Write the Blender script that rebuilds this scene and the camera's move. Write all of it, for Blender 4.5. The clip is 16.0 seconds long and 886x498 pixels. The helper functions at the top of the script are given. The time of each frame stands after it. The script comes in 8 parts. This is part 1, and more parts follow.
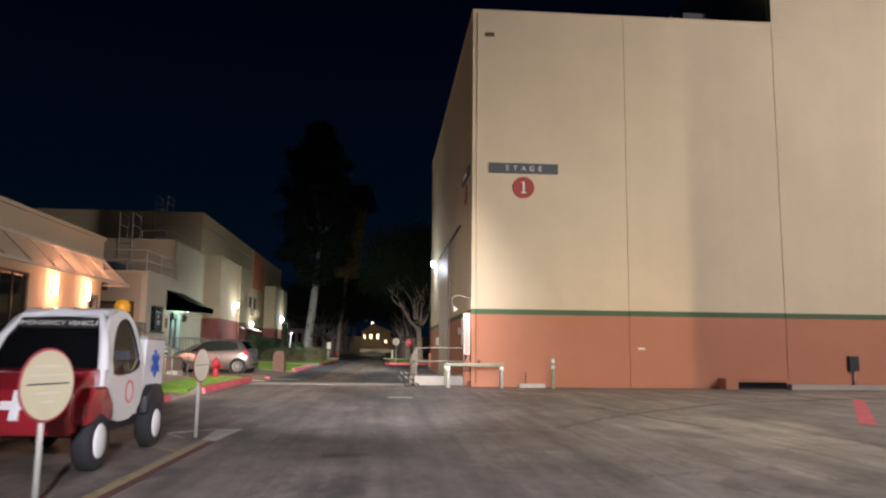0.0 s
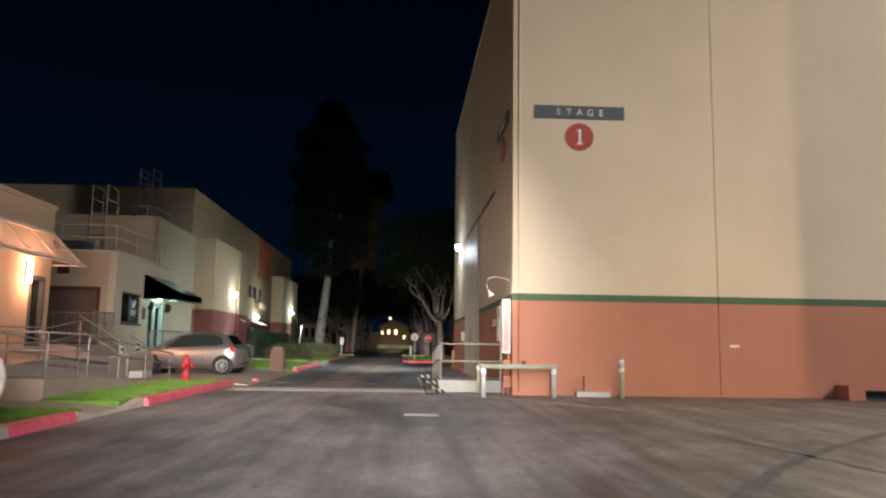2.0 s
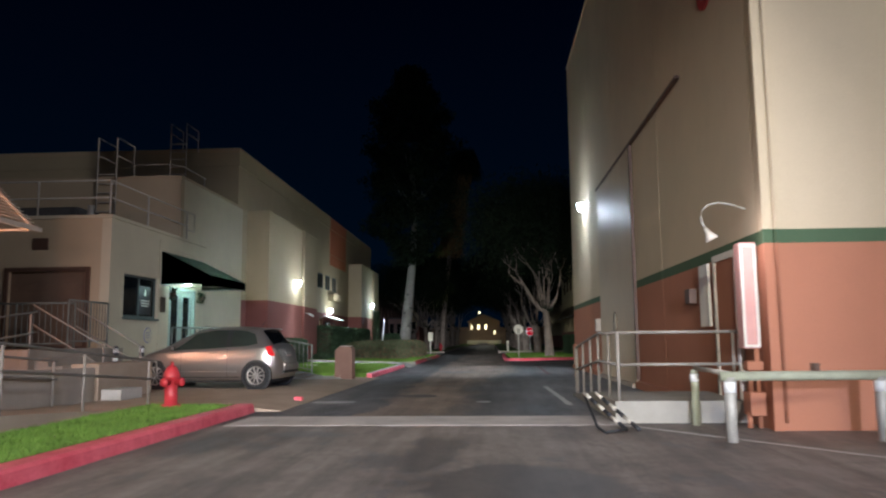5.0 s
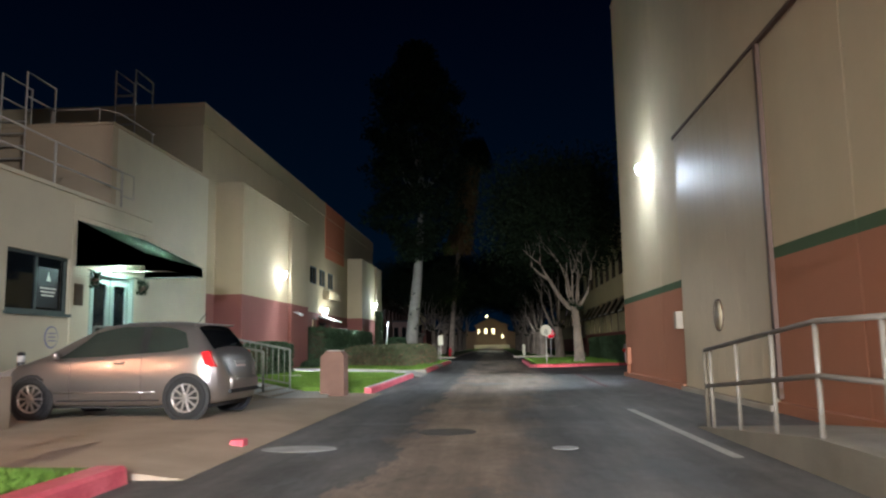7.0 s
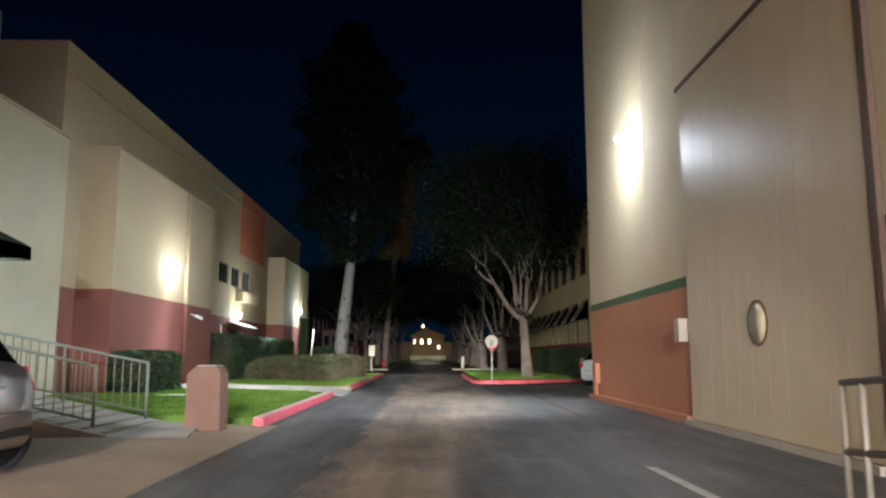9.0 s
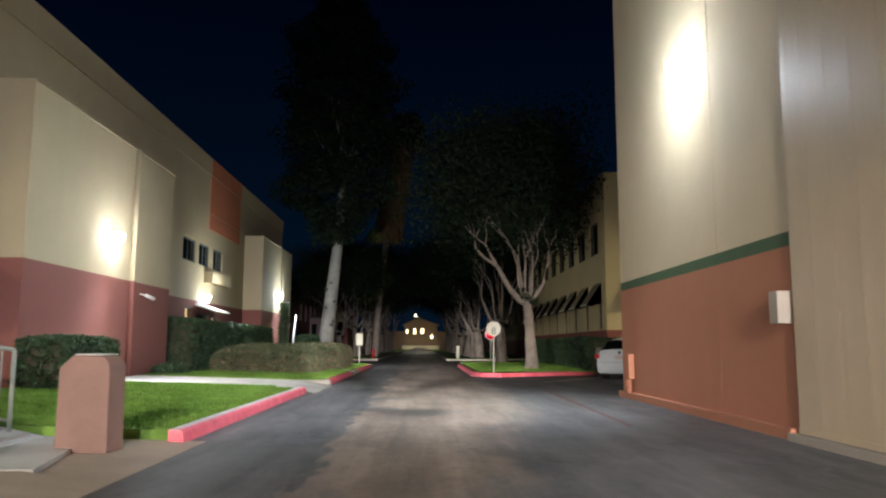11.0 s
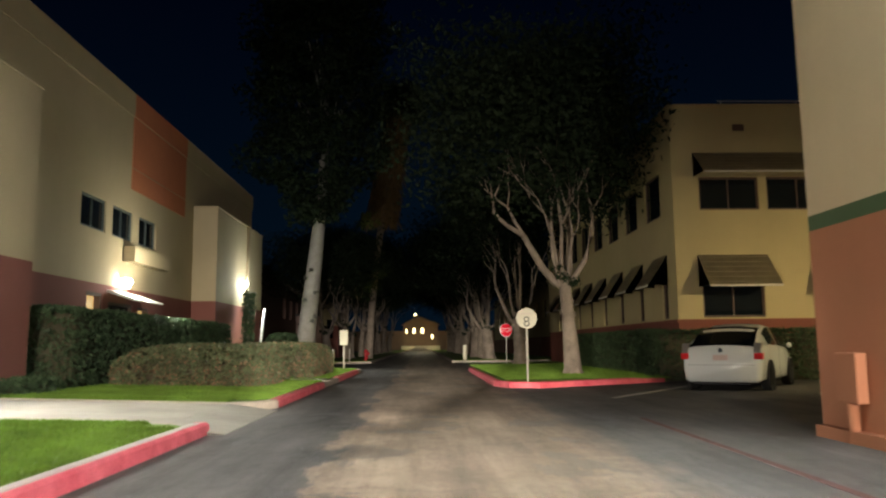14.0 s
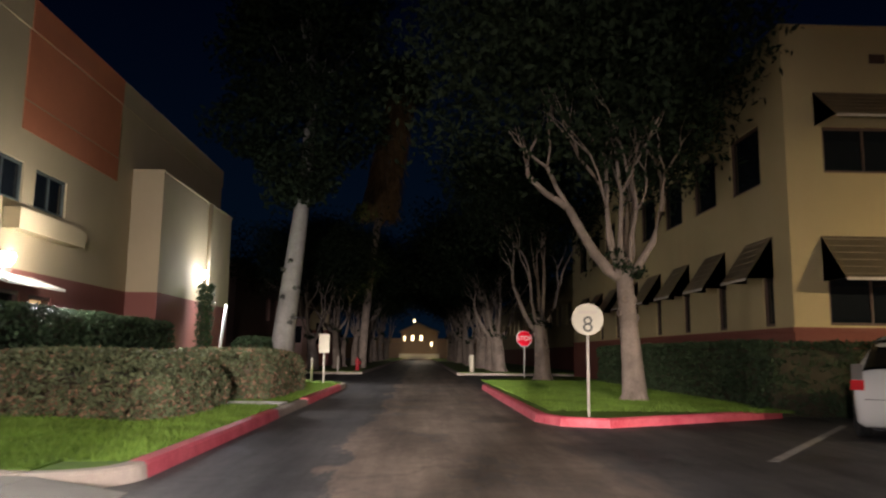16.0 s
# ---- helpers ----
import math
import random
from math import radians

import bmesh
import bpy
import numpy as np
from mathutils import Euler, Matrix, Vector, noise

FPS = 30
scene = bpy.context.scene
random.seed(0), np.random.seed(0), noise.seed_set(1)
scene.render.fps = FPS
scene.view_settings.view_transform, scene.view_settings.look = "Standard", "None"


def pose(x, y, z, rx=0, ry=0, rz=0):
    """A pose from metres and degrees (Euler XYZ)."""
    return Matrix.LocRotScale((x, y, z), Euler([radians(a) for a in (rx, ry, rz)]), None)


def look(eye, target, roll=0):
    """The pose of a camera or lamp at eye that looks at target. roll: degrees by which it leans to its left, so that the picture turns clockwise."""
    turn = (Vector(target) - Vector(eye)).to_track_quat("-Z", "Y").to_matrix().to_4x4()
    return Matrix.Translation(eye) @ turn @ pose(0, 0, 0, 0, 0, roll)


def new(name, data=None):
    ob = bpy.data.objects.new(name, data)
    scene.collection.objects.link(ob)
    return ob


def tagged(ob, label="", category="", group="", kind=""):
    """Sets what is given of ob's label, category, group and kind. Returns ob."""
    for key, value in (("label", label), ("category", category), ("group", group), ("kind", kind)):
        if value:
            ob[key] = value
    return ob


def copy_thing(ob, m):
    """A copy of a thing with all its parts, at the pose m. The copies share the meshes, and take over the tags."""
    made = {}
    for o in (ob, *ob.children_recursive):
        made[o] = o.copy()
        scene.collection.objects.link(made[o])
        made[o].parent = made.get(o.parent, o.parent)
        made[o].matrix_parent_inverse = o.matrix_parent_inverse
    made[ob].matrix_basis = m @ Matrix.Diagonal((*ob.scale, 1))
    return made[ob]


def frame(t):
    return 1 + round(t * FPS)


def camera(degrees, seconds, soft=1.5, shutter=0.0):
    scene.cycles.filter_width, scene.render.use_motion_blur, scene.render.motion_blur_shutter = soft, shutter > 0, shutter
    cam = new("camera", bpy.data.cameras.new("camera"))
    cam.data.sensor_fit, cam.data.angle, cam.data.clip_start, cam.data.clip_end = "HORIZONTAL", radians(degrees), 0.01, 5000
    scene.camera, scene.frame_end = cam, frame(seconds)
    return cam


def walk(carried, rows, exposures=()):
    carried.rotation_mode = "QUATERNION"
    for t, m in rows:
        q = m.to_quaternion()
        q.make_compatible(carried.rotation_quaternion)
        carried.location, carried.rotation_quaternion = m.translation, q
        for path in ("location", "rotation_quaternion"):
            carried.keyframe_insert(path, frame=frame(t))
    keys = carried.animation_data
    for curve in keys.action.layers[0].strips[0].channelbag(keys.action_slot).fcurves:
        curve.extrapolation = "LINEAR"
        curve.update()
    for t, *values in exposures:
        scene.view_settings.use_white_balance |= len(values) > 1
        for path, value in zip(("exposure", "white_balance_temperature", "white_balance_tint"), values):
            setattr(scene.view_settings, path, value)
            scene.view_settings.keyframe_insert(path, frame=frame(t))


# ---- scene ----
cam = camera(61.2, 16.0, soft=2.2, shutter=0.5)
METRES, EYE, TILT, LEAN, TURN = 45.0, 1.2, 0.0, 0.0, -4.4
ROWS = [
    (0.0, 0.0, 0.0, 0.0, -0.08, 7.63, -0.63),
    (0.5, -0.0017, 0.0321, 0.0001, 0.14, 7.58, -0.73),
    (1.0, -0.0034, 0.0647, 0.0002, 0.47, 7.53, -0.78),
    (1.5, -0.0052, 0.0959, -0.0002, 0.87, 7.42, -0.81),
    (2.0, -0.0078, 0.1278, 0.0001, 1.32, 7.33, -0.87),
    (2.5, -0.0106, 0.1613, -0.0001, 2.02, 7.26, -0.9),
    (3.0, -0.0141, 0.193, -0.0003, 2.83, 7.19, -0.81),
    (3.5, -0.0183, 0.2262, -0.0003, 4.13, 7.07, -0.54),
    (4.0, -0.0247, 0.2614, -0.0005, 5.84, 6.99, -0.23),
    (4.5, -0.032, 0.2947, -0.0006, 7.62, 6.95, 0.2),
    (7.0, -0.0702, 0.4656, -0.0023, 8.31, 7.35, 0.9),
    (7.5, -0.0735, 0.4969, -0.0023, 6.65, 7.63, 0.61),
    (8.0, -0.0759, 0.5238, -0.0021, 5.17, 7.88, 0.46),
    (8.5, -0.0782, 0.5486, -0.0019, 4.06, 8.04, 0.21),
    (9.0, -0.0806, 0.5709, -0.0006, 3.42, 8.08, 0.13),
    (9.5, -0.0826, 0.593, -0.0016, 3.12, 7.69, 0.02),
    (10.0, -0.0843, 0.6148, -0.0015, 2.97, 7.54, -0.09),
    (12.5, -0.0946, 0.7384, -0.0022, 2.67, 7.01, 0.07),
    (13.0, -0.0973, 0.7736, -0.0025, 2.7, 6.99, 0.3),
    (13.5, -0.1, 0.8089, -0.0033, 2.75, 7.09, 0.5),
    (14.0, -0.1037, 0.8437, -0.0029, 2.86, 7.35, 0.62),
    (14.5, -0.1071, 0.8805, -0.0024, 2.91, 7.68, 0.46),
    (15.0, -0.1107, 0.9165, -0.002, 2.91, 7.96, 0.17),
    (15.5, -0.1141, 0.9523, -0.0016, 2.81, 8.05, -0.21),
    (16.0, -0.1178, 0.9912, -0.0013, 2.71, 7.97, -0.6),
]
walk(cam, [(t, pose(0, 0, EYE, TILT, LEAN, TURN) @ pose(METRES * x, METRES * y, METRES * z, 90 + pitch, roll, yaw)) for t, x, y, z, yaw, pitch, roll in ROWS],
     [(0.0, -0.15, 5700, 10), (2.0, -0.18, 5600, 9), (3.0, -0.2, 5400, 9), (4.0, -0.4, 5200, 9), (4.5, -0.58, 5150, 8), (7.0, 0.0, 5300, 4), (8.0, 0.12, 5350, 5), (10.0, 0.35, 5550, 8), (12.5, 0.15, 5500, 10), (13.0, 0.15, 5750, 11), (13.5, 0.08, 7000, 7), (14.5, 0.25, 6050, 5), (15.5, 0.17, 6200, 14), (16.0, 0.05, 6200, 19)])

# ---- world and lights ----
world = bpy.data.worlds.new("night")
scene.world = world
world.use_nodes = True
wn = world.node_tree.nodes
wl = world.node_tree.links
wbg = wn["Background"]
wco = wn.new("ShaderNodeTexCoord")
wsep = wn.new("ShaderNodeSeparateXYZ")
wramp = wn.new("ShaderNodeValToRGB")
wl.new(wco.outputs["Generated"], wsep.inputs[0])
wl.new(wsep.outputs["Z"], wramp.inputs[0])
wl.new(wramp.outputs[0], wbg.inputs[0])
wramp.color_ramp.elements[0].position = 0.0
wramp.color_ramp.elements[0].color = (0.0018, 0.0070, 0.0150, 1)
wramp.color_ramp.elements[1].position = 0.5
wramp.color_ramp.elements[1].color = (0.0002, 0.0004, 0.0038, 1)
wbg.inputs[1].default_value = 0.7


def spot(name, at, to, watts, colour, cone=120, blend=0.6, size=0.1):
    data = bpy.data.lights.new(name, "SPOT")
    data.energy, data.color, data.shadow_soft_size = watts, colour, size
    data.spot_size, data.spot_blend = radians(cone), blend
    ob = new(name, data)
    ob.matrix_world = look(at, to)
    return ob


def bulb(name, at, watts, colour, size=0.05):
    data = bpy.data.lights.new(name, "POINT")
    data.energy, data.color, data.shadow_soft_size = watts, colour, size
    ob = new(name, data)
    ob.location = at
    return ob


# unseen yard lights behind the start of the drive
spot("yard_flood_light", (3.4, -2.0, 8.5), (8.4, 24.0, 0.8), 5600, (1.0, 0.84, 0.54), 62, 0.85, 0.06)
# added low orange spot that brightens the stage wall's foot
spot("yard_flood_light", (3.4, -2.0, 3.2), (8.2, 24.0, 0.8), 5200, (1.0, 0.66, 0.24), 26, 1.0, 0.06)
spot("yard_flood_light", (22.0, 6.0, 11.0), (11.5, 22.0, 1.5), 16000, (1.0, 0.85, 0.78), 132, 0.8, 0.3)
# added fill for the lane, in place of the moving car's head lamps
spot("yard_flood_light", (-4.0, -3.0, 9.5), (-1.4, 47.0, -2.6), 58000, (1.0, 0.82, 0.58), 28, 1.0, 0.10)
# fixed fills for the moving car's head lamps, where it starts, by the ramp and by the stage's far corner
# the first two fills hang far higher than a car's lamps
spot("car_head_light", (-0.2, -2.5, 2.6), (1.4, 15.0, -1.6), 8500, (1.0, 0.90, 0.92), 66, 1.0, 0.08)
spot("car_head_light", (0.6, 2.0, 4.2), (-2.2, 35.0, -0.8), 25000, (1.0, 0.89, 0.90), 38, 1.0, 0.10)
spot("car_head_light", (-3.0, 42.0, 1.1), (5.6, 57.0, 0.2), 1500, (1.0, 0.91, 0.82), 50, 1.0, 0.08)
# the last, narrow fill beam is added to brighten the stop sign
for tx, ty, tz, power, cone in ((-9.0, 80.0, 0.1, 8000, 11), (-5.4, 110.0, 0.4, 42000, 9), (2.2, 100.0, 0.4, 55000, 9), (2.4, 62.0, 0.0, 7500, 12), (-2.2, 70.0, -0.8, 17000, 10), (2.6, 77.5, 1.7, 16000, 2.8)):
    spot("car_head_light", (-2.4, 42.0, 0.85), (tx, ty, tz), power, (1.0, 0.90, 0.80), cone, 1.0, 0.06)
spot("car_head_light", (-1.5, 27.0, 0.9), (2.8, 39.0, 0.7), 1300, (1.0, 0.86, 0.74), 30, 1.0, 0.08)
# wall lamps
spot("stage_wall_light", (2.45, 42.4, 5.9), (-7.0, 46.0, -3.2), 3300, (0.98, 0.98, 0.95), 112, 1.0, 0.12)
bulb("stage_wall_light", (1.6, 42.4, 5.75), 190, (0.98, 0.99, 0.95), 0.12)
bulb("hall_wall_light", (-8.5, 49.1, 3.9), 105, (1.0, 0.97, 0.90), 0.10)
bulb("hall_wall_light", (-9.2, 60.7, 3.5), 130, (1.0, 0.95, 0.82), 0.10)
bulb("hall_wall_light", (-8.5, 71.3, 3.8), 140, (0.96, 0.98, 0.98), 0.10)
for lx, ly, lz in ((-9.2, 49.1, 3.8), (-10.1, 60.6, 3.0), (-9.2, 71.3, 3.75)):
    spot("hall_wall_light", (lx, ly, lz), (-4.6, ly - 2.5, -4.4), 1750, (1.0, 0.97, 0.90), 106, 1.0, 0.10)
spot("stage_back_light", (14.5, 47.6, 5.2), (9.6, 60.0, -3.2), 4200, (1.0, 0.80, 0.44), 84, 1.0, 0.12)
bulb("porch_light", (-9.62, 37.7, 3.06), 85, (0.80, 1.0, 0.82), 0.08)
bulb("door_light", (2.42, 24.55, 2.35), 30, (1.0, 0.76, 0.68), 0.05)
for sy in (25.0, 27.7):
    bulb("sconce_light", (-10.36, sy, 3.45), 68, (1.0, 0.42, 0.22), 0.06)
    bulb("sconce_light", (-10.36, sy, 2.75), 68, (1.0, 0.42, 0.22), 0.06)
# unseen spot added at the palm's foot to light its hanging fronds
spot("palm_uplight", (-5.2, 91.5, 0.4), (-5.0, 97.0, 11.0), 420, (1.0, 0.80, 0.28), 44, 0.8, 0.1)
# bulb added in mid-air to brighten the far avenue, without a fitting
bulb("avenue_house_light", (-2.2, 175.0, 7.0), 900, (1.0, 0.85, 0.60), 0.2)

# ---- materials ----
def material(name, colour, rough=0.7, metal=0.0, vary=0.25, scale=1.2, grain=40.0, bump=0.15, spec=0.5, second=None, coat=0.0):
    """Base colour varied by broad stains and by fine grain, with relief from the grain."""
    m = bpy.data.materials.new(name)
    m.use_nodes = True
    n, l = m.node_tree.nodes, m.node_tree.links
    b = n["Principled BSDF"]
    geo = n.new("ShaderNodeNewGeometry")
    broad, fine = n.new("ShaderNodeTexNoise"), n.new("ShaderNodeTexNoise")
    broad.inputs["Scale"].default_value, broad.inputs["Detail"].default_value, broad.inputs["Roughness"].default_value = scale, 5, 0.65
    fine.inputs["Scale"].default_value, fine.inputs["Detail"].default_value = grain, 3
    l.new(geo.outputs["Position"], broad.inputs["Vector"])
    l.new(geo.outputs["Position"], fine.inputs["Vector"])
    mixf = n.new("ShaderNodeMath")
    mixf.operation = "MULTIPLY_ADD"
    l.new(fine.outputs[0], mixf.inputs[0])
    mixf.inputs[1].default_value = 0.35
    l.new(broad.outputs[0], mixf.inputs[2])
    ramp = n.new("ShaderNodeValToRGB")
    ramp.color_ramp.elements[0].position, ramp.color_ramp.elements[1].position = 0.42, 0.95
    lo = [c * (1 - vary) for c in colour]
    hi = second or [min(1.0, c * (1 + vary * 0.7)) for c in colour]
    ramp.color_ramp.elements[0].color, ramp.color_ramp.elements[1].color = (*lo, 1), (*hi, 1)
    l.new(mixf.outputs[0], ramp.inputs[0])
    l.new(ramp.outputs[0], b.inputs["Base Color"])
    b.inputs["Roughness"].default_value, b.inputs["Metallic"].default_value = rough, metal
    b.inputs["Specular IOR Level"].default_value = spec
    b.inputs["Coat Weight"].default_value = coat
    if bump:
        bm_ = n.new("ShaderNodeBump")
        bm_.inputs["Strength"].default_value, bm_.inputs["Distance"].default_value = bump, 0.02
        l.new(mixf.outputs[0], bm_.inputs["Height"])
        l.new(bm_.outputs[0], b.inputs["Normal"])
    return m


def glow(name, colour, strength):
    m = bpy.data.materials.new(name)
    m.use_nodes = True
    b = m.node_tree.nodes["Principled BSDF"]
    b.inputs["Base Color"].default_value = (0.8, 0.8, 0.8, 1)
    b.inputs["Emission Color"].default_value, b.inputs["Emission Strength"].default_value = (*colour, 1), strength
    return m


def glassy(name, colour, rough=0.05, spec=0.6):
    return material(name, colour, rough, 0.0, 0.15, 0.7, 8.0, 0.0, spec)


def painted_wall(name, red, green, cream, z_red, z_green, rough=0.85):
    """Stucco with a painted dado: a red base, a narrow green stripe, and cream above."""
    m = material(name, cream, rough, 0, 0.10, 0.35, 55.0, 0.25, 0.25)
    n, l = m.node_tree.nodes, m.node_tree.links
    b = n["Principled BSDF"]
    ramp = [x for x in n if x.type == "VALTORGB"][0]
    geo = [x for x in n if x.type == "NEW_GEOMETRY"][0]
    sep = n.new("ShaderNodeSeparateXYZ")
    l.new(geo.outputs["Position"], sep.inputs[0])
    # faint rain streaks, long in height and narrow across
    stretch = n.new("ShaderNodeVectorMath")
    stretch.operation = "MULTIPLY"
    stretch.inputs[1].default_value = (1.6, 1.6, 0.06)
    l.new(geo.outputs["Position"], stretch.inputs[0])
    streak = n.new("ShaderNodeTexNoise")
    streak.inputs["Scale"].default_value, streak.inputs["Detail"].default_value = 1.5, 4
    l.new(stretch.outputs[0], streak.inputs["Vector"])
    sr = n.new("ShaderNodeMapRange")
    sr.inputs["From Min"].default_value, sr.inputs["From Max"].default_value = 0.3, 0.75
    sr.inputs["To Min"].default_value, sr.inputs["To Max"].default_value = 0.985, 1.012
    l.new(streak.outputs[0], sr.inputs["Value"])
    wear = n.new("ShaderNodeMapRange")
    wear.inputs["From Min"].default_value, wear.inputs["From Max"].default_value = 0.42, 0.95
    wear.inputs["To Min"].default_value, wear.inputs["To Max"].default_value = 0.90, 1.08
    mixf = [x for x in n if x.type == "MATH"][0]
    l.new(mixf.outputs[0], wear.inputs["Value"])
    last = None
    for z, below in ((z_red, red), (z_green, green)):
        step = n.new("ShaderNodeMath")
        step.operation = "GREATER_THAN"
        l.new(sep.outputs["Z"], step.inputs[0])
        step.inputs[1].default_value = z
        mix = n.new("ShaderNodeMix")
        mix.data_type = "RGBA"
        l.new(step.outputs[0], mix.inputs["Factor"])
        if last is None:
            mix.inputs["A"].default_value, mix.inputs["B"].default_value = (*red, 1), (*green, 1)
        else:
            l.new(last.outputs["Result"], mix.inputs["A"])
            mix.inputs["B"].default_value = (*cream, 1)
        last = mix
    both = n.new("ShaderNodeMath")
    both.operation = "MULTIPLY"
    l.new(sr.outputs[0], both.inputs[0])
    l.new(wear.outputs[0], both.inputs[1])
    tone = n.new("ShaderNodeVectorMath")
    tone.operation = "SCALE"
    l.new(last.outputs["Result"], tone.inputs[0])
    l.new(both.outputs[0], tone.inputs["Scale"])
    l.new(tone.outputs[0], b.inputs["Base Color"])
    return m


CREAM = (0.60, 0.498, 0.332)
RED = (0.42, 0.184, 0.106)
GREEN = (0.080, 0.125, 0.066)
M_STAGE = painted_wall("stage stucco", RED, GREEN, CREAM, 2.37, 2.55)
M_HALL = painted_wall("hall stucco", (0.25, 0.098, 0.076), (0.25, 0.098, 0.076), (0.50, 0.415, 0.255), 2.85, 2.855)
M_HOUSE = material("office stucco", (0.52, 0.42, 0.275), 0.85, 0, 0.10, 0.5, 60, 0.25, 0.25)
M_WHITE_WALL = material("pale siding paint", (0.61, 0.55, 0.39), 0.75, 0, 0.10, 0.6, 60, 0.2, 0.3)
M_RIGHT = painted_wall("annex stucco", (0.24, 0.085, 0.06), (0.24, 0.085, 0.06), (0.52, 0.42, 0.22), 1.75, 1.755)
M_PANEL = material("bright terracotta stucco", (0.56, 0.20, 0.098), 0.85, 0, 0.14, 0.7, 50, 0.25, 0.25)


def door_paint():
    """Glossy cream paint on sheet metal that ripples in height-long waves."""
    m = material("stage door paint", (0.53, 0.43, 0.28), 0.46, 0, 0.12, 0.5, 30, 0.0, 0.35)
    n, l = m.node_tree.nodes, m.node_tree.links
    b = n["Principled BSDF"]
    geo = [x for x in n if x.type == "NEW_GEOMETRY"][0]
    v = n.new("ShaderNodeVectorMath")
    v.operation = "MULTIPLY"
    v.inputs[1].default_value = (2.2, 2.2, 0.10)
    l.new(geo.outputs["Position"], v.inputs[0])
    w = n.new("ShaderNodeTexNoise")
    w.inputs["Scale"].default_value, w.inputs["Detail"].default_value = 2.0, 3
    l.new(v.outputs[0], w.inputs["Vector"])
    bump = n.new("ShaderNodeBump")
    bump.inputs["Strength"].default_value, bump.inputs["Distance"].default_value = 0.22, 0.05
    l.new(w.outputs[0], bump.inputs["Height"])
    l.new(bump.outputs[0], b.inputs["Normal"])
    return m


M_DOORPAINT = door_paint()
M_HATCH = material("glossy hatch paint", (0.55, 0.46, 0.30), 0.34, 0.0, 0.06, 1.5, 20, 0.02, 0.6)
M_DARK = material("dark joint", (0.03, 0.028, 0.026), 0.9, 0, 0.2)
M_ROOF = material("roof felt", (0.10, 0.095, 0.09), 0.9, 0, 0.3, 0.8, 30, 0.3)
M_CONC = material("concrete", (0.38, 0.33, 0.27), 0.85, 0, 0.22, 0.9, 60, 0.25, 0.3)
M_SLAB = material("worn path concrete", (0.33, 0.31, 0.265), 0.85, 0, 0.25, 0.9, 60, 0.25, 0.3)
M_PALE = material("pale concrete", (0.50, 0.47, 0.42), 0.8, 0, 0.18, 1.2, 60, 0.2, 0.3)
M_GUTTER = material("scuffed gutter concrete", (0.45, 0.41, 0.37), 0.8, 0, 0.35, 1.6, 50, 0.25, 0.3)
M_REDWORN = material("faded red line paint", (0.13, 0.062, 0.052), 0.8, 0, 0.4, 3, 50, 0.2, 0.3)
M_PINKPANEL = material("pink painted panel", (0.60, 0.33, 0.28), 0.6, 0, 0.15, 3, 60, 0.05)
M_PINKCONC = material("pinkish concrete", (0.37, 0.29, 0.215), 0.85, 0, 0.2, 1.2, 60, 0.25, 0.3)
M_KERBRED = material("red kerb paint", (0.70, 0.066, 0.10), 0.5, 0, 0.30, 2.5, 40, 0.2, 0.4, (0.78, 0.18, 0.21))
M_KERB = material("kerb concrete", (0.44, 0.37, 0.30), 0.8, 0, 0.25, 2.0, 50, 0.25, 0.3)
M_WHITEPAINT = material("worn white road paint", (0.44, 0.42, 0.38), 0.7, 0, 0.35, 4.0, 40, 0.1, 0.3)
M_YELLOWPAINT = material("worn yellow road paint", (0.34, 0.265, 0.15), 0.7, 0, 0.35, 4.0, 40, 0.1, 0.3)
M_STEEL = material("galvanised steel", (0.42, 0.40, 0.345), 0.5, 0.15, 0.2, 6, 60, 0.05)
M_PICKET = material("grey green picket paint", (0.20, 0.21, 0.18), 0.5, 0.1, 0.2, 5, 60, 0.05, 0.4)
M_RAMPRAIL = material("worn grey rail paint", (0.27, 0.24, 0.205), 0.5, 0.1, 0.25, 5, 60, 0.05, 0.4)
M_RAILPAINT = material("cream rail paint", (0.50, 0.46, 0.38), 0.5, 0, 0.2, 5, 60, 0.05, 0.4)
M_BOLLARD = material("grey green bollard paint", (0.36, 0.37, 0.26), 0.55, 0, 0.25, 5, 50, 0.08, 0.4)
M_BAND = material("white reflective tape", (0.8, 0.8, 0.76), 0.35, 0, 0.1, 6, 40, 0.0, 0.5)
M_BLACK = material("black plastic", (0.02, 0.02, 0.022), 0.5, 0, 0.3, 3, 60, 0.05)
M_RUBBER = material("tyre rubber", (0.018, 0.018, 0.018), 0.85, 0, 0.3, 8, 90, 0.2)
M_GLASS = glassy("dark window glass", (0.010, 0.013, 0.016))
M_CARTGLASS = glassy("dark cart window glass", (0.012, 0.013, 0.014), 0.03, 0.7)
M_CARGLASS = glassy("car window glass", (0.050, 0.062, 0.050), 0.03, 0.7)
M_CHROME = material("bright alloy", (0.42, 0.39, 0.355), 0.38, 0.65, 0.1, 8, 40, 0.0)
M_BEIGECAR = material("champagne car paint", (0.40, 0.365, 0.335), 0.29, 0.85, 0.05, 1, 300, 0.0, 0.5, None, 0.5)
M_WHITECAR = material("white car paint", (0.75, 0.75, 0.72), 0.25, 0.0, 0.04, 1, 300, 0.0, 0.5, None, 0.6)
M_REDCART = material("dark red cart plastic", (0.30, 0.018, 0.025), 0.22, 0, 0.1, 2, 200, 0.0, 0.5, None, 0.5)
M_REDLENS = material("red lamp lens", (0.62, 0.02, 0.025), 0.3, 0, 0.15, 10, 60, 0.0, 0.2)
M_HYDRANT = material("red hydrant paint", (0.38, 0.024, 0.03), 0.45, 0, 0.25, 6, 60, 0.1, 0.5)
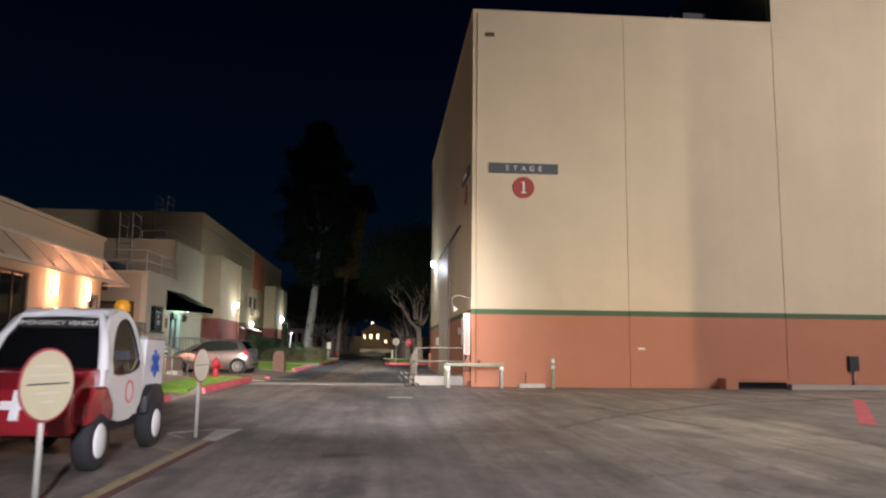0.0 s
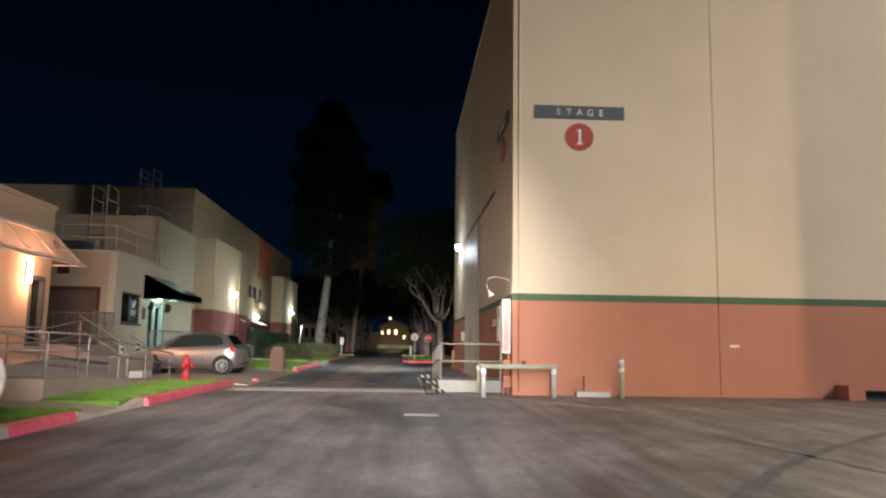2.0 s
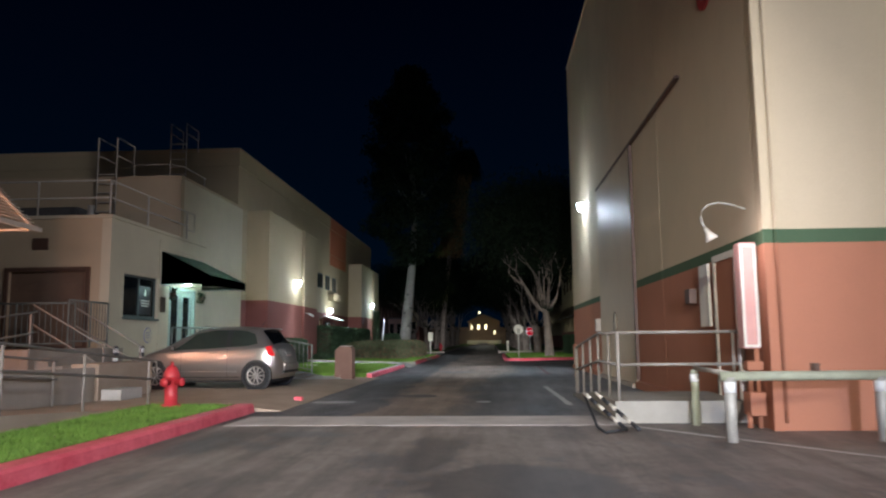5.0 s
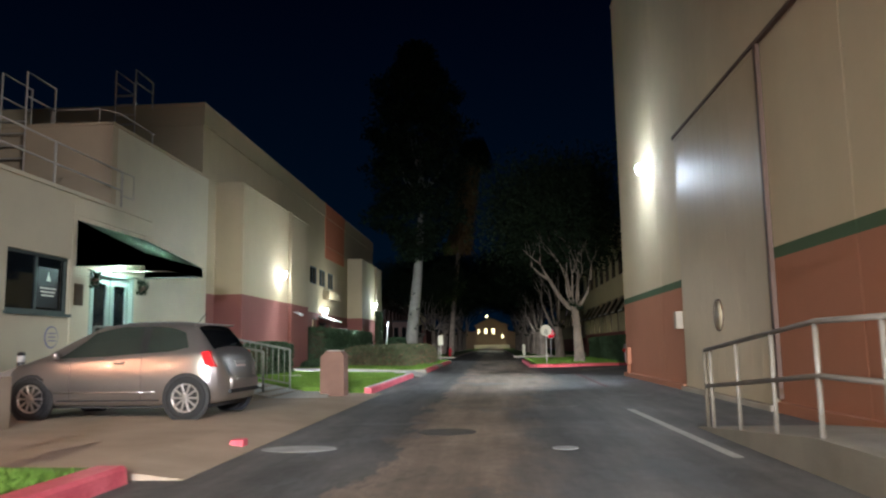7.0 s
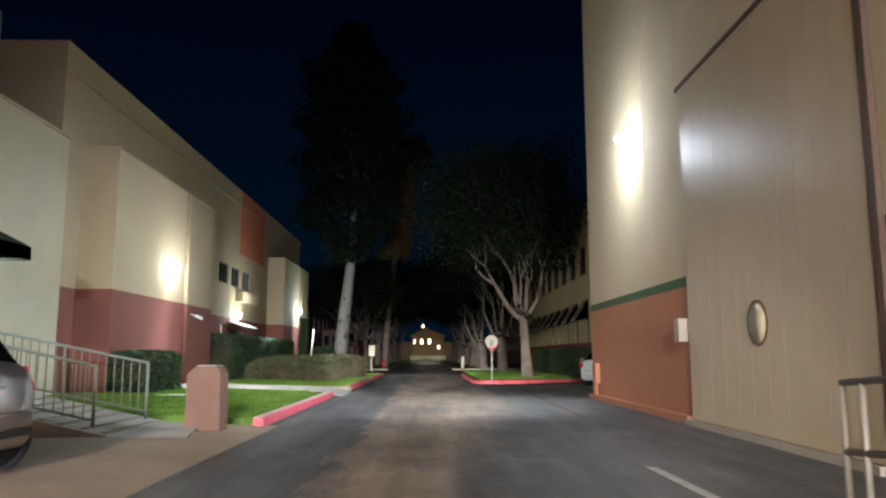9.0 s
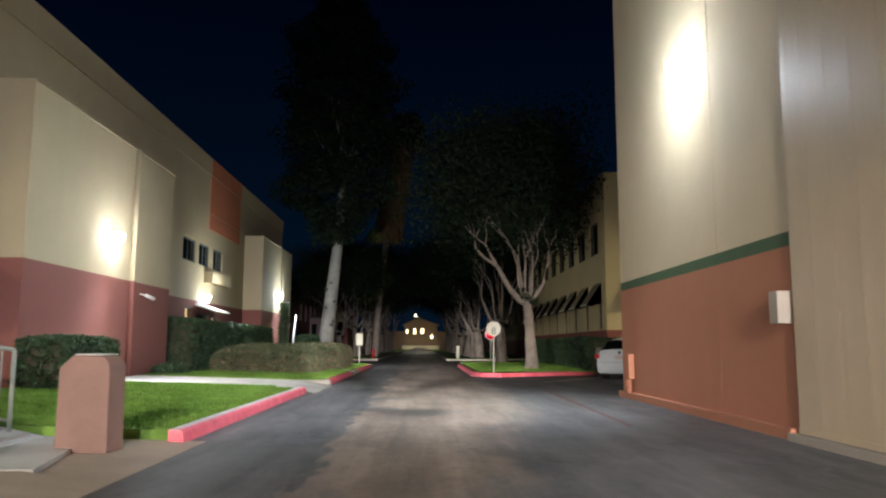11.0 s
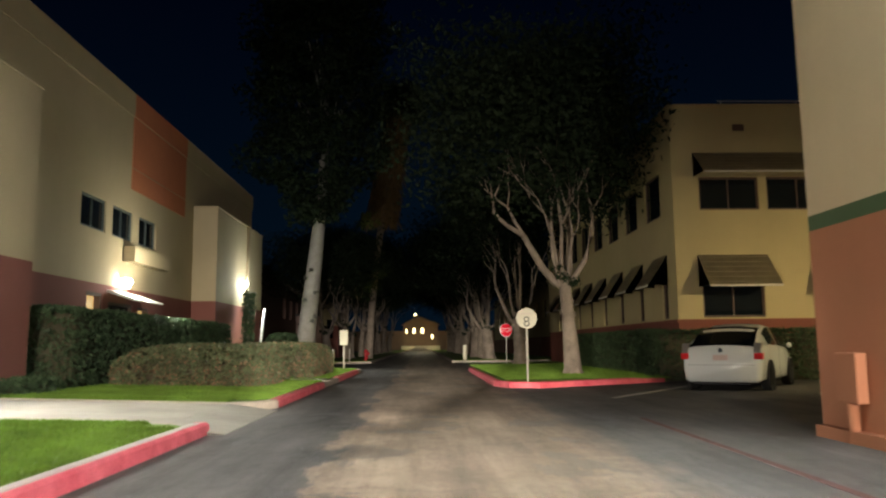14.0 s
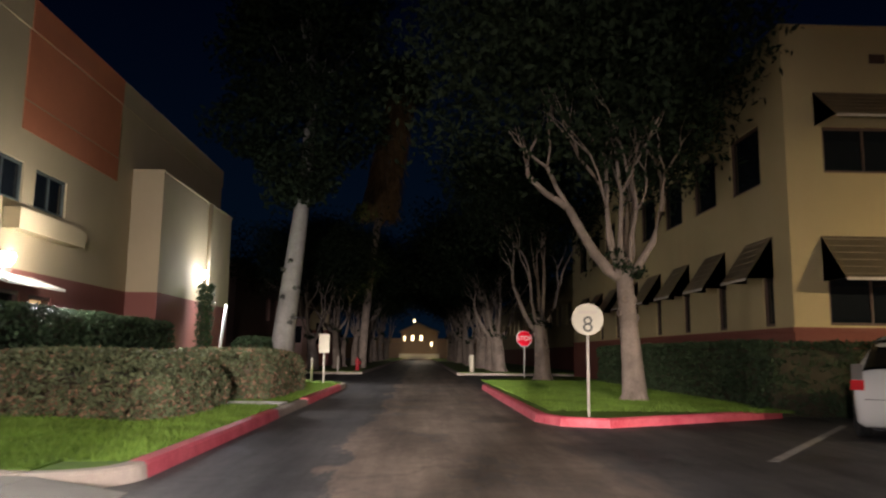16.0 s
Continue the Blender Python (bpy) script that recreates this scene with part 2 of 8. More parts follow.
M_SIGNGREY = material("slate grey sign paint", (0.070, 0.078, 0.085), 0.6, 0, 0.15, 2, 60, 0.05)
M_SIGNRED = material("brick red sign paint", (0.33, 0.035, 0.025), 0.55, 0, 0.12, 2, 60, 0.05)
M_LETTER = material("pale sign lettering", (0.72, 0.69, 0.60), 0.6, 0, 0.1, 3, 60, 0.0)
M_SIGNFACE = material("cream sign face", (0.60, 0.56, 0.42), 0.5, 0, 0.08, 3, 60, 0.0)
M_SIGNCREAM = material("dull cream sign face", (0.52, 0.48, 0.31), 0.6, 0, 0.1, 3, 60, 0.0)
M_RIMRED = material("dull red sign rim", (0.28, 0.032, 0.038), 0.6, 0, 0.15, 3, 60, 0.0)
M_SIGNTEXT = material("dark sign lettering", (0.10, 0.10, 0.08), 0.6, 0, 0.1, 3, 60, 0.0)
M_STOPRED = material("red road sign sheeting", (0.82, 0.012, 0.035), 0.7, 0, 0.08, 3, 60, 0.0, 0.1)
M_AWNGREEN = material("dark green canvas", (0.10, 0.135, 0.115), 0.85, 0, 0.25, 2, 120, 0.2, 0.2)
thin = M_AWNGREEN.node_tree.nodes.new("ShaderNodeMixShader")
through_light = M_AWNGREEN.node_tree.nodes.new("ShaderNodeBsdfTranslucent")
through_light.inputs["Color"].default_value = (0.22, 0.28, 0.20, 1)
thin.inputs["Fac"].default_value = 0.45
M_AWNGREEN.node_tree.links.new(M_AWNGREEN.node_tree.nodes["Principled BSDF"].outputs[0], thin.inputs[1])
M_AWNGREEN.node_tree.links.new(through_light.outputs[0], thin.inputs[2])
M_AWNGREEN.node_tree.links.new(thin.outputs[0], M_AWNGREEN.node_tree.nodes["Material Output"].inputs["Surface"])
M_AWNTAN = material("tan canvas", (0.30, 0.24, 0.15), 0.85, 0, 0.2, 2, 120, 0.2, 0.2)
M_SLAT = material("painted awning slat", (0.58, 0.52, 0.42), 0.6, 0, 0.12, 3, 60, 0.05, 0.4)
M_DOORGREEN = material("pale green door paint", (0.40, 0.50, 0.42), 0.5, 0, 0.12, 3, 60, 0.05)
M_FRAMEGREEN = material("grey green frame paint", (0.07, 0.09, 0.08), 0.55, 0, 0.15, 3, 60, 0.05)
M_BROWN = material("brown painted metal", (0.10, 0.055, 0.035), 0.6, 0, 0.2, 2, 50, 0.1)
M_BROWNDOOR = material("brown shutter paint", (0.20, 0.13, 0.085), 0.6, 0, 0.2, 2, 50, 0.1)
M_BRONZE = material("bronze plaque", (0.12, 0.085, 0.05), 0.4, 0.7, 0.2, 8, 60, 0.1)
M_BARK = material("grey bark", (0.235, 0.19, 0.15), 0.9, 0, 0.42, 2.2, 26, 0.9, 0.2)
M_PALMBARK = material("smooth grey palm bark", (0.34, 0.315, 0.275), 0.9, 0, 0.30, 2.0, 18, 0.5, 0.2)
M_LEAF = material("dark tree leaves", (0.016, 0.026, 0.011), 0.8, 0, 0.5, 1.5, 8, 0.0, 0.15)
M_HEDGE = material("clipped hedge leaves", (0.050, 0.082, 0.036), 0.65, 0, 0.55, 3.0, 14, 0.0, 0.3)
M_HEDGELOW = material("sparse grey green hedge leaves", (0.110, 0.130, 0.062), 0.7, 0, 0.5, 3.0, 14, 0.0, 0.3)
M_TWIGLOW = material("pale hedge twigs", (0.11, 0.085, 0.055), 0.9, 0, 0.4, 4, 30, 0.4, 0.2)
M_DRYTWIG = material("dry brown hedge twigs", (0.25, 0.155, 0.095), 0.9, 0, 0.5, 3.0, 14, 0.0, 0.2)
M_HEDGETWIG = material("hedge twigs", (0.075, 0.065, 0.040), 0.9, 0, 0.4, 4, 30, 0.4, 0.2)
M_GRASS = material("lawn", (0.138, 0.232, 0.034), 0.8, 0, 0.45, 1.8, 30, 0.5, 0.2)
M_FRONDLIT = material("lit yellow green fronds", (0.20, 0.24, 0.05), 0.7, 0, 0.4, 3, 20, 0.0, 0.2)
M_SKIRT = material("dry palm fronds", (0.22, 0.135, 0.055), 0.85, 0, 0.4, 3, 20, 0.0, 0.2)
M_LAMP = glow("white lamp lens", (0.92, 0.97, 1.0), 120)
M_LAMPWARM = glow("pale lamp lens", (1.0, 0.97, 0.90), 90)
M_SCONCE = glow("sconce lens", (1.0, 0.66, 0.46), 14)
M_FARWIN = glow("lit window", (1.0, 0.76, 0.38), 5.0)
M_IRON = material("worn iron cover", (0.10, 0.09, 0.08), 0.6, 0.3, 0.3, 6, 60, 0.2)
M_PATCH = material("pale patch tone", (0.36, 0.36, 0.35), 0.85, 0, 0.3, 2.5, 60, 0.25, 0.3)
M_LITDOOR = glow("lit doorway", (1.0, 0.62, 0.22), 0.55)
M_AMBER = material("amber beacon dome", (0.75, 0.33, 0.02), 0.2, 0, 0.1, 8, 60, 0.0)
M_BLUE = material("blue sticker", (0.02, 0.10, 0.50), 0.4, 0, 0.1, 8, 60, 0.0)
M_MEDAL = material("dull violet notice ink", (0.26, 0.25, 0.34), 0.6, 0, 0.1, 8, 60, 0.0)
M_PINKSTICK = material("pink red sticker", (0.55, 0.14, 0.16), 0.4, 0, 0.1, 8, 60, 0.0)
M_PLATE = material("plate with plain bar", (0.66, 0.50, 0.44), 0.4, 0, 0.1, 8, 60, 0.0)
M_PINKSTUCCO = material("faded pink stucco", (0.40, 0.27, 0.225), 0.85, 0, 0.18, 0.8, 60, 0.25, 0.3)
M_TERRA = material("terracotta pedestal", (0.21, 0.125, 0.095), 0.85, 0, 0.18, 2, 60, 0.25, 0.3)


def asphalt():
    """Worn asphalt: a pale yard, a lane with a wheel-worn tan strip between dark patched edges, damp stains, cracks, stone grain."""
    m = material("asphalt", (0.100, 0.094, 0.089), 0.8, 0, 0.35, 0.6, 90, 0.5, 0.35)
    n, l = m.node_tree.nodes, m.node_tree.links
    b = n["Principled BSDF"]
    geo = [x for x in n if x.type == "NEW_GEOMETRY"][0]
    ramp = [x for x in n if x.type == "VALTORGB"][0]
    sep = n.new("ShaderNodeSeparateXYZ")
    l.new(geo.outputs["Position"], sep.inputs[0])

    def math_node(op, p, q, r=None):
        k = n.new("ShaderNodeMath")
        k.operation = op
        for slot, v in zip(k.inputs, (p, q, r)):
            if v is None:
                continue
            if isinstance(v, (int, float)):
                slot.default_value = v
            else:
                l.new(v, slot)
        return k.outputs[0]

    def span(v, f0, f1, t0=0.0, t1=1.0):
        k = n.new("ShaderNodeMapRange")
        k.inputs["From Min"].default_value, k.inputs["From Max"].default_value = f0, f1
        k.inputs["To Min"].default_value, k.inputs["To Max"].default_value = t0, t1
        l.new(v, k.inputs["Value"])
        return k.outputs[0]

    def noise(scale, detail, rough, stretch, shift=(0, 0, 0)):
        v = n.new("ShaderNodeVectorMath")
        v.operation = "MULTIPLY_ADD"
        v.inputs[1].default_value, v.inputs[2].default_value = stretch, shift
        l.new(geo.outputs["Position"], v.inputs[0])
        k = n.new("ShaderNodeTexNoise")
        k.inputs["Scale"].default_value, k.inputs["Detail"].default_value, k.inputs["Roughness"].default_value = scale, detail, rough
        l.new(v.outputs[0], k.inputs["Vector"])
        return k

    def blend(f, p, q):
        k = n.new("ShaderNodeMix")
        k.data_type = "RGBA"
        l.new(f, k.inputs["Factor"])
        for slot, v in (("A", p), ("B", q)):
            if isinstance(v, tuple):
                k.inputs[slot].default_value = (*v, 1)
            else:
                l.new(v, k.inputs[slot])
        return k.outputs["Result"]

    def tinted(p, by):
        k = n.new("ShaderNodeVectorMath")
        k.operation = "MULTIPLY"
        k.inputs[1].default_value = by
        l.new(p, k.inputs[0])
        return k.outputs[0]

    wob = noise(2.0, 12, 0.68, (1.0, 0.32, 1.0))
    x_edge = math_node("MULTIPLY_ADD", wob.outputs[0], 1.9, sep.outputs["X"])
    # the tan strip is narrow beside the ramp and widens past the stage door
    wide = span(sep.outputs["Y"], 35.0, 43.0, 1.35, 0.0)
    lane = math_node("MULTIPLY", span(x_edge, -1.80, -1.70), span(math_node("ADD", x_edge, wide), 1.45, 0.75))
    col = blend(lane, ramp.outputs[0], tinted(ramp.outputs[0], (2.35, 1.93, 1.55)))
    # grey middle tone on the ramp's side of the lane
    grey = math_node("MULTIPLY", math_node("MULTIPLY", span(x_edge, -0.2, 0.6), span(x_edge, 2.4, 1.9)), span(sep.outputs["Y"], 44.0, 36.0))
    col = blend(math_node("MULTIPLY", grey, 0.75), col, tinted(ramp.outputs[0], (1.25, 1.23, 1.22)))
    yard = span(sep.outputs["Y"], 25.5, 25.4)
    col = blend(yard, col, tinted(ramp.outputs[0], (2.05, 1.84, 1.66)))
    # paler tone over the open yard towards the right
    far_yard = math_node("MULTIPLY", yard, span(math_node("MULTIPLY_ADD", wob.outputs[0], 3.0, sep.outputs["X"]), 3.2, 6.5))
    col = blend(math_node("MULTIPLY", far_yard, 0.8), col, tinted(ramp.outputs[0], (3.1, 2.95, 2.6)))
    # tyre-polished streaks along the drive, and blotches
    streak = noise(1.6, 8, 0.62, (1.6, 0.10, 1.0), (4, 9, 0))
    blot = noise(0.9, 10, 0.72, (1.0, 0.45, 1.0), (17, 3, 0))
    speck = noise(9.0, 6, 0.7, (1.0, 0.6, 1.0), (2, 5, 0))
    tone = math_node("MULTIPLY", span(streak.outputs[0], 0.33, 0.67, 0.66, 1.32), span(blot.outputs[0], 0.36, 0.64, 0.74, 1.24))
    tone = math_node("MULTIPLY", tone, span(speck.outputs[0], 0.3, 0.7, 0.84, 1.16))
    k = n.new("ShaderNodeVectorMath")
    k.operation = "SCALE"
    l.new(col, k.inputs[0])
    l.new(tone, k.inputs["Scale"])
    col = k.outputs[0]
    # damp stains: soft-edged blots (x, y, half widths, turn, depth) with ragged outlines
    rag = n.new("ShaderNodeVectorMath")
    rag.operation = "MULTIPLY_ADD"
    ragged = noise(2.4, 10, 0.72, (1, 1, 1), (3, 8, 0))
    l.new(ragged.outputs["Color"], rag.inputs[0])
    rag.inputs[1].default_value = (1.3, 1.3, 0)
    off = n.new("ShaderNodeVectorMath")
    off.operation = "SUBTRACT"
    l.new(geo.outputs["Position"], off.inputs[0])
    off.inputs[1].default_value = (0.65, 0.65, 0)
    l.new(off.outputs[0], rag.inputs[2])
    damp = None
    for cx, cy, rx, ry, turn, depth in YARD_STAINS + LANE_STAINS:
        mp = n.new("ShaderNodeMapping")
        mp.vector_type = "TEXTURE"
        mp.inputs["Location"].default_value = (cx, cy, 0)
        mp.inputs["Rotation"].default_value = (0, 0, radians(turn))
        mp.inputs["Scale"].default_value = (rx, ry, 1)
        l.new(rag.outputs[0], mp.inputs["Vector"])
        ln = n.new("ShaderNodeVectorMath")
        ln.operation = "LENGTH"
        l.new(mp.outputs[0], ln.inputs[0])
        f = span(ln.outputs["Value"], 1.04, 0.96, 0.0, depth)
        damp = f if damp is None else math_node("MAXIMUM", damp, f)
    st = noise(0.7, 14, 0.70, (1.3, 0.6, 1), (31, 7, 0))
    damp = math_node("MAXIMUM", damp, span(st.outputs[0], 0.562, 0.580, 0.0, 0.6))
    # cracks
    vor = n.new("ShaderNodeTexVoronoi")
    vor.feature = "DISTANCE_TO_EDGE"
    vor.inputs["Scale"].default_value = 0.30
    bent = n.new("ShaderNodeVectorMath")
    bent.operation = "MULTIPLY_ADD"
    l.new(wob.outputs["Color"], bent.inputs[0])
    bent.inputs[1].default_value = (1.6, 1.6, 0)
    l.new(geo.outputs["Position"], bent.inputs[2])
    l.new(bent.outputs[0], vor.inputs["Vector"])
    dark = math_node("MAXIMUM", damp, span(vor.outputs["Distance"], 0.010, 0.003, 0.0, 0.30))
    col = blend(math_node("MULTIPLY", dark, 0.85), col, (0.026, 0.026, 0.027))
    l.new(col, b.inputs["Base Color"])
    l.new(span(damp, 0.0, 1.0, 0.62, 0.40), b.inputs["Roughness"])
    return m


YARD_STAINS = [
    (3.22, 18.2, 0.48, 0.62, 0, 0.75), (-0.35, 20.7, 0.85, 1.5, 15, 0.62), (0.35, 18.3, 0.75, 1.3, -10, 0.62), (1.5, 17.3, 0.9, 0.32, 0, 0.62),
    (-3.0, 24.4, 0.55, 0.32, 0, 0.6), (-4.05, 23.4, 0.3, 0.9, 0, 0.6), (-0.35, 8.8, 0.28, 0.22, 20, 0.7), (3.0, 13.7, 0.75, 0.45, 10, 0.3),
    (-1.6, 11.6, 0.16, 1.3, -12, 0.5), (9.5, 24.2, 7.0, 1.0, 0, 0.45), (-1.9, 17.4, 0.42, 0.1, 0, 0.6),
]
LANE_STAINS = [
    (-1.75, 42.8, 0.62, 0.55, 0, 0.85), (-2.45, 43.4, 0.32, 0.5, 0, 0.8), (-1.9, 47.9, 0.42, 0.18, 0, 0.8), (-3.24, 50.5, 0.28, 0.22, 0, 0.8),
    (-3.15, 32.0, 0.7, 0.12, 8, 0.7), (2.6, 47.0, 0.55, 0.45, 0, 0.6), (-0.1, 39.5, 0.6, 0.3, 5, 0.35), (-3.6, 37.0, 0.35, 1.6, 0, 0.35),
]
M_ASPHALT = asphalt()
M_TAR = material("tyre darkened asphalt", (0.165, 0.152, 0.135), 0.75, 0, 0.4, 3.0, 90, 0.4, 0.4)


# ---- mesh helpers ----
def box(bm, x0, x1, y0, y1, z0, z1):
    vs = [bm.verts.new((x, y, z)) for z in (z0, z1) for x, y in ((x0, y0), (x1, y0), (x1, y1), (x0, y1))]
    for f in ((3, 2, 1, 0), (4, 5, 6, 7), (0, 1, 5, 4), (1, 2, 6, 5), (2, 3, 7, 6), (3, 0, 4, 7)):
        bm.faces.new([vs[i] for i in f])
    return bm


def prism(bm, poly, lo, hi, axis="z"):
    """A polygon drawn in the plane across an axis, drawn out along it."""
    def at(a, b, c):
        return {"z": (a, b, c), "x": (c, a, b), "y": (a, c, b)}[axis]
    k = len(poly)
    low = [bm.verts.new(at(a, b, lo)) for a, b in poly]
    top = [bm.verts.new(at(a, b, hi)) for a, b in poly]
    bm.faces.new(low[::-1])
    bm.faces.new(top)
    for i in range(k):
        bm.faces.new((low[i], low[(i + 1) % k], top[(i + 1) % k], top[i]))
    return bm


def tube(bm, pts, r, seg=8, r2=None):
    """A round bar through points; r2: its radius at the far end."""
    pts = [Vector(p) for p in pts]
    rings = []
    for i, p in enumerate(pts):
        d = (pts[min(i + 1, len(pts) - 1)] - pts[max(i - 1, 0)]).normalized()
        side = d.cross(Vector((0, 0, 1)) if abs(d.z) < 0.95 else Vector((1, 0, 0))).normalized()
        up = side.cross(d)
        rad = r if r2 is None else r + (r2 - r) * i / (len(pts) - 1)
        rings.append([bm.verts.new(p + rad * (math.cos(a) * side + math.sin(a) * up)) for a in [math.tau * j / seg for j in range(seg)]])
    for a, b in zip(rings, rings[1:]):
        for j in range(seg):
            bm.faces.new((a[j], a[(j + 1) % seg], b[(j + 1) % seg], b[j]))
    bm.faces.new(rings[0][::-1])
    bm.faces.new(rings[-1])
    return bm


def lathe(bm, prof, seg=20, at=(0, 0, 0), axis="z"):
    """A profile of (radius, height) turned round an axis."""
    def put(r, h, a):
        c, s = r * math.cos(a), r * math.sin(a)
        v = {"z": (c, s, h), "x": (h, c, s), "y": (s, h, c)}[axis]
        return Vector(v) + Vector(at)
    rings = [[bm.verts.new(put(max(r, 0.0005), h, math.tau * j / seg)) for j in range(seg)] for r, h in prof]
    for a, b in zip(rings, rings[1:]):
        for j in range(seg):
            bm.faces.new((a[j], a[(j + 1) % seg], b[(j + 1) % seg], b[j]))
    bm.faces.new(rings[0][::-1])
    bm.faces.new(rings[-1])
    return bm


def mesh_of(name, bm, mat, smooth=False, bevel=0.0):
    bmesh.ops.recalc_face_normals(bm, faces=bm.faces)
    if bevel:
        bmesh.ops.bevel(bm, geom=bm.edges[:] , offset=bevel, segments=2, affect="EDGES", profile=0.5)
    me = bpy.data.meshes.new(name)
    bm.to_mesh(me)
    bm.free()
    me.materials.append(mat)
    if smooth:
        for p in me.polygons:
            p.use_smooth = True
    return me


def thing(name, label, category, group="", at=None, kind=""):
    ob = new(name)
    ob.empty_display_size = 0.2
    if at is not None:
        ob.matrix_basis = at if isinstance(at, Matrix) else Matrix.Translation(at)
    return tagged(ob, label, category, group, kind)


def part(name, bm, mat, parent, label="", smooth=False, bevel=0.0, kind=""):
    ob = new(name, mesh_of(name, bm, mat, smooth, bevel))
    ob.parent = parent
    return tagged(ob, label, kind=kind)


def solid(name, bm, mat, label, category, group="", kind="", smooth=False, bevel=0.0):
    return tagged(new(name, mesh_of(name, bm, mat, smooth, bevel)), label, category, group, kind)


def words(name, text, size, at, mat, parent, turn=(90, 0, 0), depth=0.01, gap=1.0):
    """Raised lettering in the built-in font, as a mesh."""
    cu = bpy.data.curves.new(name, "FONT")
    cu.body, cu.size, cu.extrude, cu.align_x, cu.align_y, cu.space_character = text, size, depth, "CENTER", "CENTER", gap
    tmp = bpy.data.objects.new(name, cu)
    scene.collection.objects.link(tmp)
    me = bpy.data.meshes.new_from_object(tmp.evaluated_get(bpy.context.evaluated_depsgraph_get()))
    bpy.data.objects.remove(tmp)
    me.materials.clear()
    me.materials.append(mat)
    ob = new(name, me)
    ob.parent = parent
    ob.matrix_basis = pose(*at, *turn)
    return ob


def wall_cells(bm, axis, lo, hi, a0, a1, z0, z1, holes=()):
    """A wall as thick as lo to hi across the axis x or y, from a0 to a1 along it, with holes (a, b, z, z) cut right through, as one closed shell."""
    ca = sorted({a0, a1, *[h[i] for h in holes for i in (0, 1)]})
    cz = sorted({z0, z1, *[h[i] for h in holes for i in (2, 3)]})
    made = {}

    def full(i, k):
        if not (0 <= i < len(ca) - 1 and 0 <= k < len(cz) - 1):
            return False
        p, q = (ca[i] + ca[i + 1]) / 2, (cz[k] + cz[k + 1]) / 2
        return not any(h[0] < p < h[1] and h[2] < q < h[3] for h in holes)

    def v(side, i, k):
        if (side, i, k) not in made:
            d = (lo, hi)[side]
            made[(side, i, k)] = bm.verts.new((d, ca[i], cz[k]) if axis == "x" else (ca[i], d, cz[k]))
        return made[(side, i, k)]
    for i in range(len(ca) - 1):
        for k in range(len(cz) - 1):
            if not full(i, k):
                continue
            for side in (0, 1):
                bm.faces.new((v(side, i, k), v(side, i + 1, k), v(side, i + 1, k + 1), v(side, i, k + 1)))
            if not full(i - 1, k):
                bm.faces.new((v(0, i, k), v(1, i, k), v(1, i, k + 1), v(0, i, k + 1)))
            if not full(i + 1, k):
                bm.faces.new((v(0, i + 1, k), v(1, i + 1, k), v(1, i + 1, k + 1), v(0, i + 1, k + 1)))
            if not full(i, k - 1):
                bm.faces.new((v(0, i, k), v(1, i, k), v(1, i + 1, k), v(0, i + 1, k)))
            if not full(i, k + 1):
                bm.faces.new((v(0, i, k + 1), v(1, i, k + 1), v(1, i + 1, k + 1), v(0, i + 1, k + 1)))
    return bm


def ring(bm, r_in, r_out, depth, at, axis, seg=32):
    """A flat ring of some depth, open in the middle."""
    def put(r, h, a):
        c, s = r * math.cos(a), r * math.sin(a)
        return Vector({"z": (c, s, h), "x": (h, c, s), "y": (s, h, c)}[axis]) + Vector(at)
    loops = [[bm.verts.new(put(r, h, math.tau * j / seg)) for j in range(seg)] for r, h in ((r_in, 0), (r_out, 0), (r_out, depth), (r_in, depth))]
    for n in range(4):
        a, b = loops[n], loops[(n + 1) % 4]
        for j in range(seg):
            bm.faces.new((a[j], a[(j + 1) % seg], b[(j + 1) % seg], b[j]))
    return bm


def cell(bm, axis, lo, hi, p, q, r, s):
    if axis == "x":
        box(bm, lo, hi, p, q, r, s)
    else:
        box(bm, p, q, lo, hi, r, s)


def bmesh_frame(axis, lo, hi, a0, a1, z0, z1, t):
    bm = bmesh.new()
    lo, hi = sorted((lo, hi))
    for p, q, r, s in ((a0, a0 + t, z0, z1), (a1 - t, a1, z0, z1), (a0 + t, a1 - t, z0, z0 + t), (a0 + t, a1 - t, z1 - t, z1)):
        cell(bm, axis, lo, hi, p, q, r, s)
    return bm

# ---- ground ----
solid("ground", box(bmesh.new(), -250, 250, -120, 600, -0.5, 0.0), M_ASPHALT, "worn patched asphalt yard and lane", "ground", kind="structure")


def strip(name, x0, x1, y0, y1, z, mat, label, category="pavement"):
    return solid(name, box(bmesh.new(), x0, x1, y0, y1, -0.05, z), mat, label, category, kind="structure")


def lawn(y0, y1, x_edge, x_back, z0, z1, label):
    bm = prism(bmesh.new(), [(x_back, -0.05), (x_edge, -0.05), (x_edge, z0), (x_back, z1)], y0, y1, "y")
    return solid("lawn", bm, M_GRASS, label, "lawn", kind="structure")


def kerb(y0, y1, x, mat, label, z=0.15, w=0.17):
    """A kerb along the lane with a rounded road edge."""
    bm = prism(bmesh.new(), [(x - w, -0.05), (x + 0.02, -0.05), (x, z - 0.03), (x - 0.03, z), (x - w, z)], y0, y1, "y")
    return solid("kerb", bm, mat, label, "kerb", kind="structure")


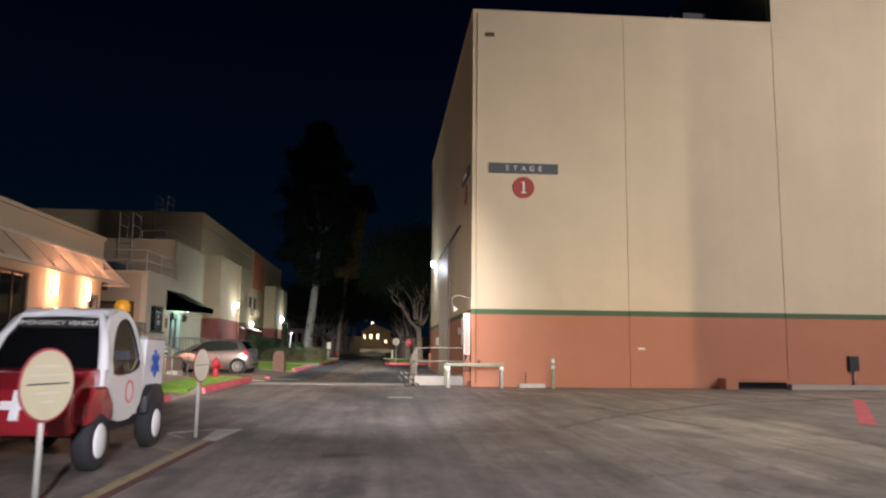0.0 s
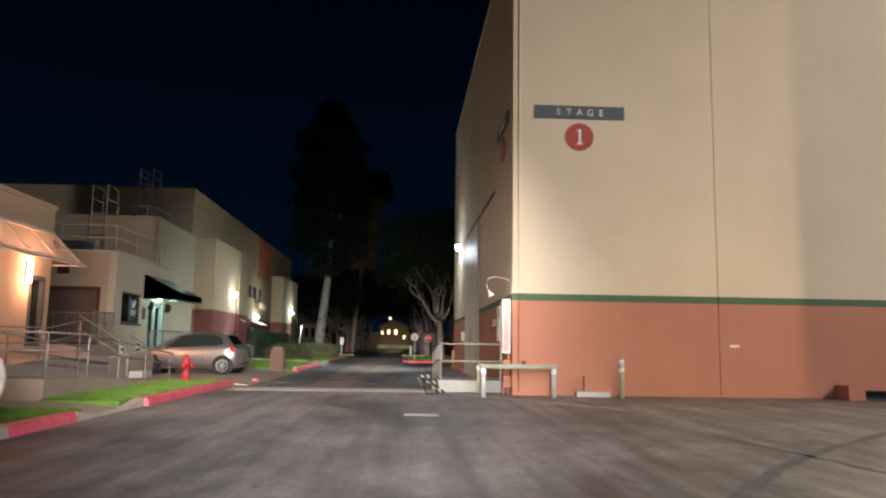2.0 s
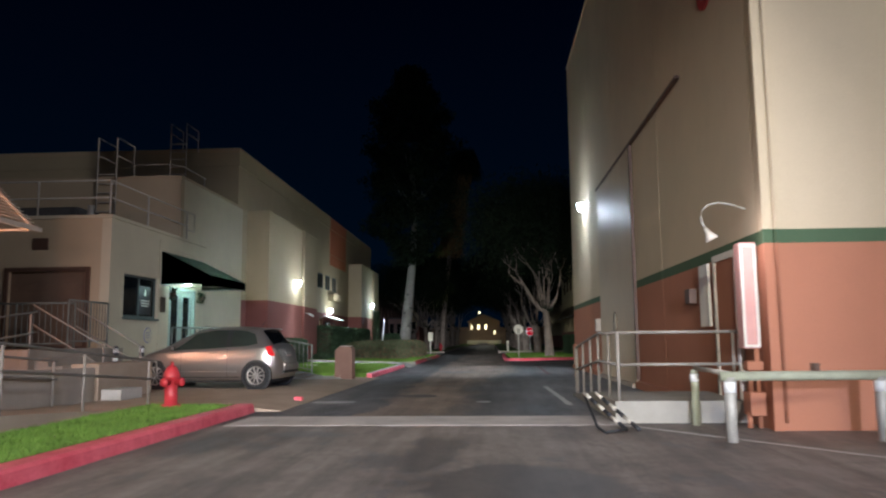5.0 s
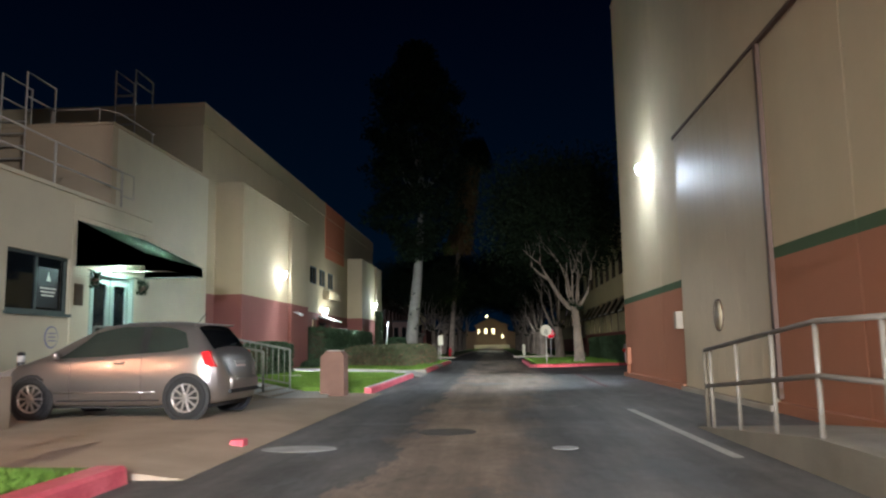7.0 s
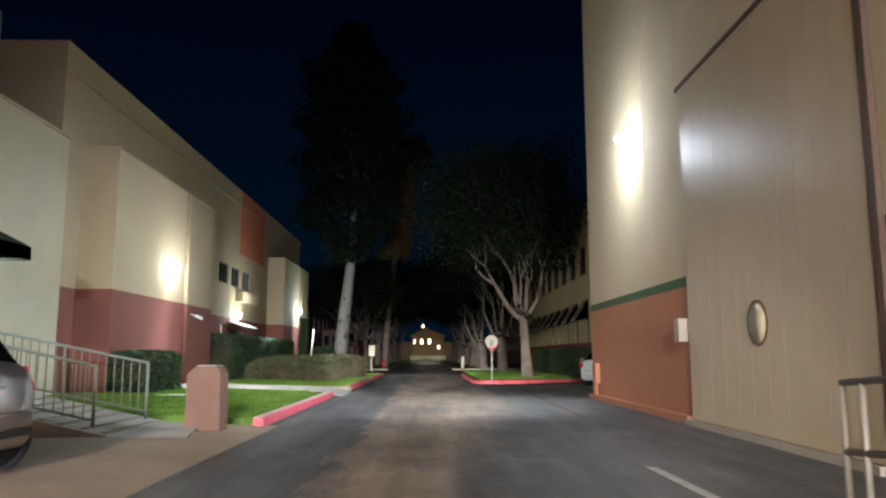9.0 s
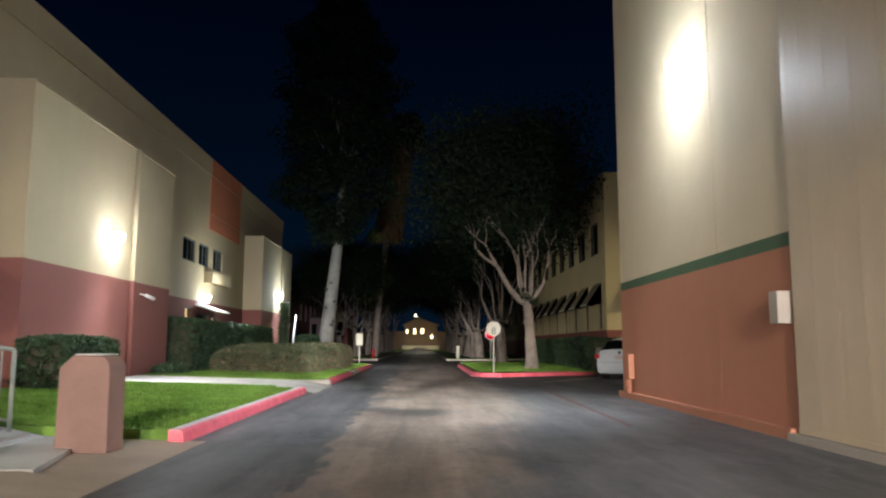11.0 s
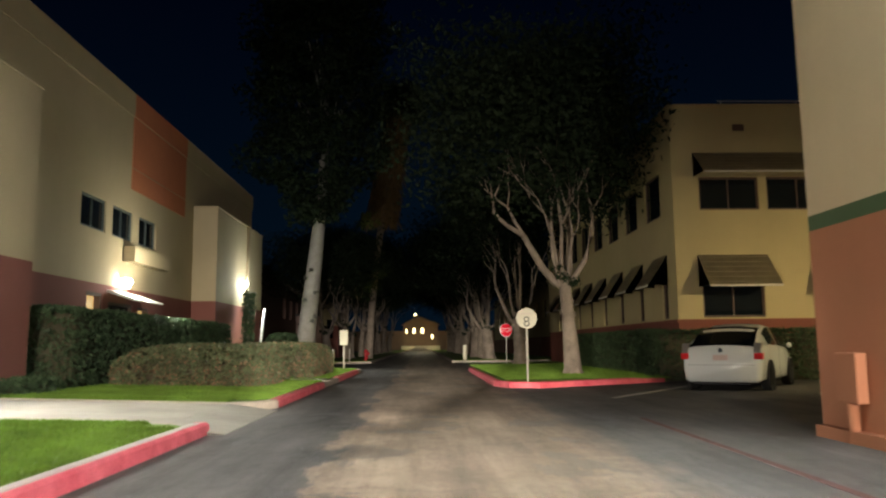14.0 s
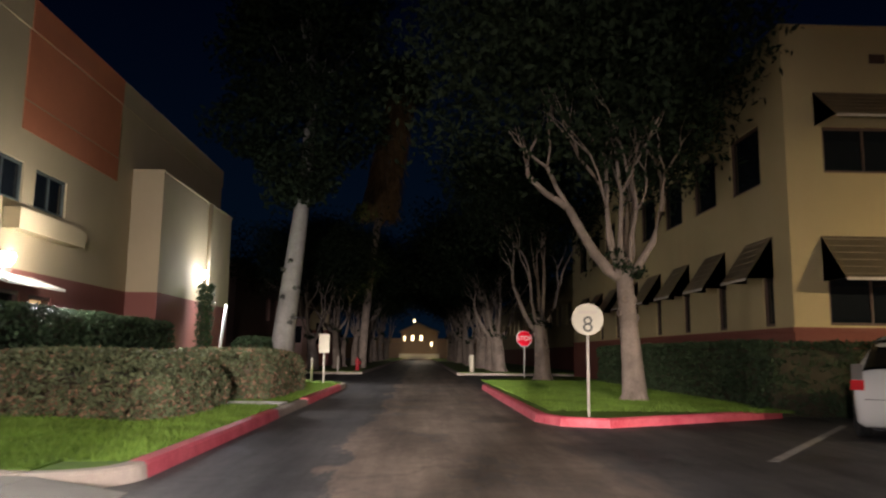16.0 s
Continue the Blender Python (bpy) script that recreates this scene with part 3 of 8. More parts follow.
# left of the lane, from the start onwards
strip("pavement", -14, -8.2, 2, 27.5, 0.12, M_PINKCONC, "pinkish concrete forecourt beside the ramp")
strip("pavement", -8.2, -6.9, 2, 27.5, 0.125, M_PINKCONC, "pinkish concrete footpath")
lawn(4.0, 17.9, -4.87, -6.9, 0.14, 0.16, "green grass verge behind a red kerb")
lawn(19.5, 27.3, -4.87, -6.26, 0.14, 0.15, "narrow green grass verge behind a red kerb")
solid("pavement", prism(bmesh.new(), [(-6.9, -0.05), (-4.87, -0.05), (-4.87, 0.035), (-6.0, 0.12), (-6.9, 0.13)], 17.9, 19.5, "y"), M_PINKCONC, "concrete dropped crossing between verges", "pavement", kind="structure")
kerb(4.0, 15.4, -4.7, M_KERB, "pale unpainted kerb")
kerb(15.4, 17.35, -4.7, M_KERBRED, "worn red painted kerb")
for ya, yb, za, zb in ((17.35, 18.1, 0.15, 0.03), (18.1, 19.3, 0.03, 0.03), (19.3, 20.25, 0.03, 0.15)):
    solid("kerb", prism(bmesh.new(), [(ya, -0.05), (yb, -0.05), (yb, zb), (ya, za)], -4.87, -4.69, "x"), M_KERB, "pale unpainted dropped kerb", "kerb", kind="structure")
kerb(20.25, 27.35, -4.62, M_KERBRED, "worn red painted kerb", 0.15, 0.25)
solid("driveway", prism(bmesh.new(), [(-14, -0.05), (-4.2, -0.05), (-4.2, 0.006), (-4.95, 0.10), (-14, 0.10)], 27.5, 36.2, "y"), M_PINKCONC, "pinkish concrete parking driveway sloping to the lane", "driveway", kind="structure")
solid("kerb", box(bmesh.new(), -4.50, -4.34, 29.44, 29.62, -0.05, 0.10), M_KERBRED, "short red painted kerb end beside the driveway", "kerb", kind="structure", bevel=0.02)
solid("pavement", prism(bmesh.new(), [(-14, -0.05), (-4.2, -0.05), (-4.2, 0.006), (-4.95, 0.03), (-6.0, 0.05), (-14, 0.09)], 36.2, 38.85, "y"), M_PINKCONC, "tan concrete apron at the foot of the porch ramp", "pavement", kind="structure")
lawn(38.85, 47.25, -4.6, -10.6, 0.14, 0.30, "bright green clipped lawn rising to the hall")
kerb(38.72, 47.9, -4.43, M_KERBRED, "worn red painted kerb along the lawn")
solid("kerb_coping", box(bmesh.new(), -4.597, -4.49, 38.75, 47.7, 0.1, 0.156), M_PALE, "pale unpainted back edge of the red kerb", "kerb", kind="structure")
path = solid("path_bed", prism(bmesh.new(), [(-10.6, -0.05), (-4.2, -0.05), (-4.2, 0.0), (-4.95, 0.105), (-10.6, 0.28)], 47.78, 51.19, "y"), M_IRON, "pale concrete slab path from the lane to the hall", "path", kind="structure")


def path_top(x):
    return 0.012 + 0.118 * (-4.2 - x) / 0.75 if x > -4.95 else 0.13 + 0.18 * (-4.95 - x) / 5.65


for xa, xb in ((-4.95, -4.2), (-6.35, -4.96), (-7.75, -6.36), (-9.15, -7.76), (-10.59, -9.16)):
    for ya, yb in ((47.79, 49.34), (49.355, 51.18)):
        part("paving_slab", prism(bmesh.new(), [(xa, path_top(xa) - 0.06), (xb, path_top(xb) - 0.06), (xb, path_top(xb)), (xa, path_top(xa))], ya, yb, "y"), M_SLAB, path)
lawn(51.95, 59.3, -4.5, -10.6, 0.14, 0.30, "green lawn in front of the clipped hedge")
kerb(51.95, 58.3, -4.33, M_KERBRED, "worn red painted kerb along the lawn")
strip("pavement", -8.6, -4.5, 59.3, 60.2, 0.17, M_PALE, "narrow pale concrete path between two hedges")
lawn(60.2, 70.5, -4.5, -10.6, 0.14, 0.30, "green lawn near the street corner")
kerb(58.3, 61.7, -4.33, M_KERB, "pale unpainted kerb", 0.13)
kerb(61.7, 68.7, -4.33, M_KERBRED, "worn red painted kerb near the street corner")
kerb(68.7, 70.0, -4.33, M_KERB, "pale unpainted kerb", 0.13)


def corner_kerb(cx, cy, r, a0, a1, mat, label, z=0.15, w=0.17):
    """A kerb bent round a corner."""
    bm = bmesh.new()
    k = 10
    rings = []
    for i in range(k + 1):
        a = radians(a0 + (a1 - a0) * i / k)
        ring = [bm.verts.new((cx + q * math.cos(a), cy + q * math.sin(a), h)) for q, h in ((r - w, -0.05), (r + 0.02, -0.05), (r, z - 0.03), (r - 0.03, z), (r - w, z))]
        rings.append(ring)
    for p, q in zip(rings, rings[1:]):
        for j in range(5):
            bm.faces.new((p[j], p[(j + 1) % 5], q[(j + 1) % 5], q[j]))
    bm.faces.new(rings[0])
    bm.faces.new(rings[-1][::-1])
    return solid("kerb", bm, mat, label, "kerb", kind="structure")


corner_kerb(-5.08, 51.95, 0.75, -90, 0, M_KERB, "pale kerb rounding the lawn corner")
solid("kerb", prism(bmesh.new(), [(-10.6, 0.0), (-5.08, 0.0), (-5.08, 0.15), (-10.6, 0.325)], 51.2, 51.37, "y"), M_KERB, "pale kerb between the lawn and the slab path", "kerb", kind="structure", bevel=0.012)
for cx_, cy_, y0_, y1_, a0_, r_ in ((-5.1, 47.25, 47.25, 47.75, 0, 0.5), (-5.08, 51.95, 51.37, 51.95, -90, 0.59)):
    lawn(y0_, y1_, cx_, -10.6, 0.16, 0.30, "green lawn beside the concrete path")
    quarter = [(cx_, cy_)] + [(cx_ + r_ * math.cos(radians(a0_ + 9 * i)), cy_ + r_ * math.sin(radians(a0_ + 9 * i))) for i in range(11)]
    solid("lawn", prism(bmesh.new(), quarter, -0.05, 0.145), M_GRASS, "rounded green corner of the lawn", "lawn", kind="structure")
corner_kerb(-8.33, 70.0, 4.0, 0, 80, M_KERB, "pale kerb round the street corner", 0.13)
bm = bmesh.new()
poly = [(-10.6, 70.5), (-4.6, 70.5)] + [(-8.33 + 3.84 * math.cos(radians(a)), 70.0 + 3.84 * math.sin(radians(a))) for a in range(10, 91, 8)] + [(-10.6, 73.84)]
prism(bm, poly, -0.05, 0.14)
solid("lawn", bm, M_GRASS, "green corner lawn with a signal box", "lawn", kind="structure")
strip("pavement", -60, -10.6, 71.5, 73.8, 0.13, M_CONC, "grey concrete pavement along the side street")
# next block on the left
strip("lawn", -12, -5.2, 87, 210, 0.14, M_GRASS, "dark green grass verge under street trees", "lawn")
strip("kerb", -5.2, -5.0, 86, 210, 0.13, M_KERB, "pale kerb of the next block", "kerb")
strip("pavement", -60, -5.2, 86, 87, 0.12, M_CONC, "concrete pavement of the next block")

# right: island with trees
bm = bmesh.new()
isl = [(0.30, 58.0), (0.55, 57.35), (1.1, 57.1), (4.9, 59.3), (5.6, 59.8), (5.6, 80.5), (4.3, 80.2), (2.4, 78.6), (1.0, 75.5), (0.35, 70.0)]
prism(bm, isl, -0.05, 0.14)
solid("lawn", bm, M_GRASS, "green grass island under the street trees", "lawn", kind="structure")


def path_kerb(pts, mat, label, z=0.15, w=0.17):
    bm = bmesh.new()
    pts = [Vector((*p, 0)) for p in pts]
    rings = []
    for i, p in enumerate(pts):
        d = (pts[min(i + 1, len(pts) - 1)] - pts[max(i - 1, 0)]).normalized()
        s = Vector((d.y, -d.x, 0))
        rings.append([bm.verts.new(p + s * q + Vector((0, 0, h))) for q, h in ((0.0, -0.05), (w + 0.02, -0.05), (w, z - 0.03), (w - 0.03, z), (0.0, z))])
    for p, q in zip(rings, rings[1:]):
        for j in range(5):
            bm.faces.new((p[j], p[(j + 1) % 5], q[(j + 1) % 5], q[j]))
    bm.faces.new(rings[0])
    bm.faces.new(rings[-1][::-1])
    return solid("kerb", bm, mat, label, "kerb", kind="structure")


path_kerb([(0.35, 70.0), (0.31, 64.0), (0.30, 58.0), (0.55, 57.35), (1.1, 57.1), (3.0, 58.2), (4.9, 59.3)], M_KERBRED, "bright red painted kerb round the island")
path_kerb([(4.3, 80.2), (2.4, 78.6), (1.0, 75.5), (0.35, 70.0)], M_KERB, "pale kerb at the far end of the island", 0.13)
strip("lawn", 0.3, 8, 87, 210, 0.14, M_GRASS, "green grass verge under the far street trees", "lawn")
strip("kerb", 0.1, 0.3, 86, 210, 0.13, M_KERB, "pale kerb of the far block", "kerb")
strip("pavement", 0.3, 60, 86, 87, 0.12, M_CONC, "pale concrete pavement of the far block")


# ---- flat marks on the asphalt ----
def mark(name, pts, mat, label, z=0.004):
    bm = prism(bmesh.new(), pts, 0.0005, z)
    return solid(name, bm, mat, label, "road mark", kind="structure")


def line_mark(p, q, w, mat, label, name="painted_line", z=0.004):
    p, q = Vector(p), Vector(q)
    d = (q - p).normalized() * w / 2
    s = (-d.y, d.x)
    return mark(name, [(p.x - s[0], p.y - s[1]), (q.x - s[0], q.y - s[1]), (q.x + s[0], q.y + s[1]), (p.x + s[0], p.y + s[1])], mat, label, z)


solid("gutter", box(bmesh.new(), -4.43, 1.03, 25.38, 26.62, -0.02, 0.006), M_GUTTER, "pale concrete drain gutter across the lane", "gutter", kind="structure")
line_mark((0.95, 25.6), (4.4, 20.8), 0.08, M_WHITEPAINT, "thin worn white line running off the ramp")
line_mark((0.74, 28.6), (0.68, 34.0), 0.11, M_WHITEPAINT, "worn white line beside the ramp")
line_mark((1.42, 49.2), (1.28, 40.6), 0.09, M_REDWORN, "faded red painted line beside the stage wall", z=0.003)
line_mark((2.06, 53.3), (5.35, 57.7), 0.11, M_WHITEPAINT, "worn white parking bay line")
line_mark((6.4, 53.6), (9.3, 57.7), 0.10, M_WHITEPAINT, "worn white parking bay line")
line_mark((10.3, 53.6), (13.2, 57.7), 0.10, M_WHITEPAINT, "worn white parking bay line")
line_mark((-2.34, 4.0), (-2.27, 10.15), 0.11, M_YELLOWPAINT, "worn tan painted line beside the cart")
line_mark((-2.23, 4.0), (-2.16, 10.0), 0.09, M_REDWORN, "faded red painted line beside the cart")
mark("painted_patch", [(-2.33, 10.2), (-2.14, 10.1), (-2.05, 11.48), (-2.41, 11.4)], M_WHITEPAINT, "worn white painted corner by the round sign", 0.005)
line_mark((-2.88, 9.66), (-2.34, 9.06), 0.07, M_YELLOWPAINT, "worn yellow stripe by the round sign")
line_mark((-2.97, 10.98), (-2.43, 11.5), 0.035, M_WHITEPAINT, "thin worn white line by the round sign")
line_mark((-2.97, 10.92), (-2.60, 10.36), 0.035, M_WHITEPAINT, "thin worn white line by the round sign")
line_mark((8.3, 12.5), (12.5, 19.2), 0.28, M_KERBRED, "faded red painted line on the yard")
solid("manhole", box(bmesh.new(), 0.14, 0.74, 18.86, 19.26, -0.02, 0.006), M_PALE, "pale rectangular utility cover in the asphalt", "manhole", kind="structure")
for cx, cy, r, mt in ((-2.18, 30.9, 0.38, M_IRON), (-0.82, 29.35, 0.14, M_PATCH), (-0.41, 34.9, 0.32, M_IRON)):
    solid("manhole", lathe(bmesh.new(), [(r, -0.02), (r, 0.005), (r - 0.03, 0.007), (0.02, 0.007)], 24, (cx, cy, 0)), mt, "round iron manhole cover set in asphalt", "manhole", kind="structure")
# pale disc paints a puddle's bright reflection into the colour
solid("driveway_patch", lathe(bmesh.new(), [(1.0, -0.02), (1.0, 0.003), (0.02, 0.004)], 20, (0, 0, 0)), M_PATCH, "pale patch painted as a puddle's reflection at the driveway mouth", "patch", kind="structure").matrix_basis = Matrix.Translation((-3.7, 29.4, 0)) @ Matrix.Diagonal((0.42, 0.26, 1, 1))



def tar_seam(pts, w, label):
    """A wavering tar-filled seam along floor points."""
    rng = random.Random(len(pts))
    fine = []
    for (xa, ya), (xb, yb) in zip(pts, pts[1:]):
        fine += [(xa + (xb - xa) * i / 8 + rng.uniform(-0.03, 0.03), ya + (yb - ya) * i / 8 + rng.uniform(-0.03, 0.03)) for i in range(8)]
    fine.append(pts[-1])
    bm = bmesh.new()
    rows = []
    for i, (x, y) in enumerate(fine):
        p, q = Vector(fine[max(i - 1, 0)]), Vector(fine[min(i + 1, len(fine) - 1)])
        d = (q - p).normalized() * w * rng.uniform(0.35, 0.65)
        rows.append([bm.verts.new((x + s * d.y, y - s * d.x, z)) for s, z in ((-1, 0.0005), (1, 0.0005), (1, 0.0045), (-1, 0.0045))])
    for a, b in zip(rows, rows[1:]):
        for j in range(4):
            bm.faces.new((a[j], a[(j + 1) % 4], b[(j + 1) % 4], b[j]))
    bm.faces.new(rows[0][::-1])
    bm.faces.new(rows[-1])
    return solid("tar_seam", bm, M_TAR, label, "road mark", kind="structure")


tar_seam([(2.7, 11.7), (3.97, 13.47), (5.04, 14.64), (7.9, 17.36), (10.4, 18.7), (14.0, 20.0)], 0.16, "long dark tyre-worn seam across the yard")
tar_seam([(4.5, 16.2), (4.62, 15.5), (4.78, 14.46), (4.95, 13.4), (5.3, 11.8)], 0.12, "short dark seam across the yard")

# ---- stage building ----
stage = thing("sound_stage", "tall cream stucco sound stage with brick red base", "building")
X0, YF, YB, HT = 2.87, 24.7, 46.95, 12.95
front_cuts = [2.87, 8.2, 13.66, 19.2, 24.8, 30.4, 36.0]
for a, b in zip(front_cuts, front_cuts[1:]):
    top = HT if b < 14 else 17.5
    part("wall_panel", box(bmesh.new(), a + 0.012, b - 0.012, YF, YF + 0.25, 0, top), M_STAGE, stage)
part("wall_backing", box(bmesh.new(), X0 + 0.1, 36, YF + 0.03, YF + 0.24, 0, HT - 0.1), M_STAGE, stage)
side_cuts = [YF + 0.25, 30.45, 36.0, 41.25, YB]
for a, b in zip(side_cuts, side_cuts[1:]):
    part("wall_panel", box(bmesh.new(), X0 + 0.012, X0 + 0.25, a + 0.012, b - 0.012, 0, HT), M_STAGE, stage)
part("wall_backing", box(bmesh.new(), X0 + 0.03, X0 + 0.24, YF + 0.25, YB, 0, HT - 0.1), M_STAGE, stage)
part("corner_trim", box(bmesh.new(), X0 - 0.01, X0 + 0.10, YF - 0.035, YF + 0.05, 0, HT), M_STAGE, stage)
part("wall_back", box(bmesh.new(), X0 + 0.25, 36, YB - 0.25, YB, 0, HT), M_STAGE, stage)
part("wall_end", box(bmesh.new(), 35.75, 36, YF + 0.25, YB - 0.25, 0, HT), M_STAGE, stage)
part("roof", box(bmesh.new(), X0 + 0.25, 35.75, YF + 0.25, YB - 0.25, HT - 0.5, HT - 0.25), M_ROOF, stage)
part("roof_tower", box(bmesh.new(), 13.66, 35.7, YF + 0.26, YB - 3, HT - 0.25, 17.5), M_STAGE, stage)
bm = bmesh.new()
box(bm, X0 - 0.02, 13.66, YF - 0.03, YF + 0.27, HT, HT + 0.05)
part("parapet_cap", bm, M_STAGE, stage)
bm = bmesh.new()
box(bm, X0 - 0.02, X0 + 0.27, YF + 0.28, YB, HT, HT + 0.05)
part("parapet_cap", bm, M_STAGE, stage)
# far gear on the roof behind the parapet
part("roof_housing", box(bmesh.new(), 11.6, 13.6, 27.5, 30, HT - 0.3, 14.6), M_ROOF, stage)
bm = bmesh.new()
box(bm, 3.29, 3.61, YF - 0.03, YF, 12.02, 12.16)
for i in range(3):
    box(bm, 3.31, 3.59, YF - 0.045, YF - 0.03, 12.035 + i * 0.04, 12.055 + i * 0.04)
part("wall_vent", bm, M_BROWN, stage, "small brown louvred vent")
# downpipe at the corner
part("downpipe", tube(bmesh.new(), [(3.02, YF - 0.03, 0.1), (3.02, YF - 0.03, HT - 0.1)], 0.022, 8), M_STAGE, stage, smooth=True)
# big sliding door
bm = bmesh.new()
box(bm, X0 - 0.05, X0 - 0.002, 33.3, 38.8, 0.10, 5.88)
door = part("sliding_door", bm, M_DOORPAINT, stage, "huge cream painted sliding stage door")
for k in range(11):
    ya = 33.3 + 0.5 * k
    part("door_sheet", box(bmesh.new(), X0 - 0.056, X0 - 0.05, ya + 0.003, ya + 0.497, 0.13, 5.86), M_DOORPAINT, door)
for za in (0.10, 5.80):
    part("door_rail", box(bmesh.new(), X0 - 0.068, X0 - 0.056, 33.3, 38.8, za, za + 0.07), M_DOORPAINT, door)
part("door_track", box(bmesh.new(), X0 - 0.07, X0, 28.4, 38.95, 5.90, 5.97), M_BROWN, stage, "dark brown sliding door track")
part("door_post", box(bmesh.new(), X0 - 0.07, X0, 33.14, 33.26, 0.2, 5.9), M_BROWN, stage, "dark brown door post")
bm = bmesh.new()
ring(bm, 0.285, 0.315, 0.016, (X0 - 0.072, 36.05, 1.6), "x")
hatch_ring = part("door_ring", bm, M_BROWN, door, "dark ring of a round inspection hatch")
part("hatch_plate", lathe(bmesh.new(), [(0.284, 0.0), (0.284, 0.006), (0.02, 0.008)], 32, (X0 - 0.065, 36.05, 1.6), "x"), M_HATCH, hatch_ring, "glossy cream hatch plate", smooth=True)
part("door_box", box(bmesh.new(), X0 - 0.2, X0 - 0.0, 38.9, 39.13, 1.40, 1.80), M_CONC, stage, "small cream electrical box", bevel=0.01)
part("base_kerb", box(bmesh.new(), X0 - 0.12, X0, 38.9, YB - 0.1, 0, 0.13), M_STAGE, stage)
part("base_kerb", box(bmesh.new(), X0 - 0.16, X0 + 0.0, 33.3, 38.9, 0, 0.09), M_CONC, stage)
part("base_kerb", box(bmesh.new(), X0 - 0.12, X0, 28.6, 33.1, 0, 0.16), M_STAGE, stage)
bm = bmesh.new()
box(bm, X0 - 0.13, X0 - 0.002, 45.95, 46.35, 0.42, 0.95)
part("meter_box", bm, M_STAGE, stage, "brick red painted meter box", bevel=0.015)
part("standpipe", tube(bmesh.new(), [(X0 - 0.07, 46.15, 0.0), (X0 - 0.07, 46.15, 0.43)], 0.06, 10), M_STAGE, stage, smooth=True)
part("base_step", box(bmesh.new(), 11.2, 11.62, 24.1, YF - 0.002, 0, 0.35), M_STAGE, stage)
part("base_lip", box(bmesh.new(), 11.62, 13.5, 24.2, YF - 0.002, 0.24, 0.32), M_STAGE, stage)
part("base_ledge", box(bmesh.new(), 13.5, 35, 24.2, YF - 0.002, 0, 0.16), M_CONC, stage, "grey concrete ledge")
# near-black block puts the shade under base_lip into colour
part("base_ledge", box(bmesh.new(), 11.62, 13.5, 24.52, YF - 0.002, 0, 0.24), M_DARK, stage, "dark block painting the shade under the lip")
bm = bmesh.new()
box(bm, 15.78, 16.12, YF - 0.14, YF - 0.002, 0.62, 1.12)
part("power_box", bm, M_BLACK, stage, "dark grey outdoor power box", bevel=0.01)
part("power_conduit", tube(bmesh.new(), [(15.95, YF - 0.07, 0.16), (15.95, YF - 0.07, 0.62)], 0.03, 8), M_STEEL, stage, smooth=True)
part("notice", box(bmesh.new(), 8.48, 8.72, YF - 0.012, YF - 0.002, 1.26, 1.33), M_LETTER, stage, "small white notice strip")
# side entrance by the corner
bm = bmesh.new()
for y0_, y1_ in ((25.7, 25.78), (26.7, 26.78)):
    box(bm, X0 - 0.06, X0 + 0.01, y0_, y1_, 0.28, 2.32)
box(bm, X0 - 0.06, X0 + 0.01, 25.7, 26.78, 2.32, 2.42)
part("entrance_frame", bm, M_LETTER, stage, "pale door frame lit from above")
part("entrance_door", box(bmesh.new(), X0 - 0.03, X0 + 0.008, 25.78, 26.7, 0.28, 2.32), M_STAGE, stage, "pinkish red painted side door")
part("utility_box", box(bmesh.new(), X0 - 0.21, X0 - 0.012, 24.9, 25.2, 0.16, 0.46), M_STAGE, stage, "brick red utility box", bevel=0.015)
for dx, z0, z1 in ((0.06, 0.0, 1.02), (0.16, 0.44, 0.86), (0.19, 0.0, 0.2)):
    part("red_pipe", tube(bmesh.new(), [(X0 - dx, 25.02, z0), (X0 - dx, 25.02, z1)], 0.035, 10), M_STAGE, stage, smooth=True)
part("pipe_valve", box(bmesh.new(), X0 - 0.22, X0 - 0.012, 24.92, 25.1, 0.74, 0.86), M_STAGE, stage, "brick red pipe valve", bevel=0.015)
cab = part("wall_cabinet", box(bmesh.new(), X0 - 0.23, X0 - 0.012, 24.98, 25.2, 1.02, 2.42), M_PINKPANEL, stage, "tall pinkish wall cabinet lit from above", bevel=0.01)
part("cabinet_panel", bmesh_frame("y", 24.955, 24.98, X0 - 0.225, X0 - 0.02, 1.04, 2.39, 0.03), M_LETTER, cab)
part("alarm_box", box(bmesh.new(), X0 - 0.14, X0 - 0.002, 27.9, 28.2, 1.75, 2.0), M_BROWN, stage, "dark red alarm bell box", bevel=0.01)
part("notice_board", box(bmesh.new(), X0 - 0.05, X0 - 0.002, 27.1, 27.6, 1.35, 2.35), M_LETTER, stage, "pale wall panel by the entrance")
g = [(X0, 25.3, 2.92), (2.68, 25.3, 2.99), (2.50, 25.3, 3.02), (2.36, 25.3, 2.99), (2.28, 25.3, 2.92), (2.255, 25.3, 2.82), (2.28, 25.3, 2.72), (2.34, 25.3, 2.63)]
goose = thing("gooseneck_lamp", "white gooseneck wall lamp over the side entrance", "lamp")
part("arm", tube(bmesh.new(), g, 0.013, 8), M_STEEL, goose, smooth=True)
gx, gz = g[-1][0], g[-1][2]
part("shade", lathe(bmesh.new(), [(0.025, 0.12), (0.04, 0.05), (0.10, -0.06), (0.09, -0.06), (0.03, 0.04)], 16), M_RAILPAINT, goose, smooth=True).matrix_basis = pose(gx + 0.03, 25.3, gz - 0.07, 0, -28, 0)


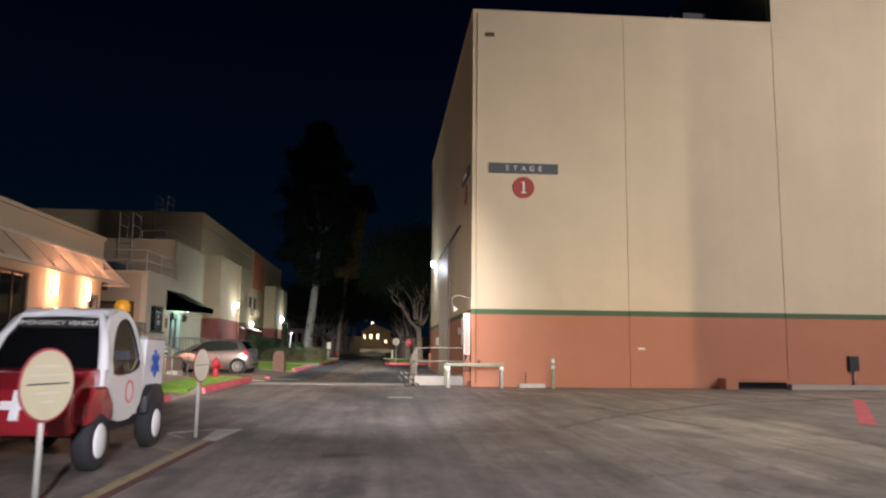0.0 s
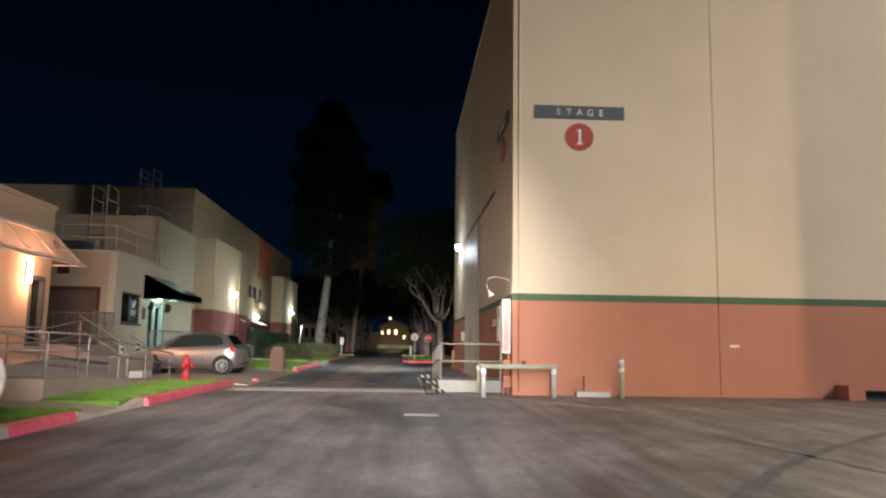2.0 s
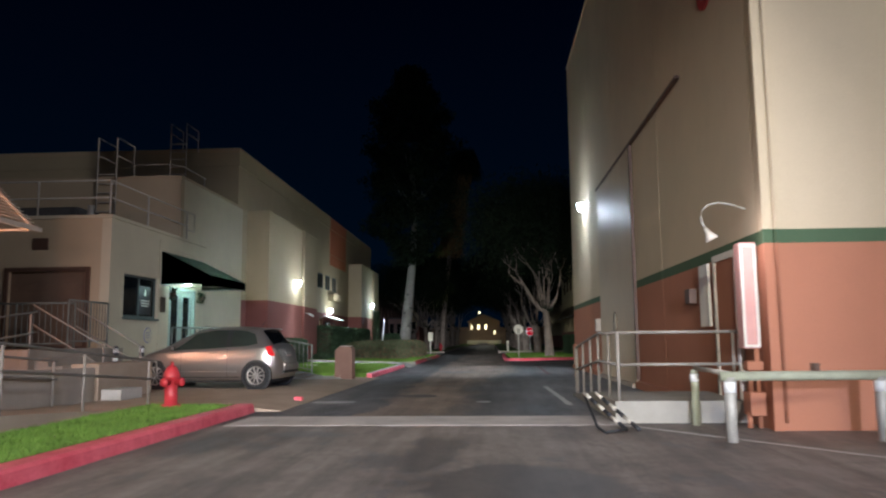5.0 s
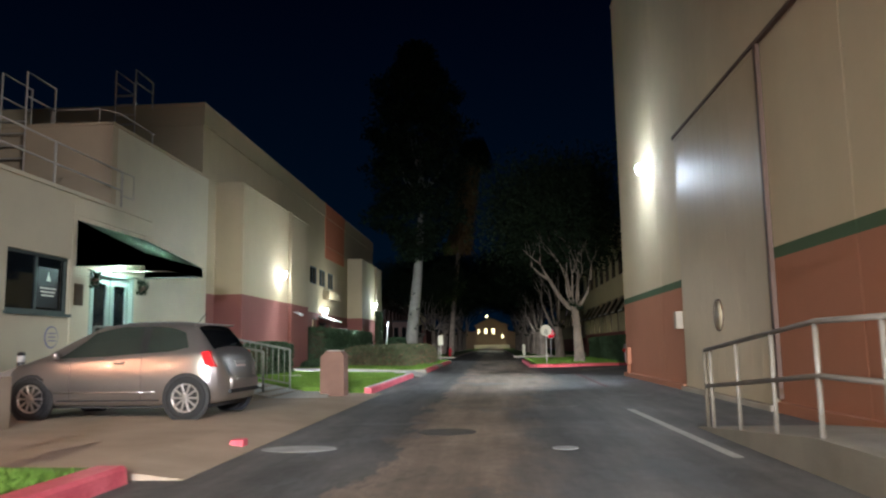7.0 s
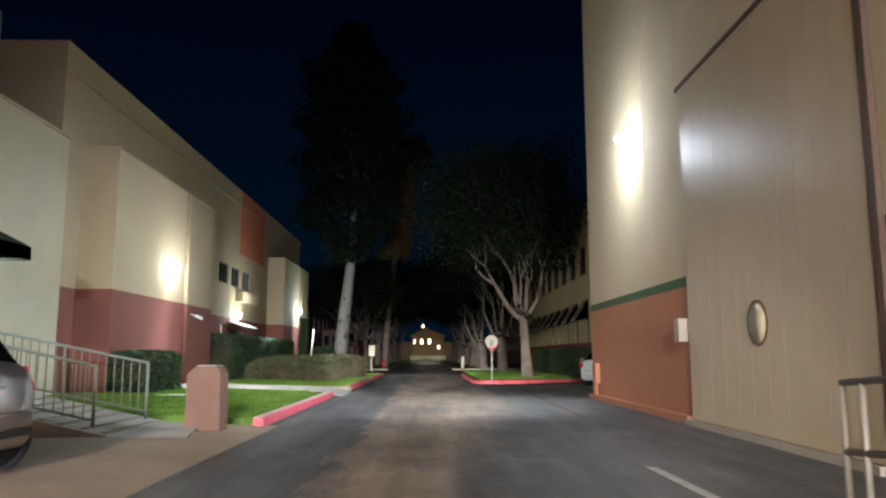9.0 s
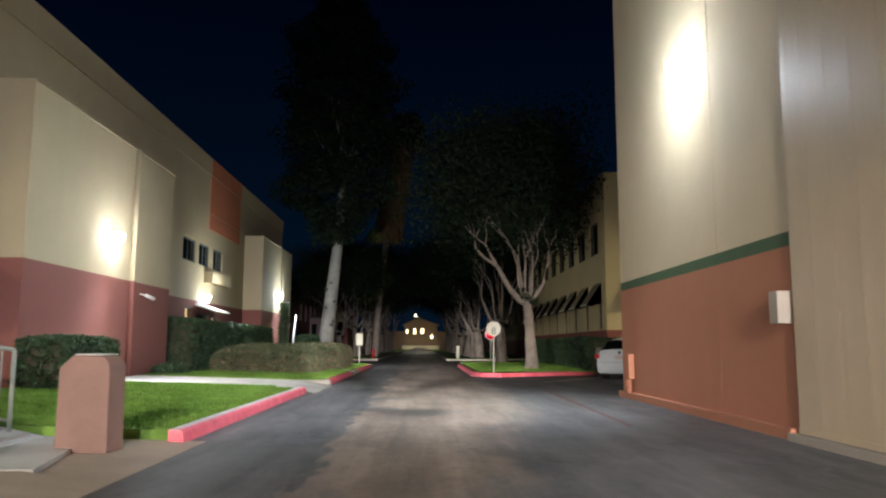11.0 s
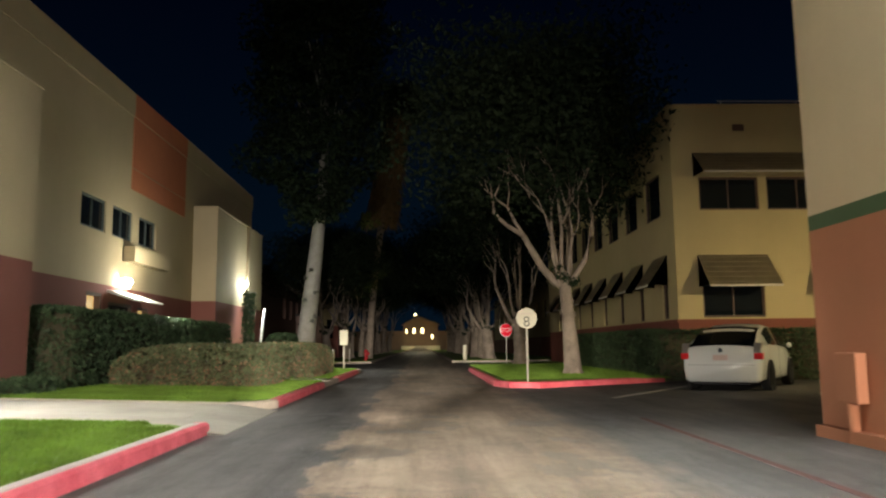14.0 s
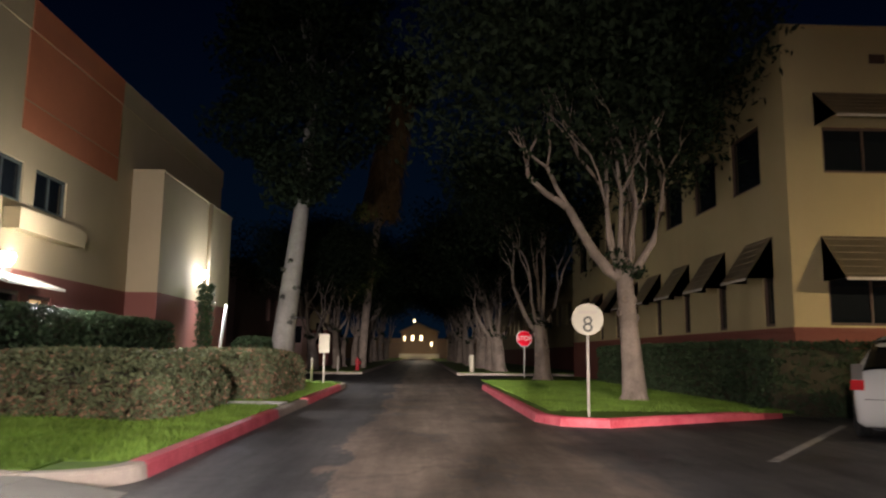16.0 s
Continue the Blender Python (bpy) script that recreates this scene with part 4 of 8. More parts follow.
def stage_sign(m, label):
    """Grey name board with a round number badge under it, drawn facing -y."""
    s = thing("stage_sign", label, "sign", "stage signs", m)
    part("board", box(bmesh.new(), -1.19, 1.19, -0.04, 0.0, -0.175, 0.175), M_SIGNGREY, s)
    for i, ch in enumerate("STAGE"):
        words("letter", ch, 0.25, ((i - 2) * 0.285, -0.048, -0.01), M_LETTER, s)
    part("badge", lathe(bmesh.new(), [(0.37, -0.03), (0.37, 0.0)], 36, (0, 0, -0.66), "y"), M_SIGNRED, s, "round brick red badge")
    one = [(-0.10, -0.20), (0.10, -0.20), (0.10, -0.18), (0.035, -0.165), (0.035, 0.21), (0.01, 0.21), (-0.095, 0.165), (-0.09, 0.145), (-0.03, 0.16), (-0.03, -0.165), (-0.10, -0.18)]
    part("numeral", prism(bmesh.new(), [(a, b - 0.66) for a, b in one], -0.038, -0.03, "y"), M_LETTER, s)
    return s


stage_sign(pose(4.62, YF - 0.002, 7.345), "grey stage name board with red number badge on cream wall")
stage_sign(pose(X0 - 0.002, 26.6, 7.45, 0, 0, -90), "grey stage name board with red badge on the shaded wall")


def wall_lamp(m, mat, label, group):
    """A box-shaped wall lamp; the wall is at its back, +y."""
    s = thing("wall_lamp", label, "lamp", group, m)
    part("back_plate", box(bmesh.new(), -0.16, 0.16, -0.04, 0.0, -0.14, 0.14), M_STEEL, s, bevel=0.008)
    bm = bmesh.new()
    prism(bm, [(-0.04, 0.17), (-0.22, 0.15), (-0.25, 0.125), (-0.04, 0.125)], -0.15, 0.15, "x")
    part("housing", bm, M_BROWN, s)
    bm = bmesh.new()
    prism(bm, [(-0.04, 0.12), (-0.25, 0.12), (-0.24, -0.02), (-0.16, -0.13), (-0.04, -0.14)], -0.15, 0.15, "x")
    part("lens", bm, mat, s, "glowing lamp lens")
    return s


wall_lamp(pose(X0 - 0.002, 42.4, 6.0, 0, 0, -90), M_LAMP, "bright white flood lamp on the stage wall", "wall lamps")

# ---- stage ramp with rails ----
ramp = thing("entrance_ramp", "pale concrete entrance ramp with steel pipe rails beside the stage", "ramp")
bm = prism(bmesh.new(), [(25.6, 0), (31.2, 0.0), (31.2, 0.015), (27.6, 0.30), (25.6, 0.30)], 1.05, X0 - 0.005, "x")
part("slab", bm, M_SLAB, ramp)


def rail_run(parent, pts, mat, posts, z_rails=(0.95, 0.5), r=0.024):
    """Pipe rails over a path of floor points, with a post at each of the given points."""
    for z in z_rails:
        part("rail", tube(bmesh.new(), [(x, y, h + z) for x, y, h in pts], r, 8), mat, parent, smooth=True)
    for x, y, h in posts:
        part("post", tube(bmesh.new(), [(x, y, h - 0.02), (x, y, h + z_rails[0])], r, 8), mat, parent, smooth=True)


def ramp_z(y):
    return 0.30 if y < 27.6 else 0.30 - 0.285 * (y - 27.6) / 3.6


W = 1.12
rail_run(ramp, [(2.78, 25.68, 0.30), (W, 25.68, 0.30), (W, 27.6, 0.30), (W, 30.96, ramp_z(30.96))], M_RAMPRAIL,
         [(2.72, 25.68, 0.30), (W, 25.68, 0.30)] + [(W, y, ramp_z(y)) for y in (26.5, 27.6, 28.62, 29.7, 30.72, 30.96)])

# ---- hall on the left with projecting bays ----
hall = thing("hall_building", "long cream stucco hall with dark red base and projecting bays", "building")
HX, BX = -10.6, -9.67
holes = [(57.65, 59.2, 4.3, 5.2), (59.65, 61.15, 4.3, 5.2), (61.65, 63.15, 4.3, 5.2), (58.2, 59.2, 0.3, 2.6), (59.6, 61.4, 0.3, 2.4), (61.8, 62.8, 0.3, 2.35)]
part("wall", wall_cells(bmesh.new(), "x", HX - 0.3, HX, 43.7, 77.0, 0, 8.88, holes), M_HALL, hall)
part("wall", box(bmesh.new(), -30, HX - 0.3, 43.7, 44.0, 0, 8.88), M_HALL, hall)
part("wall", box(bmesh.new(), -30, HX - 0.3, 76.7, 77.0, 0, 8.88), M_HALL, hall)
part("wall", box(bmesh.new(), -30.3, -30, 43.7, 77.0, 0, 8.88), M_HALL, hall)
part("roof", box(bmesh.new(), -30, HX - 0.3, 44, 76.7, 8.4, 8.6), M_ROOF, hall)
bm = bmesh.new()
box(bm, HX, HX + 0.04, 43.66, 77.04, 8.18, 8.91)
box(bm, -30.3, HX, 43.66, 43.7, 8.18, 8.91)
part("parapet_band", bm, M_HALL, hall)
for y0_, y1_, name in ((44.9, 53.6, "bay"), (67.2, 75.3, "bay")):
    bay = part(name, box(bmesh.new(), HX, BX, y0_, y1_, 0, 6.5), M_HALL, hall)
    part("bay_cap", box(bmesh.new(), HX, BX + 0.03, y0_ - 0.03, y1_ + 0.03, 6.5, 6.56), M_HALL, bay)
part("downpipe", tube(bmesh.new(), [(BX + 0.07, 50.4, 0.3), (BX + 0.07, 50.4, 6.5)], 0.07, 10), M_HALL, hall, smooth=True)
part("downpipe", tube(bmesh.new(), [(BX + 0.07, 72.1, 0.3), (BX + 0.07, 72.1, 6.5)], 0.07, 10), M_HALL, hall, smooth=True)
part("painted_panel", box(bmesh.new(), HX, HX + 0.03, 60.9, 66.0, 5.92, 6.56), M_PANEL, hall, "terracotta painted wall panel")
part("painted_panel", box(bmesh.new(), HX, HX + 0.03, 60.9, 66.0, 6.60, 8.17), M_PANEL, hall, "terracotta painted wall panel")
part("painted_panel", box(bmesh.new(), HX + 0.04, HX + 0.06, 60.9, 66.0, 8.19, 8.90), M_PANEL, hall, "terracotta painted wall panel")
part("sign_box", box(bmesh.new(), HX, HX + 0.35, 60.5, 63.6, 3.65, 4.1), M_HALL, hall)


def window(parent, axis, wall, a0, a1, z0, z1, out, mat_frame, mat_glass, mullions=1, sill=True):
    """A window set in a hole: frame, panes and sill. out: +1 or -1, the way it faces."""
    w = part("window", bmesh_frame(axis, wall - out * 0.12, wall - out * 0.05, a0, a1, z0, z1, 0.06), mat_frame, parent)
    n = mullions + 1
    step = (a1 - a0 - 0.12) / n
    for i in range(n):
        lo = a0 + 0.06 + i * step
        bm = bmesh.new()
        cell(bm, axis, wall - out * 0.10 - 0.006, wall - out * 0.10 + 0.006, lo + (0.02 if i else 0), lo + step - (0.02 if i < n - 1 else 0), z0 + 0.06, z1 - 0.06)
        part("pane", bm, mat_glass, w)
        if i:
            bm = bmesh.new()
            lo2, hi2 = sorted((wall - out * 0.12, wall - out * 0.06))
            cell(bm, axis, lo2, hi2, lo - 0.02, lo + 0.02, z0 + 0.06, z1 - 0.06)
            part("mullion", bm, mat_frame, w)
    if sill:
        bm = bmesh.new()
        lo2, hi2 = sorted((wall - out * 0.12, wall + out * 0.06))
        cell(bm, axis, lo2, hi2, a0 - 0.04, a1 + 0.04, z0 - 0.06, z0 - 0.001)
        part("sill", bm, mat_frame, w)
    return w


for a, b in ((57.65, 59.2), (59.65, 61.15), (61.65, 63.15)):
    window(hall, "x", HX, a, b, 4.3, 5.2, 1, M_FRAMEGREEN, M_GLASS, 1, False)
for a, b in ((58.2, 59.2), (61.8, 62.8)):
    d = part("doorway", bmesh_frame("x", HX - 0.2, HX - 0.02, a, b, 0.3, 2.6 if a < 60 else 2.35, 0.08), M_BROWN, hall)
    bm = bmesh.new()
    box(bm, HX - 0.24, HX - 0.2, a, b, 0.3, 2.6 if a < 60 else 2.35)
    part("lit_pane", bm, M_LITDOOR, d, "glowing yellow doorway glass")
d = part("doorway", bmesh_frame("x", HX - 0.2, HX - 0.02, 59.6, 61.4, 0.3, 2.4, 0.08), M_BROWN, hall)
part("door_leaf", box(bmesh.new(), HX - 0.16, HX - 0.1, 59.68, 61.32, 0.32, 2.32), M_GLASS, d)
canopy = prism(bmesh.new(), [(HX, 2.66), (HX + 0.75, 2.42), (HX + 0.75, 2.48), (HX, 2.74)], 59.5, 61.9, "y")
part("canopy", canopy, M_LETTER, hall, "thin white sloping door canopy")
wall_lamp(pose(BX + 0.002, 49.1, 3.85, 0, 0, 90), M_LAMPWARM, "bright warm white lamp on the hall bay", "wall lamps")
wall_lamp(pose(HX + 0.002, 60.5, 3.0, 0, 0, 90), M_LAMPWARM, "bright lamp over the hall doors", "wall lamps")
wall_lamp(pose(BX + 0.002, 71.2, 3.8, 0, 0, 90), M_LAMP, "bright white lamp on the far hall bay", "wall lamps")

# ---- office with porch awning ----
office = thing("office_building", "low pale office with a roof terrace and a taller rear block", "building")
OX = -10.25
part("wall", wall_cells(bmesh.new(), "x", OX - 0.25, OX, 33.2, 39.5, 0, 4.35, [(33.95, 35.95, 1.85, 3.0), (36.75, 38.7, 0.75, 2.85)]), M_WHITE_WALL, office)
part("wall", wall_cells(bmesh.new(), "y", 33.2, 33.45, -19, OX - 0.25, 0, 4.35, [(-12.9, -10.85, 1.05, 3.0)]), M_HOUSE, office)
part("wall", box(bmesh.new(), -19.25, -19, 33.2, 43.7, 0, 6.4), M_HOUSE, office)
part("roof", box(bmesh.new(), -19, OX - 0.25, 33.45, 37.75, 4.1, 4.25), M_ROOF, office)
bm = bmesh.new()
box(bm, OX - 0.26, OX + 0.05, 33.15, 39.55, 4.35, 4.43)
box(bm, -19, OX - 0.26, 33.15, 33.46, 4.35, 4.43)
part("parapet_cap", bm, M_WHITE_WALL, office)
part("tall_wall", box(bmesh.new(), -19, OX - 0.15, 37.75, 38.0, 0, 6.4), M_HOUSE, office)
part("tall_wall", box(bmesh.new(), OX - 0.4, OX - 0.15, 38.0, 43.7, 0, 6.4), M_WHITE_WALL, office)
part("tall_roof", box(bmesh.new(), -19, OX - 0.4, 38, 43.7, 6.1, 6.25), M_ROOF, office)
part("tall_cap", box(bmesh.new(), -19, OX - 0.12, 37.72, 43.68, 6.4, 6.47), M_HOUSE, office)
window(office, "x", OX, 33.95, 35.95, 1.85, 3.0, 1, M_FRAMEGREEN, M_GLASS, 1)
# shutter in the shaded end wall
sh = part("shutter", box(bmesh.new(), -12.9, -10.85, 33.3, 33.36, 1.05, 3.0), M_BROWNDOOR, office, "brown roller shutter")
for i in range(9):
    part("shutter_slat", box(bmesh.new(), -12.88, -10.87, 33.27, 33.3, 1.1 + i * 0.2, 1.25 + i * 0.2), M_BROWNDOOR, sh)
part("shutter_frame", bmesh_frame("y", 33.14, 33.2, -13.0, -10.75, 1.0, 3.1, 0.1), M_BROWN, office, "dark brown shutter frame")
part("end_vent", box(bmesh.new(), -12.3, -11.9, 33.16, 33.2, 3.55, 3.85), M_BROWN, office, "small brown vent grille")
# siding boards on the porch front
for i in range(16):
    z = 0.8 + i * 0.21
    for a, b in ((36.0, 36.72), (38.73, 39.48)) if z < 2.85 else ((36.0, 39.48),):
        part("siding_board", box(bmesh.new(), OX, OX + 0.018, a, b, z, z + 0.195), M_WHITE_WALL, office)
# glazed double door
dd = part("double_door", bmesh_frame("x", OX - 0.15, OX + 0.03, 36.75, 38.7, 0.75, 2.85, 0.09), M_DOORGREEN, office, "pale green glazed double doors")
for a in (36.85, 37.74):
    leaf = bmesh_frame("x", OX - 0.11, OX - 0.05, a, a + 0.86, 0.8, 2.76, 0.17)
    part("door_leaf", leaf, M_DOORGREEN, dd)
    part("door_pane", box(bmesh.new(), OX - 0.085, OX - 0.075, a + 0.17, a + 0.69, 0.97, 2.59), M_GLASS, dd)
part("plaque", box(bmesh.new(), OX + 0.018, OX + 0.05, 36.12, 36.42, 2.05, 2.5), M_BRONZE, office, "small bronze wall plaque")
# porch awning
aw = thing("door_awning", "dark green canvas awning over the office door", "awning")
A0, A1, AO = 36.15, 39.25, OX + 1.5
bm = bmesh.new()
v = [bm.verts.new(p) for p in ((OX, A0, 3.85), (OX, A1, 3.85), (AO, A1, 3.1), (AO, A0, 3.1), (AO, A1, 2.86), (AO, A0, 2.86), (OX, A0, 2.86), (OX, A1, 2.86))]
for f in ((0, 1, 2, 3), (3, 2, 4, 5), (0, 3, 5, 6), (1, 7, 4, 2)):
    bm.faces.new([v[i] for i in f])
bmesh.ops.solidify(bm, geom=bm.faces[:], thickness=0.012)
part("canvas", bm, M_AWNGREEN, aw)
for y in (A0 + 0.05, (A0 + A1) / 2, A1 - 0.05):
    part("strut", tube(bmesh.new(), [(OX, y, 2.88), (AO - 0.03, y, 2.88)], 0.015, 6), M_STEEL, aw, smooth=True)
lamp = thing("porch_lamp", "glowing white lamp under the porch awning", "lamp")
part("lens", lathe(bmesh.new(), [(0.05, 0.0), (0.10, 0.02), (0.10, 0.06), (0.04, 0.10)], 14, (OX + 0.16, 37.72, 2.93)), glow("porch lens", (0.85, 1.0, 0.88), 16), lamp, smooth=True)

# ---- shop front with slatted awning ----
shop = thing("shop_building", "low cream shop building lit by warm wall sconces", "building")
SX = -10.7
part("wall", wall_cells(bmesh.new(), "x", SX - 0.25, SX, 6.0, 29.2, 0, 5.15, [(20.2, 23.4, 1.0, 3.35), (27.95, 28.85, 1.0, 3.05), (14.0, 18.0, 1.0, 3.35)]), M_HOUSE, shop)
part("wall", box(bmesh.new(), -24, SX - 0.25, 28.95, 29.2, 0, 5.15), M_HOUSE, shop)
part("wall", box(bmesh.new(), -24, SX - 0.25, 6.0, 6.25, 0, 5.15), M_HOUSE, shop)
part("roof", box(bmesh.new(), -24, SX - 0.25, 6.25, 28.95, 4.8, 5.0), M_ROOF, shop)
bm = bmesh.new()
box(bm, SX - 0.27, SX + 0.05, 5.95, 29.25, 5.15, 5.28)
box(bm, -24, SX - 0.27, 28.93, 29.25, 5.15, 5.28)
part("parapet_cap", bm, M_HOUSE, shop)
window(shop, "x", SX, 20.2, 23.4, 1.0, 3.35, 1, M_BROWN, M_GLASS, 3, False)
window(shop, "x", SX, 14.0, 18.0, 1.0, 3.35, 1, M_BROWN, M_GLASS, 3, False)
dr = part("shop_door", bmesh_frame("x", SX - 0.2, SX + 0.03, 27.95, 28.85, 1.0, 3.05, 0.12), M_FRAMEGREEN, shop, "grey green framed glass door")
part("door_pane", box(bmesh.new(), SX - 0.12, SX - 0.1, 28.07, 28.73, 1.1, 2.93), M_GLASS, dr)
part("wall_notice", box(bmesh.new(), SX, SX + 0.02, 25.7, 26.7, 2.35, 2.85), M_HOUSE, shop)
for sy in (25.0, 27.7):
    sc = thing("wall_sconce", "glowing upright cylinder sconce on the shop wall", "lamp", "shop sconces")
    part("back_plate", box(bmesh.new(), SX, SX + 0.05, sy - 0.05, sy + 0.05, 2.8, 3.4), M_STEEL, sc)
    part("tube_lens", tube(bmesh.new(), [(SX + 0.11, sy, 2.8), (SX + 0.11, sy, 3.4)], 0.06, 12), M_SCONCE, sc, smooth=True)
# slatted sun awning: frame arms with battens running along the wall
awn = thing("slat_awning", "sloping slatted awning in pale paint along the shop front", "awning")
for y in [14.0 + 1.52 * i for i in range(11)]:
    part("arm", box(bmesh.new(), 0, 1.33, -0.03, 0.03, -0.05, 0.0), M_SLAT, awn).matrix_basis = pose(SX, y, 4.42, 0, 45, 0)
for i in range(12):
    f = (i + 0.5) / 12
    bm = box(bmesh.new(), SX + 0.94 * f - 0.018, SX + 0.94 * f + 0.020, 13.9, 29.35, 4.42 - 0.94 * f, 4.435 - 0.94 * f)
    part("slat", bm, M_SLAT, awn)
part("front_beam", box(bmesh.new(), SX + 0.92, SX + 0.98, 13.9, 29.4, 3.42, 3.50), M_SLAT, awn)
part("wall_beam", box(bmesh.new(), SX, SX + 0.06, 13.9, 29.2, 4.36, 4.46), M_SLAT, awn)
part("tie_bar", box(bmesh.new(), SX - 0.0, SX + 0.95, 29.27, 29.32, 3.44, 3.48), M_SLAT, awn)

# ---- terrace, access ramp and stairs ----
terr = thing("access_ramp", "grey concrete access ramp and landing in front of the offices", "ramp")
bm = prism(bmesh.new(), [(19.65, 0.0), (28.6, 0.0), (28.6, 0.72), (24.0, 0.78), (19.65, 0.52)], -8.25, -8.05, "x")
part("retaining_wall", bm, M_CONC, terr)
part("landing", prism(bmesh.new(), [(19.65, 0.0), (28.6, 0.0), (28.6, 0.62), (24.0, 0.62), (19.65, 0.5)], SX, -8.25, "x"), M_CONC, terr)
part("lower_ramp", prism(bmesh.new(), [(19.65, 0.0), (27.3, 0.0), (27.3, 0.13), (26.6, 0.135), (21.6, 0.46), (19.65, 0.5)], -8.05, -6.27, "x"), M_PINKCONC, terr, "low pinkish concrete ramp with a tapering side wall")
part("upper_landing", box(bmesh.new(), -15, -9.8, 29.3, 33.15, 0, 1.05), M_CONC, terr)
part("end_block", box(bmesh.new(), -8.55, -8.0, 28.65, 30.9, 0, 0.78), M_PINKCONC, terr, "pinkish concrete end block", bevel=0.02)
for i in range(5):
    part("step", box(bmesh.new(), -9.8 + 0.3 * i, -9.5 + 0.3 * i, 29.5, 31.2, 0, 0.88 - 0.17 * i), M_CONC, terr)
part("step", box(bmesh.new(), -7.99, -7.6, 28.75, 29.6, 0.0, 0.30), M_PALE, terr)

handrail = thing("pipe_handrail", "grey steel two-bar handrail along the access ramp", "handrail")
for z0, drop in ((1.33, 0.87), (1.0, 0.57)):
    part("rail", tube(bmesh.new(), [(-8.0, 19.75, z0 + 0.02), (-6.42, 19.75, z0), (-6.32, 19.85, z0), (-6.32, 21.55, z0 - 0.02), (-6.32, 27.2, drop)], 0.020, 8), M_RAMPRAIL, handrail, smooth=True)
    part("rail", tube(bmesh.new(), [(-7.95, 20.6, z0), (-7.95, 21.55, z0 - 0.02), (-7.95, 27.2, drop)], 0.019, 8), M_RAMPRAIL, handrail, smooth=True)
part("rail_end", tube(bmesh.new(), [(-6.32, 27.2, 0.87), (-6.32, 27.36, 0.85), (-6.32, 27.40, 0.72), (-6.32, 27.36, 0.59), (-6.32, 27.2, 0.57)], 0.020, 8), M_RAMPRAIL, handrail, smooth=True)
for y, z, top in ((19.8, 0.48, 1.33), (21.6, 0.44, 1.31), (23.3, 0.33, 1.17), (25.1, 0.21, 1.03), (27.1, 0.12, 0.87)):
    for x in (-6.32, -7.95):
        part("post", tube(bmesh.new(), [(x, y, z), (x, y, top)], 0.020, 8), M_RAMPRAIL, handrail, smooth=True)
part("post", tube(bmesh.new(), [(-7.2, 19.75, 0.45), (-7.2, 19.75, 1.34)], 0.020, 8), M_RAMPRAIL, handrail, smooth=True)
rail2 = thing("pipe_handrail", "grey steel two-bar handrail on the upper side of the ramp", "handrail")
for dz in (0.9, 0.5):
    part("rail", tube(bmesh.new(), [(-9.6, 19.8, 0.55 + dz), (-9.6, 27.0, 0.62 + dz), (-9.6, 29.2, 0.9 + dz)], 0.019, 8), M_RAMPRAIL, rail2, smooth=True)
for y in (19.9, 21.5, 24, 26.5, 29):
    part("post", tube(bmesh.new(), [(-9.6, y, 0.6), (-9.6, y, (1.52 if y < 27 else 1.77))], 0.019, 8), M_RAMPRAIL, rail2, smooth=True)


def picket_rail(pts, mat, label, height=1.05, gap=0.13):
    """A guard rail of upright bars between two level pipes, over floor points."""
    g = thing("picket_railing", label, "railing")
    part("top_rail", tube(bmesh.new(), [(x, y, z + height) for x, y, z in pts], 0.024, 8), mat, g, smooth=True)
    part("bottom_rail", tube(bmesh.new(), [(x, y, z + 0.12) for x, y, z in pts], 0.018, 8), mat, g, smooth=True)
    for x, y, z in pts:
        part("post", tube(bmesh.new(), [(x, y, z - 0.03), (x, y, z + height)], 0.026, 8), mat, g, smooth=True)
    for (x0, y0, z0), (x1, y1, z1) in zip(pts, pts[1:]):
        n = int(math.hypot(x1 - x0, y1 - y0) / gap)
        for i in range(1, n):
            f = i / n
            x, y, z = x0 + (x1 - x0) * f, y0 + (y1 - y0) * f, z0 + (z1 - z0) * f
            part("picket", tube(bmesh.new(), [(x, y, z + 0.12), (x, y, z + height)], 0.010, 5), mat, g)
    return g


picket_rail([(-10.15, 31.25, 1.1), (-10.15, 32.2, 1.1), (-10.15, 33.0, 1.1)], M_PICKET, "grey steel picket guard rail round the upper landing")
picket_rail([(-13.0, 31.6, 1.05), (-11.6, 31.6, 1.05), (-10.2, 31.6, 1.05)], M_PICKET, "grey steel picket guard rail beside the shutter")
st = thing("stair_handrail", "grey steel handrail sloping down the short stairs", "handrail")
for y in (29.55, 31.15):
    for dz in (0.9, 0.5):
        part("rail", tube(bmesh.new(), [(-9.9, y, 1.05 + dz), (-8.4, y, 0.2 + dz)], 0.019, 8), M_RAMPRAIL, st, smooth=True)
    part("post", tube(bmesh.new(), [(-8.4, y, 0.1), (-8.4, y, 1.1)], 0.019, 8), M_RAMPRAIL, st, smooth=True)

# sloping walk to the porch with its picket rail
bm = prism(bmesh.new(), [(-6.0, 0.0), (-6.0, 0.085), (-9.0, 0.72), (OX, 0.75), (OX, 0.0)], 36.4, 38.72, "y")
walkup = thing("porch_ramp", "pale concrete ramp rising to the office porch", "ramp")
part("slab", bm, M_PALE, walkup)
part("foot_slab", prism(bmesh.new(), [(-6.0, 36.4), (-4.95, 36.4), (-5.45, 38.72), (-6.0, 38.72)], 0.0, 0.08), M_PALE, walkup)
for i in range(10):
    x = -6.15 - i * 0.3
    z = 0.085 + (-6.0 - x) * 0.2117
    part("grip_bar", box(bmesh.new(), x - 0.05, x + 0.05, 36.55, 38.6, z - 0.02, z + 0.012), M_CONC, walkup)
